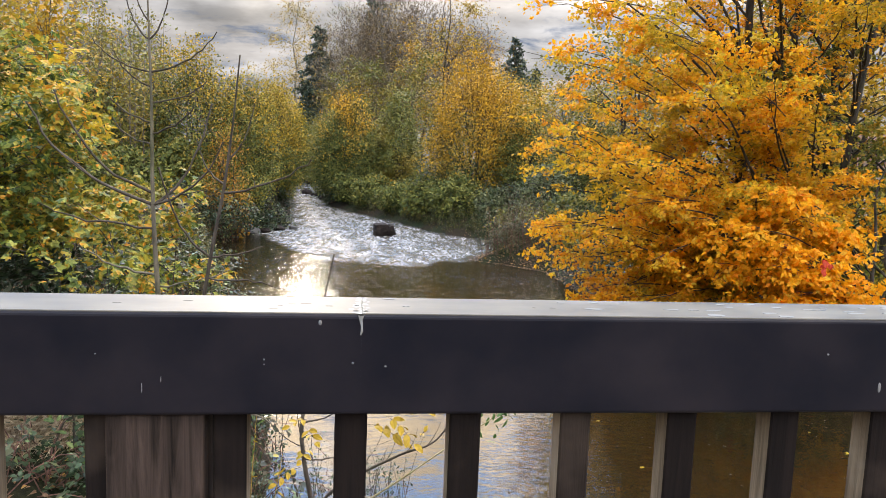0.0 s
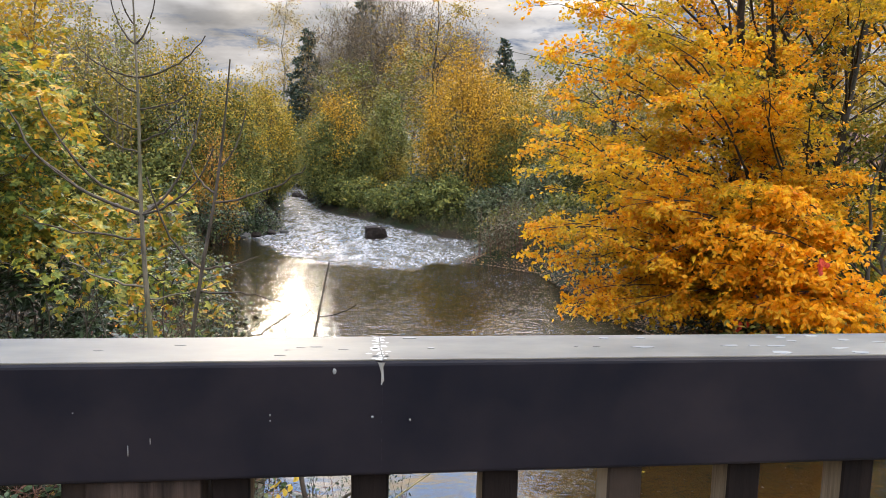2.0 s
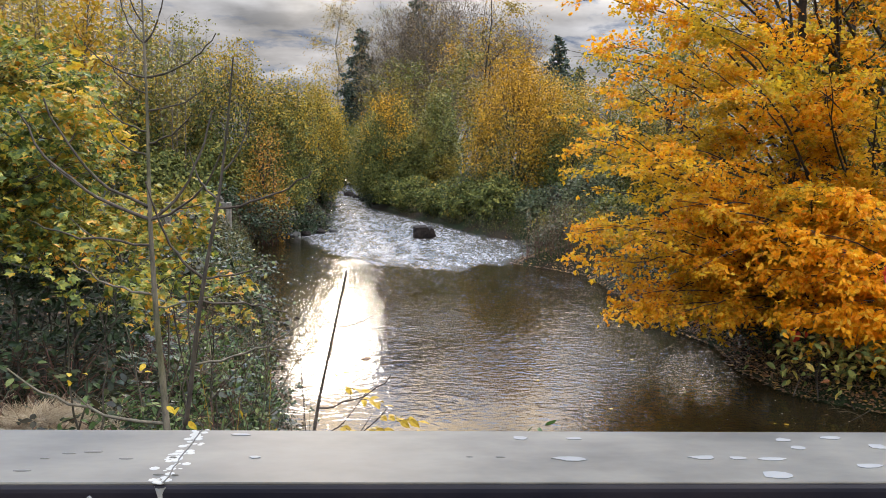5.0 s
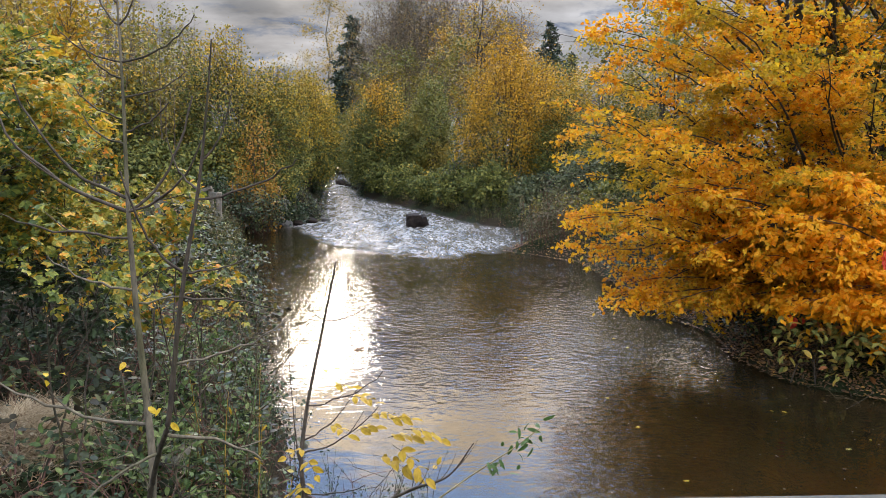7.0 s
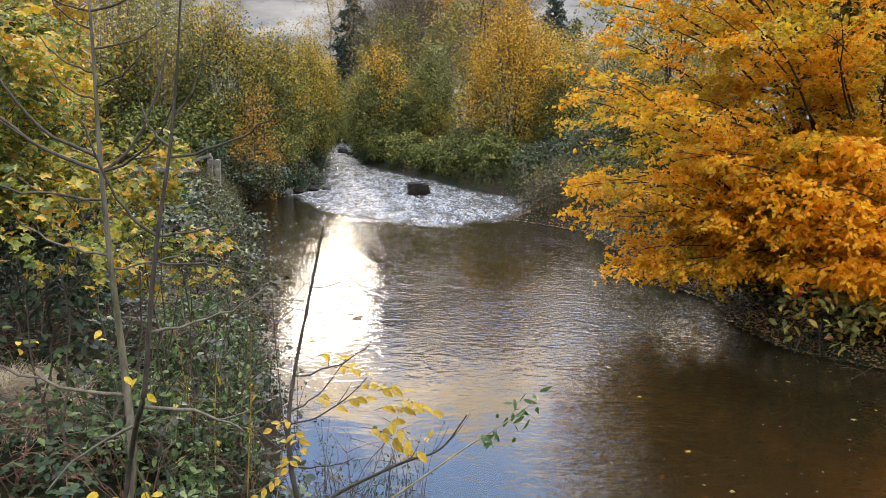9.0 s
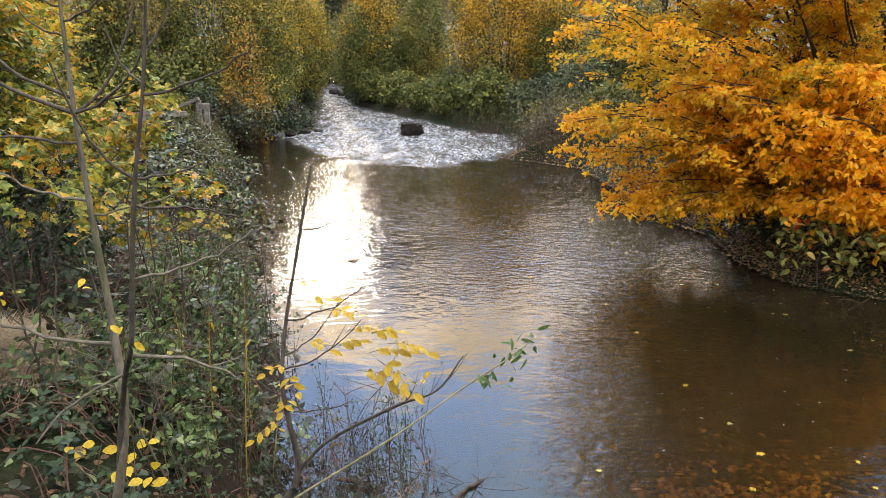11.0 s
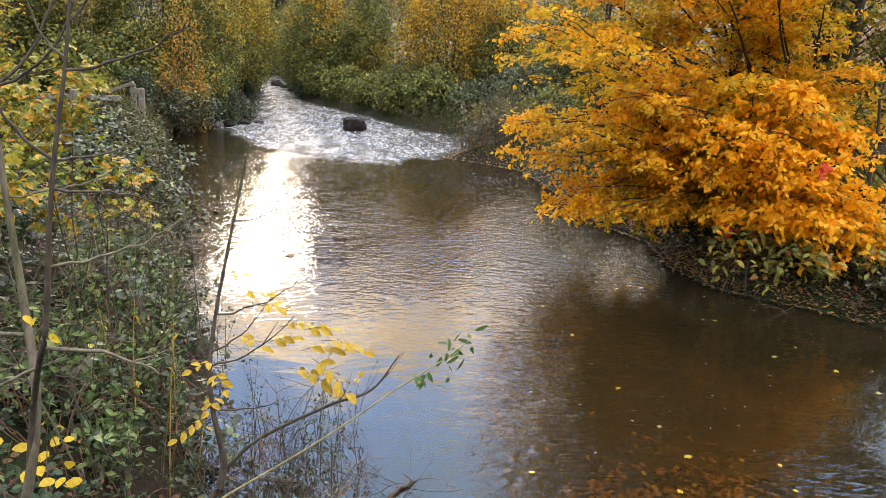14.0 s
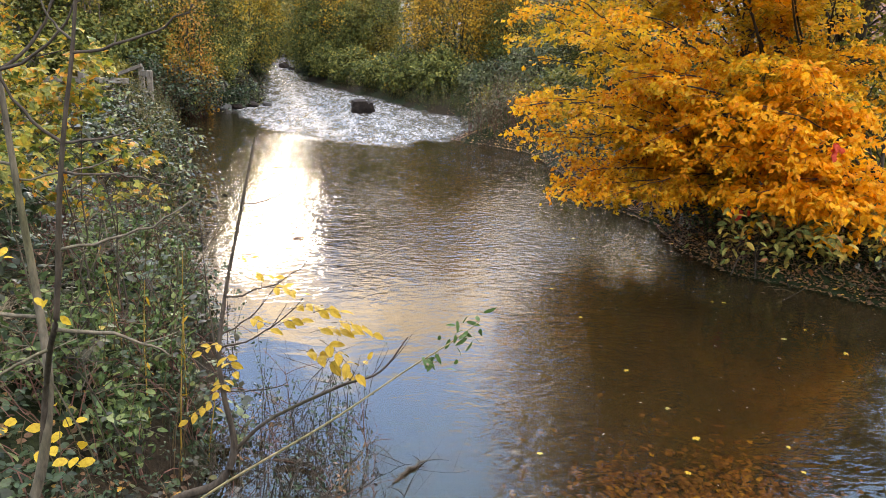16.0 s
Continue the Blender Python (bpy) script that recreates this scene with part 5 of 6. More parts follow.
# ------------------------------------------------------------------ undergrowth
def blades(geo, rng, x, y, height, lean=0.35, width=0.012, z=None):
    """Grass: each blade two quads, bending over."""
    n = len(x)
    z = ground_z(x, y) if z is None else z
    foot = np.stack([x, y, z - 0.02], -1)
    d = spread(rng, n) * [1, 1, 0]
    s = np.cross(d, [0, 0, 1.0]) * width
    h = np.broadcast_to(height, n)[:, None] * rng.uniform(0.6, 1.1, (n, 1))
    mid = foot + [0, 0, 1.0] * h * 0.6 + d * h * lean * 0.3
    tip = foot + [0, 0, 1.0] * h * 0.95 + d * h * lean
    v = np.stack([foot - s, foot + s, mid + s * 0.8, mid - s * 0.8, tip + s * 0.15, tip - s * 0.15], 1)
    b = np.arange(n)[:, None] * 6
    geo.add(v.reshape(-1, 3), np.concatenate([b + [[0, 1, 2, 3]], b + [[3, 2, 4, 5]]]))


def herbs(name, rng, x, y, height, label, leaf, stem, per=26, size=0.035, kind="stuff", category="weeds", lean=0.25, wide=0.45, r=0.004, sides=3, shape="fine"):
    """A thicket of upright stems with small leaves."""
    z = ground_z(x, y)
    z = np.maximum(z, -0.1)
    n = len(x)
    a = np.stack([x, y, z - 0.05], -1)
    d = spread(rng, n) * [1, 1, 0]
    h = np.broadcast_to(height, n)[:, None] * rng.uniform(0.55, 1.1, (n, 1))
    b = a + [0, 0, 1.0] * h + d * h * lean
    m = (a + b) / 2 + [0, 0, 0.12] * h - d * h * lean * 0.3
    wood, green = Geo(), Geo()
    for k in range(n):
        tube(wood, bezier(a[k], m[k], b[k], 5), r, r * 0.3, sides)
    twig_leaves(green, rng, a, m, b, per, size, wide, 0.6, 0.1, shape, 0.2, size * 0.8)
    ob = tagged(new(name), label, category, "", kind)
    ob.location = (float(x.mean()), float(y.mean()), float(z.mean()))
    wood.part("stem", stem, ob)
    green.part("foliage", leaf, ob)
    return ob


def threes(geo, rng, a, m, b, per, size):
    """Compound leaves of three oval leaflets, held nearly level along arching runners."""
    n = len(a)
    t = rng.uniform(0.1, 1.0, (n, per, 1))
    a, m, b = a[:, None], m[:, None], b[:, None]
    p = ((1 - t) ** 2 * a + 2 * t * (1 - t) * m + t * t * b + rng.normal(size=(n, per, 3)) * size * 0.9).reshape(-1, 3)
    nor = unit(rng.normal(size=p.shape) * 0.38 + [0, -0.12, 1.0])
    way = unit(np.cross(nor, rng.normal(size=p.shape)))
    side = np.cross(nor, way)
    ln = size * rng.uniform(0.6, 1.1, len(p))
    for ang, k in ((0, 1.0), (78, 0.8), (-78, 0.8)):
        w = way * math.cos(radians(ang)) + side * math.sin(radians(ang))
        leaves(geo, p + w * ln[:, None] * 0.12, w + rng.normal(size=p.shape) * 0.1, nor + rng.normal(size=p.shape) * 0.12, ln * k, ln * k * 0.68, 0.16)


def bramble(x, y, r, high, seed, label, leaf=None, stems=26, per=34, size=0.055, lobes=False, category="bramble"):
    """Arching runners rooted round one spot, thick with leaves."""
    rng = np.random.default_rng(seed)
    base = on_ground(x, y)
    ob = thing("bramble_bush" if category == "bramble" else "shrub", base, label, category, "undergrowth on the bank")
    th = rng.uniform(0, 6.283, stems)
    ln = r * rng.uniform(0.5, 1.15, stems)
    a = np.array([x, y, 0]) + np.stack([np.cos(th + 1), np.sin(th + 1), 0 * th], -1) * r * 0.35 * rng.uniform(0, 1, (stems, 1))
    b = a + np.stack([np.cos(th), np.sin(th), 0 * th], -1) * ln[:, None]
    a[:, 2] = ground_z(a[:, 0], a[:, 1])
    b[:, 2] = np.maximum(ground_z(b[:, 0], b[:, 1]), 0.0) + high * rng.uniform(0.1, 0.9, stems)
    m = (a + b) / 2
    m[:, 2] = np.maximum(a[:, 2], b[:, 2]) + high * rng.uniform(0.5, 1.1, stems)
    wood, green = Geo(), Geo()
    for k in range(stems):
        tube(wood, bezier(a[k], m[k], b[k], 5), 0.006, 0.002, 3)
    if y < 9 and not lobes:
        threes(green, rng, a, m, b, per, size)
    else:
        twig_leaves(green, rng, a, m, b, per, size, 0.75, 0.5, 0.1, "lobed" if lobes else "far", 0.08, size * 1.1)
    wood.part("runner", STEM_RED, ob)
    green.part("foliage", leaf or BRAMBLE, ob, smooth=y < 9)
    return ob


# left bank, from the bridge to the bend of the shore
rng = np.random.default_rng(77)
for k in range(62):
    y = 2.0 + 10.7 * rng.uniform() ** 1.15
    x = float(bank_left(y)) - rng.uniform(0.05, 2.9)
    if math.hypot(x + 2.75, y - 5.0) < 0.72:
        continue
    bramble(x, y, rng.uniform(0.45, 0.8), rng.uniform(0.25, 0.55), 500 + k, "low dark bramble with glossy green leaves", stems=10, per=4, size=rng.uniform(0.05, 0.11))
for k, (x, y) in enumerate(((-1.45, 3.0), (-1.2, 3.7), (-1.75, 2.7), (-0.95, 2.9), (-1.05, 4.3))):
    bramble(x, y, 0.42, 0.22, 560 + k, "bramble with green and yellow leaves at the sapling's foot", leaf=MAPLE if k == 0 else BRAMBLE, stems=8, per=4, size=0.08)
for k in range(15):
    bramble(rng.uniform(-3.3, -1.5), rng.uniform(1.5, 3.5), 0.5, 0.28, 660 + k, "bramble runners with large glossy leaves by the bridge", stems=9, per=5, size=rng.uniform(0.07, 0.10))
for k in range(7):
    bramble(rng.uniform(-2.6, -1.1), rng.uniform(2.2, 3.6), 0.35, 0.2, 680 + k, "low runner with large yellow autumn leaves", leaf=MAPLE, stems=3, per=2, size=0.075)
for k in range(24):
    y = 2.3 + 7.5 * rng.uniform()
    x = float(bank_left(y)) - rng.uniform(-0.1, 1.7)
    if math.hypot(x + 2.75, y - 5.0) < 0.72:
        continue
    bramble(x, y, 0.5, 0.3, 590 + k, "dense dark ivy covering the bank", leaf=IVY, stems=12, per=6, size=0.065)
yy_ = 5.2 + 12.3 * rng.uniform(0, 1, 150) ** 0.55
yy_ = yy_ + 0.35 * np.sin(yy_ * 5.0)
herbs("shore_weeds", rng, bank_left(yy_) - rng.uniform(0.0, 0.8, 150), yy_, rng.uniform(0.35, 1.45, 150), "tall thin green and brown weeds along the water's edge", WEED, STEM_DRY, per=20, size=0.065, wide=0.45)
yy_ = rng.uniform(2.4, 8.0, 110)
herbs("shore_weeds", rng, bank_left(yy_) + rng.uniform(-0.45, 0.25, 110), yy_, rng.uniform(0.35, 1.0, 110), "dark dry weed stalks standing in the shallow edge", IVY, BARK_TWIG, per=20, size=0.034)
yy_ = rng.uniform(3.6, 8.0, 22)
herbs("dry_stalks", rng, bank_left(yy_) - rng.uniform(0.0, 0.6, 22), yy_, rng.uniform(0.8, 1.3, 22), "tall straw-coloured dead stalks", WEED, STEM_DRY, per=7, size=0.04, r=0.005)
n = 130
yy_ = rng.uniform(4.2, 8.2, n)
herbs("green_herbs", rng, bank_left(yy_) - rng.uniform(0.15, 1.3, n), yy_, rng.uniform(0.35, 0.8, n), "fresh green nettle-like herbs on the bank", HERB, GRASS, per=22, size=0.07, wide=0.5)
for k in range(16):
    y = rng.uniform(10.5, 20)
    x = float(bank_left(y)) - rng.uniform(0.1, 1.6)
    bramble(x, y, rng.uniform(0.7, 1.0), rng.uniform(0.3, 0.55), 640 + k, "bramble mound with green and reddish leaves above the shore", stems=22, per=22, size=rng.uniform(0.09, 0.12))
yy_ = rng.uniform(16, 27, 300)
herbs("bank_weeds", rng, bank_left(yy_) - rng.uniform(-0.1, 1.1, 300), yy_, rng.uniform(0.4, 1.0, 300), "green weeds on the far left bank", WEED, STEM_DRY, per=30, size=0.06, shape="far")

geo = Geo()
x, y = -2.75 + rng.normal(size=3400) * 0.19, 5.0 + rng.normal(size=3400) * 0.27
blades(geo, rng, x, y, 0.15, 2.6, 0.006, ground_z(x, y) + 0.16 * np.exp(-((x + 2.75) / 0.3) ** 2 - ((y - 5.0) / 0.4) ** 2) * rng.uniform(0.2, 1.0, 3400))
tagged(geo.part("dry_grass", STRAW), "pale dry matted grass on the bank", "grass", kind="stuff")
geo = Geo()
y = rng.uniform(12, 30, 4500)
x = bank_left(y) - 0.5 - rng.uniform(0, 1, 4500) ** 1.2 * 9
blades(geo, rng, x, y, 0.22, 0.6, 0.008)
y = rng.uniform(8, 50, 11000)
x = bank_right(y) + 0.4 + rng.uniform(0, 1, 11000) ** 1.4 * 9
blades(geo, rng, x, y, 0.30, 0.6, 0.010)
tagged(geo.part("grass", GRASS), "rough green grass on both banks", "grass", kind="stuff")
geo = Geo()
n = 9000
y = rng.uniform(2, 30, n)
x = np.where(rng.uniform(size=n) < 0.5, bank_left(y) - rng.uniform(0, 5, n), bank_right(y) + rng.uniform(-0.05, 3.5, n))
p = np.stack([x, y, np.maximum(ground_z(x, y), 0.0) + 0.02], -1)
leaves(geo, p, spread(rng, n) * [1, 1, 0.2], spread(rng, n) * 0.5 + [0, 0, 1.0], rng.uniform(0.05, 0.10, n), rng.uniform(0.03, 0.06, n))
y = np.concatenate([rng.uniform(20.6, 24.5, 1300), rng.uniform(8.4, 21, 2700)])
x = bank_right(y) + np.concatenate([rng.uniform(-0.3, 1.4, 1300), rng.uniform(-0.12, 0.9, 2700)])
p = np.stack([x, y, np.maximum(ground_z(x, y), 0.02) + 0.02], -1)
leaves(geo, p, spread(rng, 4000) * [1, 1, 0.2], spread(rng, 4000) * 0.5 + [0, 0, 1.0], rng.uniform(0.04, 0.085, 4000), 0.042)
n = 1000
y = rng.uniform(2.0, 6.0, n)
x = bank_left(y) - rng.uniform(0.3, 2.6, n)
p = np.stack([x, y, ground_z(x, y) + rng.uniform(0.02, 0.10, n)], -1)
leaves(geo, p, spread(rng, n) * [1, 1, 0.3], spread(rng, n) * 0.5 + [0, 0, 1.0], rng.uniform(0.03, 0.06, n), rng.uniform(0.02, 0.04, n))
n = 7000
y = rng.uniform(7.6, 13.5, n)
x = bank_right(y) + rng.uniform(-0.06, 1.0, n) ** 1.0
p = np.stack([x, y, np.maximum(ground_z(x, y), 0.01) + 0.015], -1)
leaves(geo, p, spread(rng, n) * [1, 1, 0.3], spread(rng, n) * 0.6 + [0, 0, 1.0], rng.uniform(0.03, 0.075, n), rng.uniform(0.02, 0.04, n), fine=False)
tagged(geo.part("leaf_litter", LITTER), "brown and orange fallen leaves on the banks", "leaf litter", kind="stuff")
geo = Geo()
n = 3600
x, y = 2.85 + rng.normal(size=n) * 0.62, 4.0 + rng.normal(size=n) * 0.7
p = np.stack([x, y, ground_z(x, y) + 0.015], -1)
leaves(geo, p, spread(rng, n) * [1, 1, 0.15], spread(rng, n) * 0.4 + [0, 0, 1.0], rng.uniform(0.04, 0.09, n), rng.uniform(0.03, 0.06, n))
tagged(geo.part("sunken_leaves", BED_LITTER), "sunken brown leaves on the shallow stream bed", "leaf litter", kind="stuff")


# ------------------------------------------------------------------ shrubs in the left foreground
def shrub(x, y, top, r, label, leaf, seed, size=0.085, twigs=420, per=10, kind="lobed", stems=4, low=0.35, ry=None, **kw):
    base = on_ground(x, y)
    h = top - base[2]
    return tree("shrub", base, h * 0.9, (x, y, base[2] + h * 0.56), (r, ry or r, h * 0.46), label, "shrub", leaf, BARK_TWIG, seed, stems=stems, limbs=30, clumps=46, twigs=twigs, per=per, size=size,
                jitter=0.5, droop=0.25, kind=kind, shell=0.45, low=low, trunk_r=0.018, spray=0.34, flat=0.7, lean=0.08, crown_name="foliage", **kw)


shrub(-3.55, 5.5, 3.85, 1.25, "leafy oak shrub, green turning yellow", OAK, 41, size=0.070, twigs=360, low=1.55)
shrub(-3.3, 6.2, 3.3, 0.8, "green oak shrub with some orange leaves", OAK, 42, size=0.070, twigs=280, low=1.2)
shrub(-4.6, 7.6, 4.5, 1.4, "tall leafy shrub with green and golden leaves", OAK, 43, twigs=480, size=0.075)
shrub(-6.2, 10.2, 4.6, 1.5, "yellow-green shrub behind the oak scrub", OAK, 44, size=0.11, kind="fine")
shrub(-8.7, 12.8, 5.6, 2.0, "dense yellow-green hazel shrub", OAK, 45, twigs=520, size=0.13, kind="fine")
shrub(-3.05, 6.6, 4.0, 0.42, "young maple with bright yellow leaves", MAPLE, 47, size=0.10, twigs=17, per=7, stems=1, low=1.9)
shrub(-1.95, 5.3, 3.0, 0.62, "thin oak branches with scattered green leaves", OAK, 49, size=0.065, twigs=48, per=9, stems=3, low=1.35)
shrub(-1.75, 6.0, 2.35, 0.42, "slender oak shoots with green leaves over the shore", OAK, 39, size=0.065, twigs=24, per=8, stems=3, low=1.0)
shrub(-2.0, 4.3, 2.7, 0.5, "open oak scrub with few green leaves", OAK, 40, size=0.062, twigs=26, per=8, stems=3, low=1.3)
shrub(-3.9, 4.3, 2.75, 0.7, "low green oak scrub beside the bridge", OAK, 48, size=0.065, twigs=110, low=1.35)
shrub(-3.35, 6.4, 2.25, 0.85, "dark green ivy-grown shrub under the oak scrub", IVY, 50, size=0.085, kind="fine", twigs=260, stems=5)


# ------------------------------------------------------------------ bare ash saplings
def shoot(name, parent, a, reach, rise, depth, r, mat, curl=0.75, twigs=0, seed=0):
    """A side branch: level at first, then curving up to its bud."""
    a = np.array(a, float)
    e = a + [reach, depth, rise]
    m = a + [reach * curl, depth * 0.6, rise * 0.22]
    g = Geo()
    r = r * 0.95
    line = bezier(a, m, e, 11)
    line[1:-1] += np.random.default_rng(seed).normal(size=(9, 3)) * min(0.007, 0.012 * abs(reach))
    tube(g, line, r, r * 0.45, 6)
    tube(g, [e, e + (line[-1] - line[-2]) * 0.12], r * 0.85, r * 0.2, 6)
    rs = np.random.default_rng(seed + 5)
    for k in range(twigs):
        i = rs.integers(3, 8)
        q = line[i]
        d = (line[i] - line[i - 1]) / np.linalg.norm(line[i] - line[i - 1])
        t = q + (d * 0.6 + rs.normal(size=3) * 0.5 + [0, 0, 0.5]) * rs.uniform(0.05, 0.14)
        tube(g, bezier(q, (q + t) / 2 + [0, 0, -0.01], t, 4), r * 0.5, r * 0.25, 5)
    return g.part(name, mat, parent, smooth=True)


def stem_at(line, z):
    i = int(np.argmin(np.abs(line[:, 2] - z)))
    return line[i]


ash = thing("ash_sapling", (-1.38, 3.15, 0.85), "bare young ash sapling with two grey stems and upcurved shoots", "sapling")
main = spline([(-1.38, 3.15, 0.80), (-1.25, 3.2, 1.04), (-1.17, 3.25, 1.52), (-1.22, 3.35, 1.95), (-1.27, 3.4, 2.40), (-1.30, 3.42, 2.93), (-1.305, 3.43, 3.45), (-1.315, 3.44, 3.80), (-1.33, 3.45, 4.22)], 8)
g = Geo()
tube(g, main, np.interp(main[:, 2], [0.8, 1.5, 2.9, 4.2], [0.026, 0.021, 0.0115, 0.0036]), 0, 9)
g.part("trunk", BARK_ASH, ash, smooth=True)
second = spline([(-1.215, 3.222, 1.25), (-1.165, 3.20, 1.52), (-1.065, 3.07, 1.80), (-0.97, 2.95, 2.02), (-0.90, 2.9, 2.45), (-0.85, 2.89, 2.75), (-0.79, 2.9, 3.08), (-0.745, 2.9, 3.42), (-0.715, 2.9, 3.72)], 8)
g = Geo()
tube(g, second, np.interp(second[:, 2], [1.25, 2.7, 3.7], [0.015, 0.0095, 0.0036]), 0, 8)
g.part("stem", BARK_TWIG, ash, "darker second stem", True)
for k, (z, reach, rise, depth, r) in enumerate(((3.86, -0.15, 0.30, 0.05, 0.006), (3.83, 0.13, 0.30, -0.04, 0.006), (3.95, -0.07, 0.22, -0.05, 0.005), (3.67, 0.35, 0.24, 0.05, 0.007), (3.66, -0.31, 0.17, 0.0, 0.006),
                                                (3.57, -0.18, 0.18, -0.05, 0.006), (3.48, 0.28, 0.14, 0.1, 0.006), (3.42, -0.25, 0.16, 0.02, 0.006), (3.31, 0.26, 0.17, -0.08, 0.006), (3.30, -0.25, 0.15, 0.1, 0.006),
                                                (2.98, -0.48, 0.54, -0.1, 0.010), (2.94, -0.72, 0.55, 0.1, 0.011), (2.94, 0.30, 0.58, 0.12, 0.010), (2.90, 0.42, 0.36, -0.15, 0.008), (2.83, -0.54, 0.14, -0.2, 0.008),
                                                (2.52, -0.43, 0.17, 0.0, 0.008), (2.44, 0.40, 0.10, 0.15, 0.006), (1.84, -0.80, 0.30, -0.05, 0.010))):
    shoot("branch", ash, stem_at(main, z), reach, rise, depth, r, BARK_TWIG if z > 2.6 else BARK_ASH, 0.72, 1 if abs(reach) > 0.4 else 0, 600 + k)
for k, (z, reach, rise, depth, r) in enumerate(((3.05, 0.44, 0.18, -0.05, 0.007), (3.07, -0.16, 0.22, 0.1, 0.006), (2.73, 0.25, 0.05, 0.1, 0.006), (2.70, -0.22, 0.44, -0.1, 0.008), (2.62, 0.38, -0.07, 0.1, 0.006),
                                                (2.30, 0.46, 0.16, 0.2, 0.007), (1.92, 0.42, -0.16, 0.1, 0.010), (1.80, -0.30, -0.20, -0.25, 0.008), (3.2, 0.12, 0.28, 0.05, 0.006))):
    shoot("branch", ash, stem_at(second, z), reach, rise, depth, r, BARK_TWIG if z > 2.4 else BARK_ASH, 0.7, 1 if abs(reach) > 0.3 else 0, 640 + k)

def bare_shrub(x, y, high, seed, label, stems=7, wide=0.55, barks=None):
    """A bush of thin leafless stems that fork twice."""
    rs = np.random.default_rng(seed)
    base = np.array(on_ground(x, y))
    ob = thing("bare_shrub", base, label, "shrub", "leafless shrubs")
    for k in range(stems):
        g = Geo()
        a = base + [rs.normal() * 0.08, rs.normal() * 0.08, -0.05]
        e = a + [rs.normal() * wide, rs.normal() * wide * 0.6, high * rs.uniform(0.6, 1.0)]
        ln = bezier(a, (a + e) / 2 + [0, 0, high * 0.12] + rs.normal(size=3) * 0.08, e, 10)
        tube(g, ln, rs.uniform(0.005, 0.009), 0.002, 5)
        for _ in range(6):
            i = rs.integers(3, 9)
            q = ln[i]
            t = q + unit(rs.normal(size=3) * [1, 0.8, 0.5] + [0, 0, 0.45]) * rs.uniform(0.15, 0.5)
            tw = bezier(q, (q + t) / 2 + rs.normal(size=3) * 0.04, t, 6)
            tube(g, tw, 0.0035, 0.0014, 4)
            for _ in range(2):
                q2 = tw[rs.integers(2, 5)]
                tube(g, bezier(q2, q2 + rs.normal(size=3) * 0.03, q2 + rs.normal(size=3) * 0.10 + [0, 0, 0.05], 4), 0.002, 0.001, 4)
        g.part("stem", (barks or (BARK_ASH, BARK_TWIG, STEM_DRY))[k % 3], ob, smooth=True)


for k, (x, y, h) in enumerate(((-1.2, 4.3, 1.5), (-1.9, 4.9, 1.8), (-1.45, 5.6, 1.6))):
    bare_shrub(x, y, h, 950 + k, "thin leafless twiggy shrub on the bank", stems=4, wide=0.4)
# dead growth standing in the shallow water, and what has drifted against it
for k, (x, y, h) in enumerate(((-0.48, 4.6, 0.85), (-0.22, 5.1, 0.9), (0.02, 4.55, 0.85), (0.20, 5.0, 0.85), (-0.38, 5.7, 0.85), (-0.58, 4.1, 0.9), (0.30, 4.35, 0.8))):
    bare_shrub(x, y, h, 970 + k, "dark dead twigs standing in the shallow water", stems=4, wide=0.24, barks=(BARK_TWIG, BARK_TWIG, STEM_RED))
yw = rng.uniform(4.1, 6.0, 46)
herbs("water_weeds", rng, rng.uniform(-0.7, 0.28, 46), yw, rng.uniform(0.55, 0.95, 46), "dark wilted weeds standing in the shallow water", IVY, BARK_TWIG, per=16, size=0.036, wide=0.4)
for k, (a, b, r) in enumerate((((-0.40, 5.00, 0.03), (-0.02, 4.86, 0.02), 0.022), ((0.48, 4.72, 0.0), (0.74, 5.0, 0.01), 0.016), ((-0.1, 4.5, 0.02), (0.22, 4.62, 0.01), 0.013))):
    rs = np.random.default_rng(990 + k)
    a, b = np.array(a), np.array(b)
    stick = thing("driftwood", (a + b) / 2, "wet dark stick drifted against the weeds", "stick", "drifted sticks")
    ln = bezier(a, (a + b) / 2 + [0, 0.04, 0.015], b, 9)
    ln[1:-1] += rs.normal(size=(7, 3)) * [0.008, 0.008, 0.003]
    g = Geo()
    tube(g, ln, r * np.array([0.5, 0.9, 1.0, 0.85, 1.0, 0.8, 0.75, 0.5, 0.2]), 0, 7)
    for i in (2, 4, 5, 7):
        e = ln[i] + unit(rs.normal(size=3) * [1, 1, 0.3] + [0, 0, 0.25]) * rs.uniform(0.05, 0.14)
        tube(g, bezier(ln[i], (ln[i] + e) / 2 + rs.normal(size=3) * 0.01, e, 4), r * 0.35, r * 0.1, 5)
    g.part("branch", BARK_TWIG, stick, smooth=True)

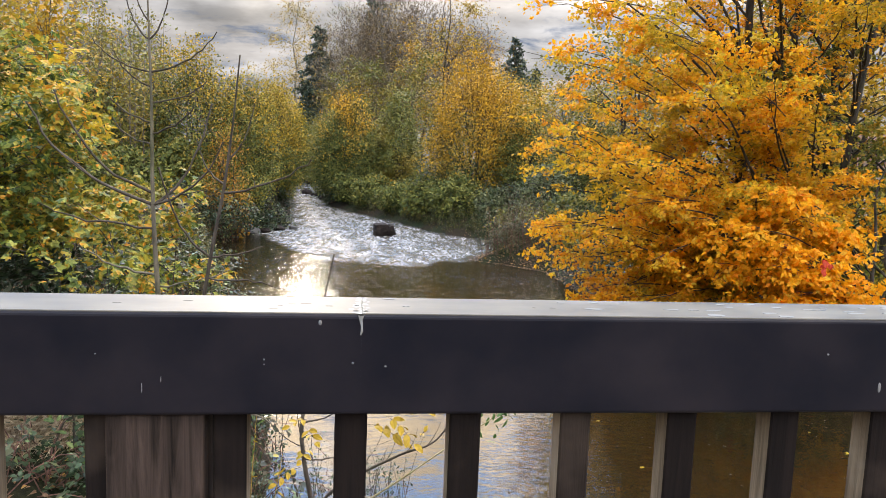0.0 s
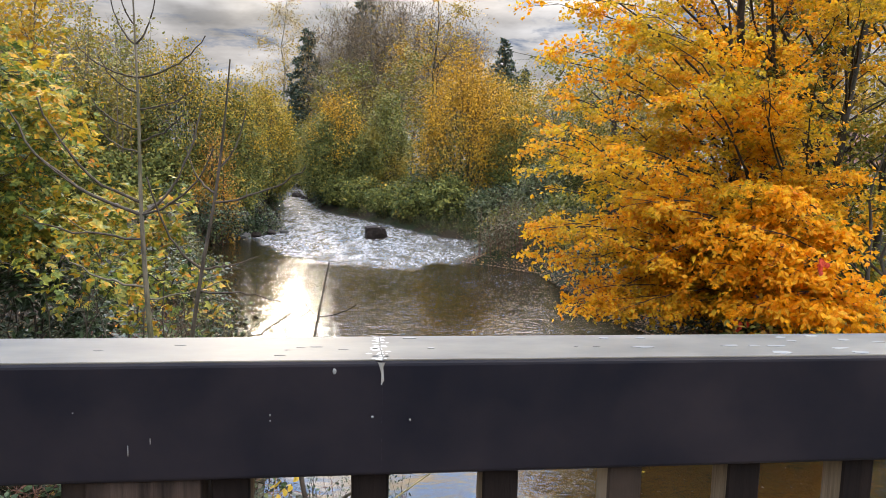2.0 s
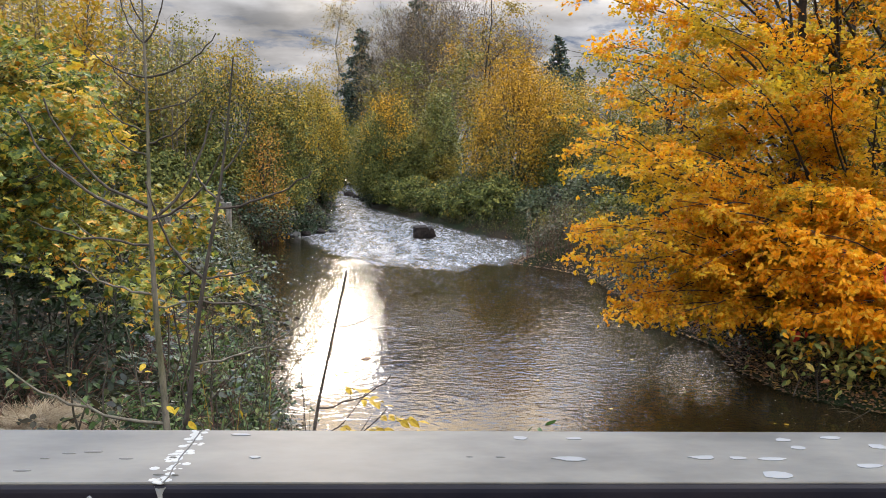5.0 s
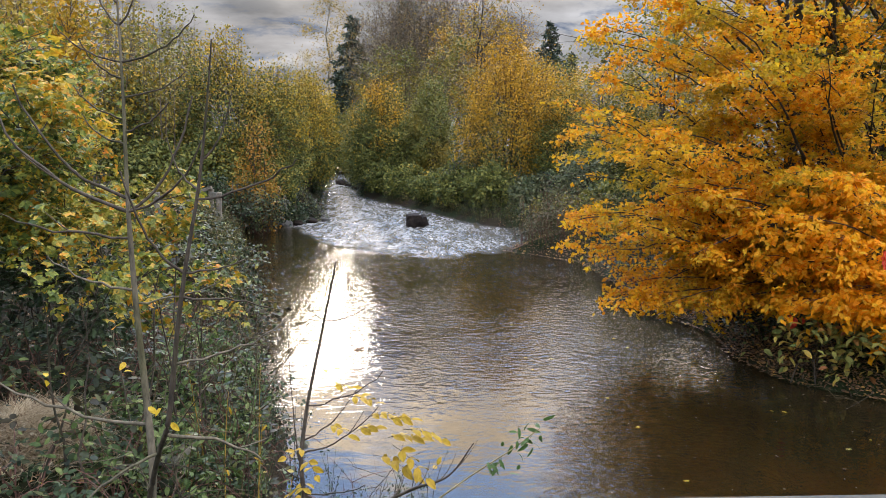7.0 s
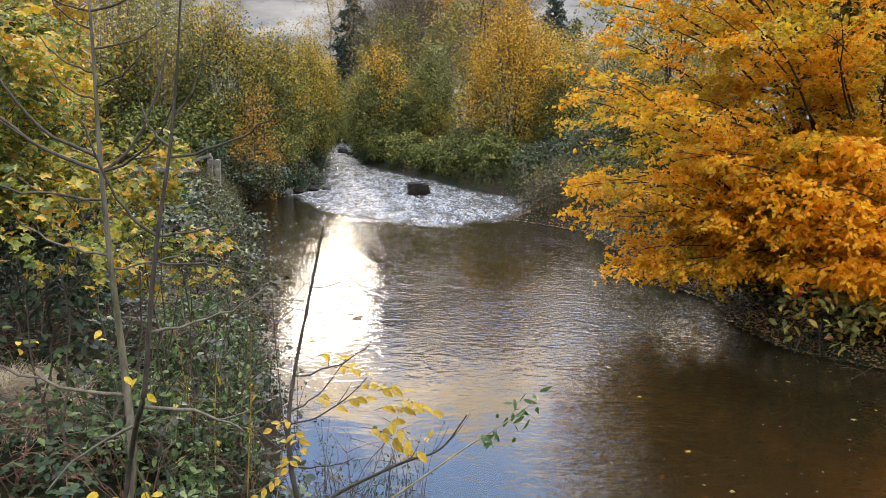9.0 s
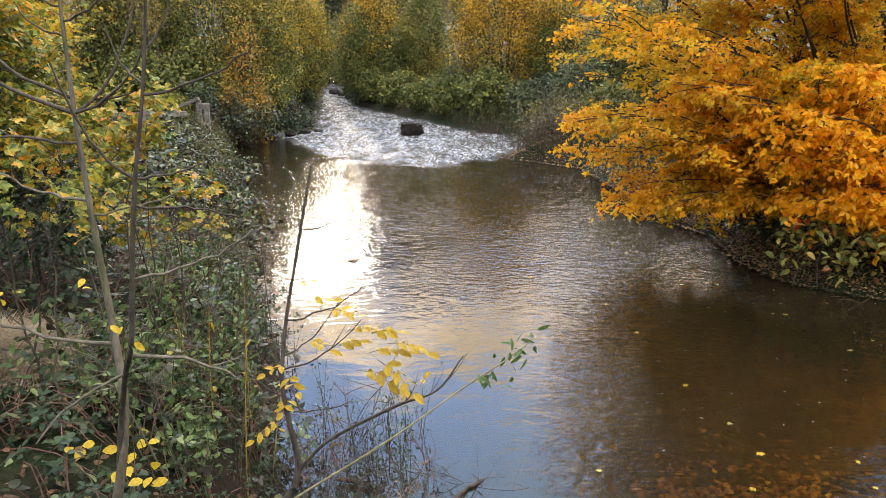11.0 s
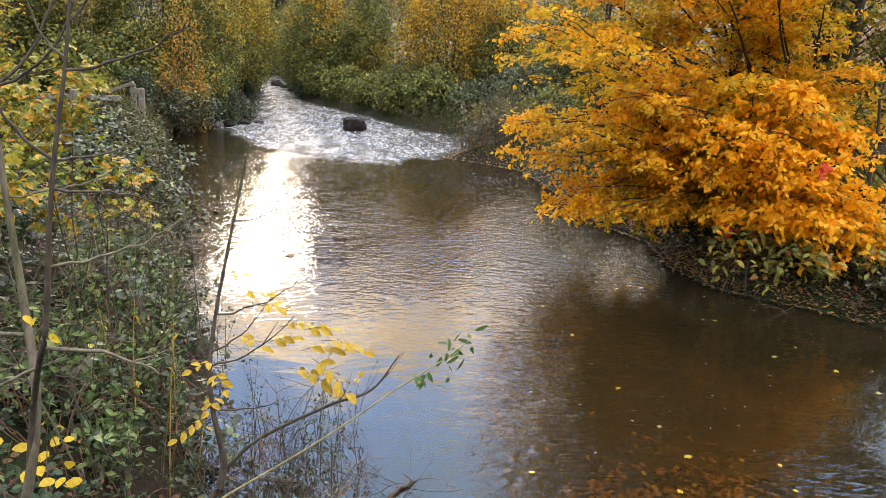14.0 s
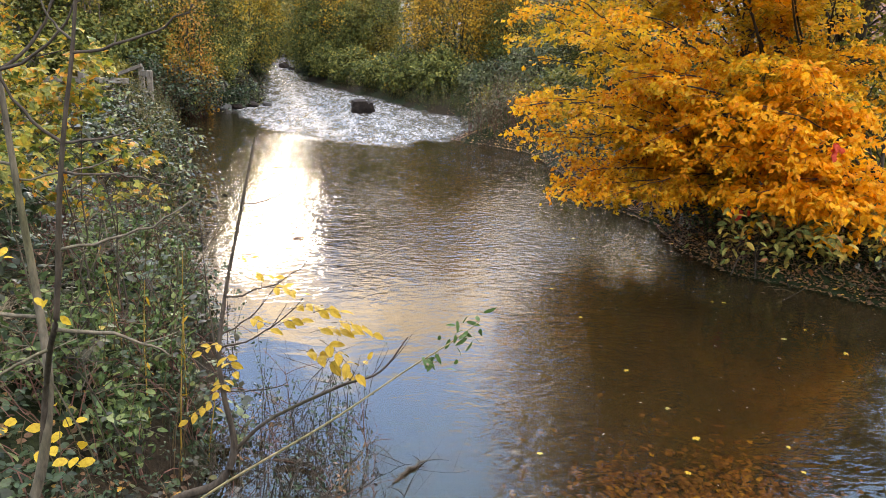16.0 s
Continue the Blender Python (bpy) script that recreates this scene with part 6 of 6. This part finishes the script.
# yellow autumn leaves on short shoots at the sapling's foot
rs = np.random.default_rng(88)
for c in ((-1.34, 3.7, 1.02), (-1.17, 3.5, 0.96), (-1.40, 3.62, 0.96), (-1.56, 3.8, 1.0)):
    ob = thing("yellow_seedling", on_ground(c[0], c[1] + 0.05), "seedling with a few large yellow autumn leaves", "seedling", "yellow seedlings on the bank")
    a, e = np.array(on_ground(c[0], c[1] + 0.05, -0.03)), np.array(c) + [0, 0, 0.05]
    g = Geo()
    tube(g, bezier(a, (a + e) / 2 + rs.normal(size=3) * 0.05, e, 7), 0.005, 0.0025, 5)
    g.part("stem", STEM_DRY, ob, smooth=True)
    for k in range(4):
        g = Geo()
        p = e + rs.normal(size=(1, 3)) * [0.07, 0.05, 0.05]
        leaves(g, p, spread(rs, 1) * [1, 1, 0.4] + [0, -0.2, -0.25], spread(rs, 1) * 0.5 + [0, -0.5, 0.9], rs.uniform(0.06, 0.10), 0.055, 0.12)
        g.part("leaf", MAPLE, ob, smooth=True)
for x, y, h in ((-0.98, 4.6, 1.25), (-1.25, 4.9, 1.15), (-1.12, 5.4, 1.35), (-0.9, 5.0, 0.9), (-1.5, 5.3, 1.1)):
    base = np.array(on_ground(x, y, -0.05))
    ob = thing("ochre_stalk", on_ground(x, y), "upright ochre-yellow dying weed stalk", "weed", "ochre stalks")
    e = base + [rs.normal() * 0.08, rs.normal() * 0.08, h]
    g = Geo()
    tube(g, bezier(base, (base + e) / 2 + rs.normal(size=3) * 0.04, e, 7), 0.007, 0.002, 5)
    g.part("stem", STEM_OCHRE, ob, smooth=True)
    for k in range(10):
        g = Geo()
        t = rs.uniform(0.3, 1.0)
        leaves(g, (base + (e - base) * t)[None] + rs.normal(size=(1, 3)) * 0.012, spread(rs, 1) + [0, 0, -0.2], spread(rs, 1) + [0, -0.4, 0.6], rs.uniform(0.05, 0.09), 0.018)
        g.part("leaf", ASH if k % 2 else GRASS, ob)

# a few yellow leaves still on low shoots of the sapling
p = np.array([(-1.62, 3.3, 2.12), (-1.70, 3.3, 2.10), (-1.30, 3.3, 2.18), (-1.22, 3.2, 2.16), (-1.12, 3.1, 2.02), (-1.02, 3.0, 2.05), (-0.98, 3.0, 1.98), (-1.75, 3.4, 2.05)])
for k in range(8):
    geo = Geo()
    leaves(geo, p[k:k + 1], spread(rng, 1) + [0, 0, -0.5], spread(rng, 1) + [0, -1.0, 0.6], 0.058, 0.030)
    geo.part("leaf", MAPLE, ash, "last yellow leaf")


def pinnate(parent, rng, a, way, pairs, size, sag=0.35):
    """A compound leaf: a thin stalk with leaflets in pairs."""
    way = unit(np.array(way, float))
    ln = size * (pairs + 1) * 0.62
    e = a + way * ln + [0, 0, -sag * ln]
    m = a + way * ln * 0.5 + [0, 0, 0.04 * ln]
    line = bezier(a, m, e, 6)
    wood = Geo()
    tube(wood, line, 0.0018, 0.001, 4)
    stalk = wood.part("stalk", BARK_TWIG, parent)
    s = unit(np.cross(way, [0, 0, 1.0]))
    for k in range(pairs + 1):
        t = 0.25 + 0.75 * k / pairs
        q = (1 - t) ** 2 * a + 2 * t * (1 - t) * m + t * t * e
        for sg in ((-1, 1) if k < pairs else (0,)):
            w = way * (0.55 if sg else 1.0) + s * sg + rng.normal(size=3) * 0.15 + [0, 0, -0.35]
            geo = Geo()
            leaves(geo, np.array([q]), np.array([w]), np.array([[0, -0.35, 1.0]]) + rng.normal(size=(1, 3)) * 0.3, size * rng.uniform(0.8, 1.15), size * 0.54)
            geo.part("leaflet", ASH, stalk)


elder = thing("ash_shoot", (-0.95, 3.35, 0.62), "slender bare shoot over the water with yellow ash leaves", "sapling")
line = spline([(-0.98, 3.35, 0.55), (-0.71, 3.4, 0.80), (-0.47, 3.4, 0.91), (-0.385, 3.42, 1.10), (-0.43, 3.45, 1.38), (-0.455, 3.5, 1.58), (-0.435, 3.6, 1.85), (-0.375, 3.7, 2.20), (-0.30, 3.83, 2.62)], 8)
g = Geo()
tube(g, line, np.interp(np.linspace(0, 1, len(line)), [0, 0.35, 0.45, 1], [0.026, 0.020, 0.0145, 0.006]), 0, 8)
g.part("stem", BARK_TWIG, elder, smooth=True)
arm = spline([(-0.385, 3.42, 1.08), (-0.20, 3.36, 1.29), (0.14, 3.32, 1.49), (0.34, 3.3, 1.58), (0.47, 3.3, 1.76)], 7)
g = Geo()
tube(g, arm, 0.011, 0.0035, 7)
for t in (12, 15, 19, 23):
    q = arm[t]
    tube(g, bezier(q, q + [0.05, 0, 0.04], q + [0.07 + 0.02 * (t % 3), 0.03, 0.14], 5), 0.003, 0.0012, 4)
g.part("branch", BARK_TWIG, elder, smooth=True)
for k, (z, reach, rise, depth, r) in enumerate(((2.30, 0.23, 0.09, -0.1, 0.0045), (2.30, -0.10, 0.10, 0.05, 0.003), (1.84, 0.42, 0.24, -0.15, 0.006), (1.60, 0.42, 0.30, -0.1, 0.006), (1.66, 0.30, 0.28, 0.1, 0.005),
                                                (1.48, -0.22, 0.12, 0.1, 0.004), (2.1, 0.05, 0.16, -0.1, 0.003), (1.42, 0.34, 0.14, -0.2, 0.005), (1.50, -0.09, 0.78, 0.12, 0.005))):
    shoot("branch", elder, stem_at(line, z), reach, rise, depth, r, BARK_TWIG, 0.6, 1, 670 + k)
rs = np.random.default_rng(8)
for a, w, n, s in (((-0.06, 3.38, 1.66), (0.9, -0.1, -0.1), 3, 0.075), ((0.0, 3.4, 1.74), (0.8, 0.2, 0.2), 3, 0.07), ((-0.1, 3.4, 1.86), (0.9, 0.1, 0.25), 3, 0.06), ((-0.2, 3.45, 1.95), (0.8, -0.2, 0.2), 3, 0.055),
                   ((0.02, 3.36, 1.86), (0.9, 0.2, 0.3), 2, 0.06), ((-0.3, 3.45, 1.80), (0.9, -0.4, 0.0), 2, 0.055), ((-0.42, 3.45, 1.66), (-0.7, -0.4, 0.1), 2, 0.05), ((-0.42, 3.45, 1.60), (0.5, -0.8, 0.0), 2, 0.055),
                   ((-0.45, 3.4, 1.38), (-0.8, -0.3, -0.2), 3, 0.05), ((-0.42, 3.5, 1.45), (-0.2, -0.9, 0.1), 2, 0.05), ((-0.36, 3.6, 2.05), (0.7, 0.1, 0.3), 1, 0.045), ((0.26, 3.32, 1.60), (0.4, 0, 0.9), 1, 0.04),
                   ((0.05, 3.36, 1.72), (0.7, -0.3, -0.3), 3, 0.07), ((0.1, 3.38, 1.80), (0.8, 0.1, 0.0), 3, 0.07), ((-0.15, 3.4, 1.78), (0.6, 0.5, 0.2), 2, 0.06), ((-0.3, 3.55, 1.98), (0.7, 0.3, 0.1), 2, 0.055)):
    pinnate(elder, rs, np.array(a), w, n, s * 1.18)

wil = thing("willow_shoot", (-0.75, 3.15, 0.70), "thin willow shoot with fresh green leaves over the water", "shoot")
line = spline([(-0.75, 3.15, 0.70), (-0.518, 3.2, 0.95), (0.082, 3.3, 1.30), (0.467, 3.45, 1.509), (0.695, 3.5, 1.642), (0.857, 3.55, 1.746)], 8)
g = Geo()
tube(g, line, 0.0075, 0.002, 6)
g.part("stem", STEM_TAN, wil, smooth=True)
for at, n, spreadx in ((0.70, 7, 0.03), (0.76, 5, 0.03), (0.87, 9, 0.04), (0.93, 8, 0.05), (0.985, 7, 0.05)):
    node_at = line[min(int(at * (len(line) - 1)), len(line) - 1)]
    for k in range(n):
        geo = Geo()
        p = (node_at + rs.normal(size=3) * [spreadx, 0.03, 0.03] + [0, 0, -0.01])[None]
        leaves(geo, p, spread(rs, 1) * 0.75 + [0.05, 0, -0.55], spread(rs, 1) + [0, -0.7, 0.6], rs.uniform(0.045, 0.085), 0.022)
        geo.part("leaf", WILLOW_TWIG, wil)

# fine dead twigs hanging over the shallow edge
rs = np.random.default_rng(61)
for k in range(46):
    a = np.array([rs.uniform(-0.95, 0.3), rs.uniform(2.7, 4.6), rs.uniform(0.05, 0.5)])
    ob = thing("dead_twig", a, "thin dead brown twig leaning over the water", "twig", "dead twigs at the water's edge")
    e = a + [rs.uniform(-0.2, 0.4), rs.normal() * 0.2, rs.uniform(0.2, 0.6)]
    g = Geo()
    ln = bezier(a, (a + e) / 2 + rs.normal(size=3) * 0.12, e, 9)[:, :]
    ln[1:-1] += rs.normal(size=(7, 3)) * 0.008
    tube(g, ln, 0.0042, 0.0014, 5)
    for _ in range(4):
        q = ln[rs.integers(2, 6)]
        tube(g, bezier(q, q + rs.normal(size=3) * 0.04, q + rs.normal(size=3) * 0.1 + [0.05, 0, 0.06], 4), 0.002, 0.001, 4)
    g.part("twig", BARK_TWIG if k % 4 else STEM_DRY, ob)
    for _ in range(9):
        g = Geo()
        p = ln[rs.integers(2, 7, 1)] + rs.normal(size=(1, 3)) * 0.02
        leaves(g, p, spread(rs, 1) + [0, 0, -0.6], spread(rs, 1), rs.uniform(0.02, 0.05, 1), 0.016)
        g.part("withered_leaf", LITTER if k % 4 == 0 else BARK_TWIG, ob)

rs = np.random.default_rng(62)
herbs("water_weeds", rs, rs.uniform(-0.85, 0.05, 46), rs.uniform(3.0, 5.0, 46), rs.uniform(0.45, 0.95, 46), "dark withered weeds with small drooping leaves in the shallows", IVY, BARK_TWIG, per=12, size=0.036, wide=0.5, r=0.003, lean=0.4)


# ------------------------------------------------------------------ stones, fence and far-bank details
def stone(x, y, z, size, seed, mat, label, name="stone", group="stones in the stream", squash=(1, 1, 0.7), cut=0.0):
    rs = random.Random(seed)
    bm = bmesh.new()
    bmesh.ops.create_icosphere(bm, subdivisions=3, radius=1.0)
    off = Vector((rs.uniform(0, 50), rs.uniform(0, 50), rs.uniform(0, 50)))
    planes = [Vector((rs.gauss(0, 1), rs.gauss(0, 1), rs.gauss(0.3, 0.8))).normalized() for _ in range(7)]
    for v in bm.verts:
        d = v.co.normalized()
        k = 1.0 + 0.25 * noise.noise(d * 1.3 + off) + 0.08 * noise.noise(d * 4 + off)
        for pl in planes:
            k = min(k, 0.80 / max(d.dot(pl), 0.05)) if d.dot(pl) > 0.75 else k
        v.co = Vector(d * k)
        v.co = Vector((v.co.x * squash[0], v.co.y * squash[1], v.co.z * squash[2])) * size
    ob = part(name, bm, mat, None, smooth=False)
    ob.location = (x, y, z)
    ob.rotation_euler = (0, 0, rs.uniform(0, 6))
    return tagged(ob, label, "stone", group)


def block_rock():
    """The dark flat-topped boulder, split at one end, that parts the rapids."""
    bm = bmesh.new()
    bmesh.ops.create_cube(bm, size=1.0)
    bmesh.ops.subdivide_edges(bm, edges=bm.edges, cuts=11, use_grid_fill=True)
    for v in bm.verts:
        v.co = v.co.lerp(v.co.normalized() * 0.62, 0.16)
        n = noise.noise(v.co * 1.7 + Vector((3, 1, 7))) * 0.16 + noise.noise(v.co * 5) * 0.07 + noise.noise(v.co * 13) * 0.03
        v.co = v.co * (1 + n)
        v.co.x *= 1.0 - 0.16 * v.co.z
        if v.co.z > 0:
            v.co.z -= 0.22 * max(0.0, v.co.x - 0.05) + (0.16 if 0.16 < v.co.x < 0.24 else 0.0)
    bmesh.ops.transform(bm, matrix=Matrix.Diagonal((0.84, 0.62, 0.58, 1)), verts=bm.verts)
    ob = part("boulder", bm, STONE_DARK, None)
    ob.location, ob.rotation_euler = (-0.03, 29.5, 0.22), (0.05, -0.04, 0.2)
    tagged(ob, "dark wet flat-topped boulder standing in the rapids", "rock")


block_rock()
for k, (x, y, s) in enumerate(((-5.3, 29.3, 0.30), (-4.9, 29.9, 0.22), (-4.4, 30.6, 0.26), (-3.9, 31.0, 0.18), (-5.9, 29.6, 0.25), (-6.1, 57.2, 0.42), (-5.3, 55.0, 0.30), (-4.6, 52.0, 0.25), (-0.9, 41.6, 0.35),
                               (0.1, 40.6, 0.40), (0.9, 38.6, 0.3), (1.6, 36.2, 0.36), (2.3, 34.0, 0.3), (-2.1, 43.4, 0.34), (3.2, 31.2, 0.3), (4.0, 29.6, 0.26), (2.9, 32.2, 0.2), (-5.4, 33.0, 0.2))):
    stone(x, y, float(water_z(x, y)) + s * 0.15, s, 50 + k, STONE_GREY if k in (0, 3) else STONE_DARK, "grey river stone at the edge of the rapids" if k in (0, 3) else "dark wet stone breaking the rapids")
rs = random.Random(4)
for k in range(30):
    y = rs.uniform(12, 40)
    left = k % 2 == 0
    x = float(bank_left(y)) - rs.uniform(-0.1, 0.15) if left else float(bank_right(y)) + rs.uniform(-0.1, 0.2)
    s = rs.uniform(0.05, 0.12)
    stone(x, y, float(water_z(x, y)) + s * 0.2, s, 150 + k, STONE_DARK, "small stone on the shoreline", group="shore stones")


def fence():
    ob = thing("wooden_fence", (-6.8, 22.0, 0.7), "weathered grey timber railing beside the stream", "fence")

    def beam(name, a, b, w, h, label=""):
        a, b = Vector(a), Vector(b)
        d = b - a
        bm = box((0, -w / 2, -h / 2), (d.length, w / 2, h / 2), 0.008, 1)
        rot = d.to_track_quat("X", "Z").to_matrix().to_4x4()
        bmesh.ops.transform(bm, matrix=Matrix.Translation(a) @ rot, verts=bm.verts)
        part(name, bm, WOOD_GREY, ob, label)
    for x, y in ((-5.92, 22.0), (-7.62, 21.6), (-6.55, 23.4), (-9.3, 21.3)):
        gz = float(ground_z(x, y))
        part("post", box((x - 0.07, y - 0.07, gz - 0.3), (x + 0.07, y + 0.07, 1.80), 0.01, 1), WOOD_GREY, ob)
    beam("rail", (-9.5, 21.2, 1.52), (-6.45, 21.85, 1.50), 0.06, 0.15)
    beam("rail", (-6.6, 23.5, 1.62), (-5.85, 21.88, 1.70), 0.06, 0.17)
    beam("rail", (-9.5, 21.15, 0.95), (-6.3, 21.80, 0.93), 0.06, 0.15)
    beam("rail", (-7.3, 23.6, 1.55), (-6.5, 23.3, 1.86), 0.10, 0.10, "pale peeled pole")
    beam("rail", (-6.6, 23.4, 1.1), (-5.9, 21.9, 1.12), 0.05, 0.13)


fence()
for k, (x, y, r, h) in enumerate(((-5.7, 26.5, 1.0, 1.3), (-6.6, 26.2, 1.1, 1.3), (-5.9, 28.4, 0.9, 0.8), (-6.6, 28.9, 1.0, 1.0), (-5.2, 30.3, 0.7, 0.7), (-7.3, 27.4, 1.0, 0.8), (-4.9, 32.2, 0.7, 0.6), (-1.4, 44.2, 1.1, 0.9), (0.4, 41.4, 1.0, 0.8), (2.2, 37.0, 1.0, 0.8),
                                  (3.6, 32.6, 0.9, 0.9), (5.2, 31.0, 1.1, 1.2), (6.2, 29.8, 1.2, 1.4), (-3.2, 46.0, 1.0, 0.8), (-6.3, 42.0, 0.9, 0.8), (-7.6, 52.0, 1.2, 1.0), (6.9, 26.6, 1.1, 1.1))):
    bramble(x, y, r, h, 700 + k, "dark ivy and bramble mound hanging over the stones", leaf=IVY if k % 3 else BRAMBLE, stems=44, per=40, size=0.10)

yy_ = rng.uniform(21.8, 28, 260)
herbs("reeds", rng, bank_right(yy_) + rng.uniform(0.1, 1.6, 260), yy_, rng.uniform(0.7, 1.6, 260), "brownish dry reeds and willowherb on the bank", REED, STEM_RED, per=20, size=0.13, wide=0.28, lean=0.3, r=0.009, category="reeds", shape="far")
for k, (x, y, r, h) in enumerate(((4.9, 23.6, 0.7, 0.6), (5.4, 24.8, 0.8, 0.9), (5.3, 26.2, 0.8, 0.9), (5.2, 28.4, 0.8, 0.9), (6.2, 23.4, 0.9, 1.0), (5.9, 21.6, 0.7, 0.7))):
    bramble(x, y, r, h, 760 + k, "grey-green willow scrub among the reeds", leaf=OLIVE if k % 2 else WEED, stems=30, per=30, size=0.12)
yy_ = rng.uniform(28, 42, 300)
herbs("bank_weeds", rng, bank_right(yy_) + rng.uniform(0.0, 1.2, 300), yy_, rng.uniform(0.4, 0.9, 300), "green bank weeds under the bushes", WEED, STEM_DRY, per=22, size=0.09, shape="far")

# dogwood under the orange tree
for k, (x, y, top, r) in enumerate(((5.85, 9.7, 1.0, 0.6), (6.6, 9.4, 1.15, 0.7), (7.5, 9.1, 1.2, 0.7), (8.4, 8.6, 1.2, 0.8))):
    shrub(x, y, top, r, "low dogwood with green, yellow and some red leaves", DOGWOOD, 800 + k, size=0.135, twigs=62, per=7, kind="fine", low=0.08)
for k, (x, y) in enumerate(((7.2, 10.4), (8.0, 9.9), (6.0, 11.4), (8.8, 9.2), (7.4, 8.7), (9.3, 8.0), (5.9, 12.6), (5.6, 14.2), (5.6, 16.0), (5.5, 18.0), (5.5, 19.8))):
    bramble(x, y, 0.8, 0.5, 820 + k, "dark tangle of bramble under the overhanging tree", leaf=BRAMBLE, stems=26, per=26, size=0.075)
rs = np.random.default_rng(14)
for k in range(44):
    a = np.array(on_ground(rs.uniform(5.6, 8.6), rs.uniform(9.0, 10.6)))
    a[1] = max(a[1], 9.0)
    e = a + [rs.uniform(-1.1, 0.4), rs.uniform(-0.9, -0.1), rs.uniform(-0.1, 0.4)]
    e[2] = max(e[2], 0.02)
    ob = thing("root_branch", a, "bare pale branch trailing over the bank to the water", "branch", "trailing branches")
    g = Geo()
    tube(g, bezier(a, (a + e) / 2 + [rs.normal() * 0.2, rs.normal() * 0.2, rs.uniform(0.05, 0.5)], e, 10), rs.uniform(0.004, 0.011), 0.002, 6)
    g.part("stem", BARK_TWIG if k % 2 else STEM_DRY, ob)
rs = np.random.default_rng(18)
for c, label in (((5.38, 9.60, 0.93), "cluster of bright red dogwood leaves"), ((6.03, 8.61, 2.04), "cluster of red leaves among orange foliage")):
    ob = thing("red_leaf_spray", c, label, "leaves")
    p = np.array(c) + rs.normal(size=(9, 3)) * [0.05, 0.03, 0.06]
    for k in range(9):
        g = Geo()
        leaves(g, p[k:k + 1], rs.normal(size=(1, 3)) * 0.4 + [0.1, -0.2, -1.0], rs.normal(size=(1, 3)) * 0.35 + [0.1, -1.0, 0.3], rs.uniform(0.08, 0.12, 1), 0.062)
        g.part("leaf", RED, ob)

# leaves afloat on the pool
fl = [(-0.776, 11.3, 0.16)]
rs = random.Random(12)
while len(fl) < 46:
    y = rs.uniform(3.6, 14)
    x = rs.uniform(1.6, 6.5)
    if x < float(bank_right(y)) - 0.2:
        fl.append((x, y, rs.uniform(0.03, 0.06)))
for k, (x, y, s) in enumerate(fl):
    g = Geo()
    lobed(g, np.zeros((1, 3)), np.array([[1.0, 0, 0.05]]), np.array([[0, 0, 1.0]]), s)
    ob = g.part("floating_leaf", LITTER if k % 4 == 0 else (MAPLE if k % 3 else DOGWOOD))
    ob.location, ob.rotation_euler = (x, y, 0.012), (rs.uniform(-0.15, 0.15), rs.uniform(-0.15, 0.15), rs.uniform(0, 6.28))
    tagged(ob, "brown dead leaf afloat on the pool" if k % 4 == 0 else "yellow autumn leaf afloat on the dark water", "leaf", "floating leaves")

# pale flecks laid on the pool as its glints, with leaf scraps among them
geo = Geo()
rs = np.random.default_rng(33)
n = 420
y = rs.uniform(3.2, 19, n)
x = bank_left(y) + (bank_right(y) - bank_left(y)) * rs.uniform(0.15, 0.98, n) ** 0.6
p = np.stack([x, y, np.full(n, 0.010)], -1)
leaves(geo, p, spread(rs, n) * [1, 1, 0.1], spread(rs, n) * 0.15 + [0, 0, 1.0], rs.uniform(0.012, 0.035, n), 0.012)
tagged(geo.part("glint_flecks", STRAW), "tiny pale flecks put on the pool for glints, and leaf scraps", "debris", kind="stuff")
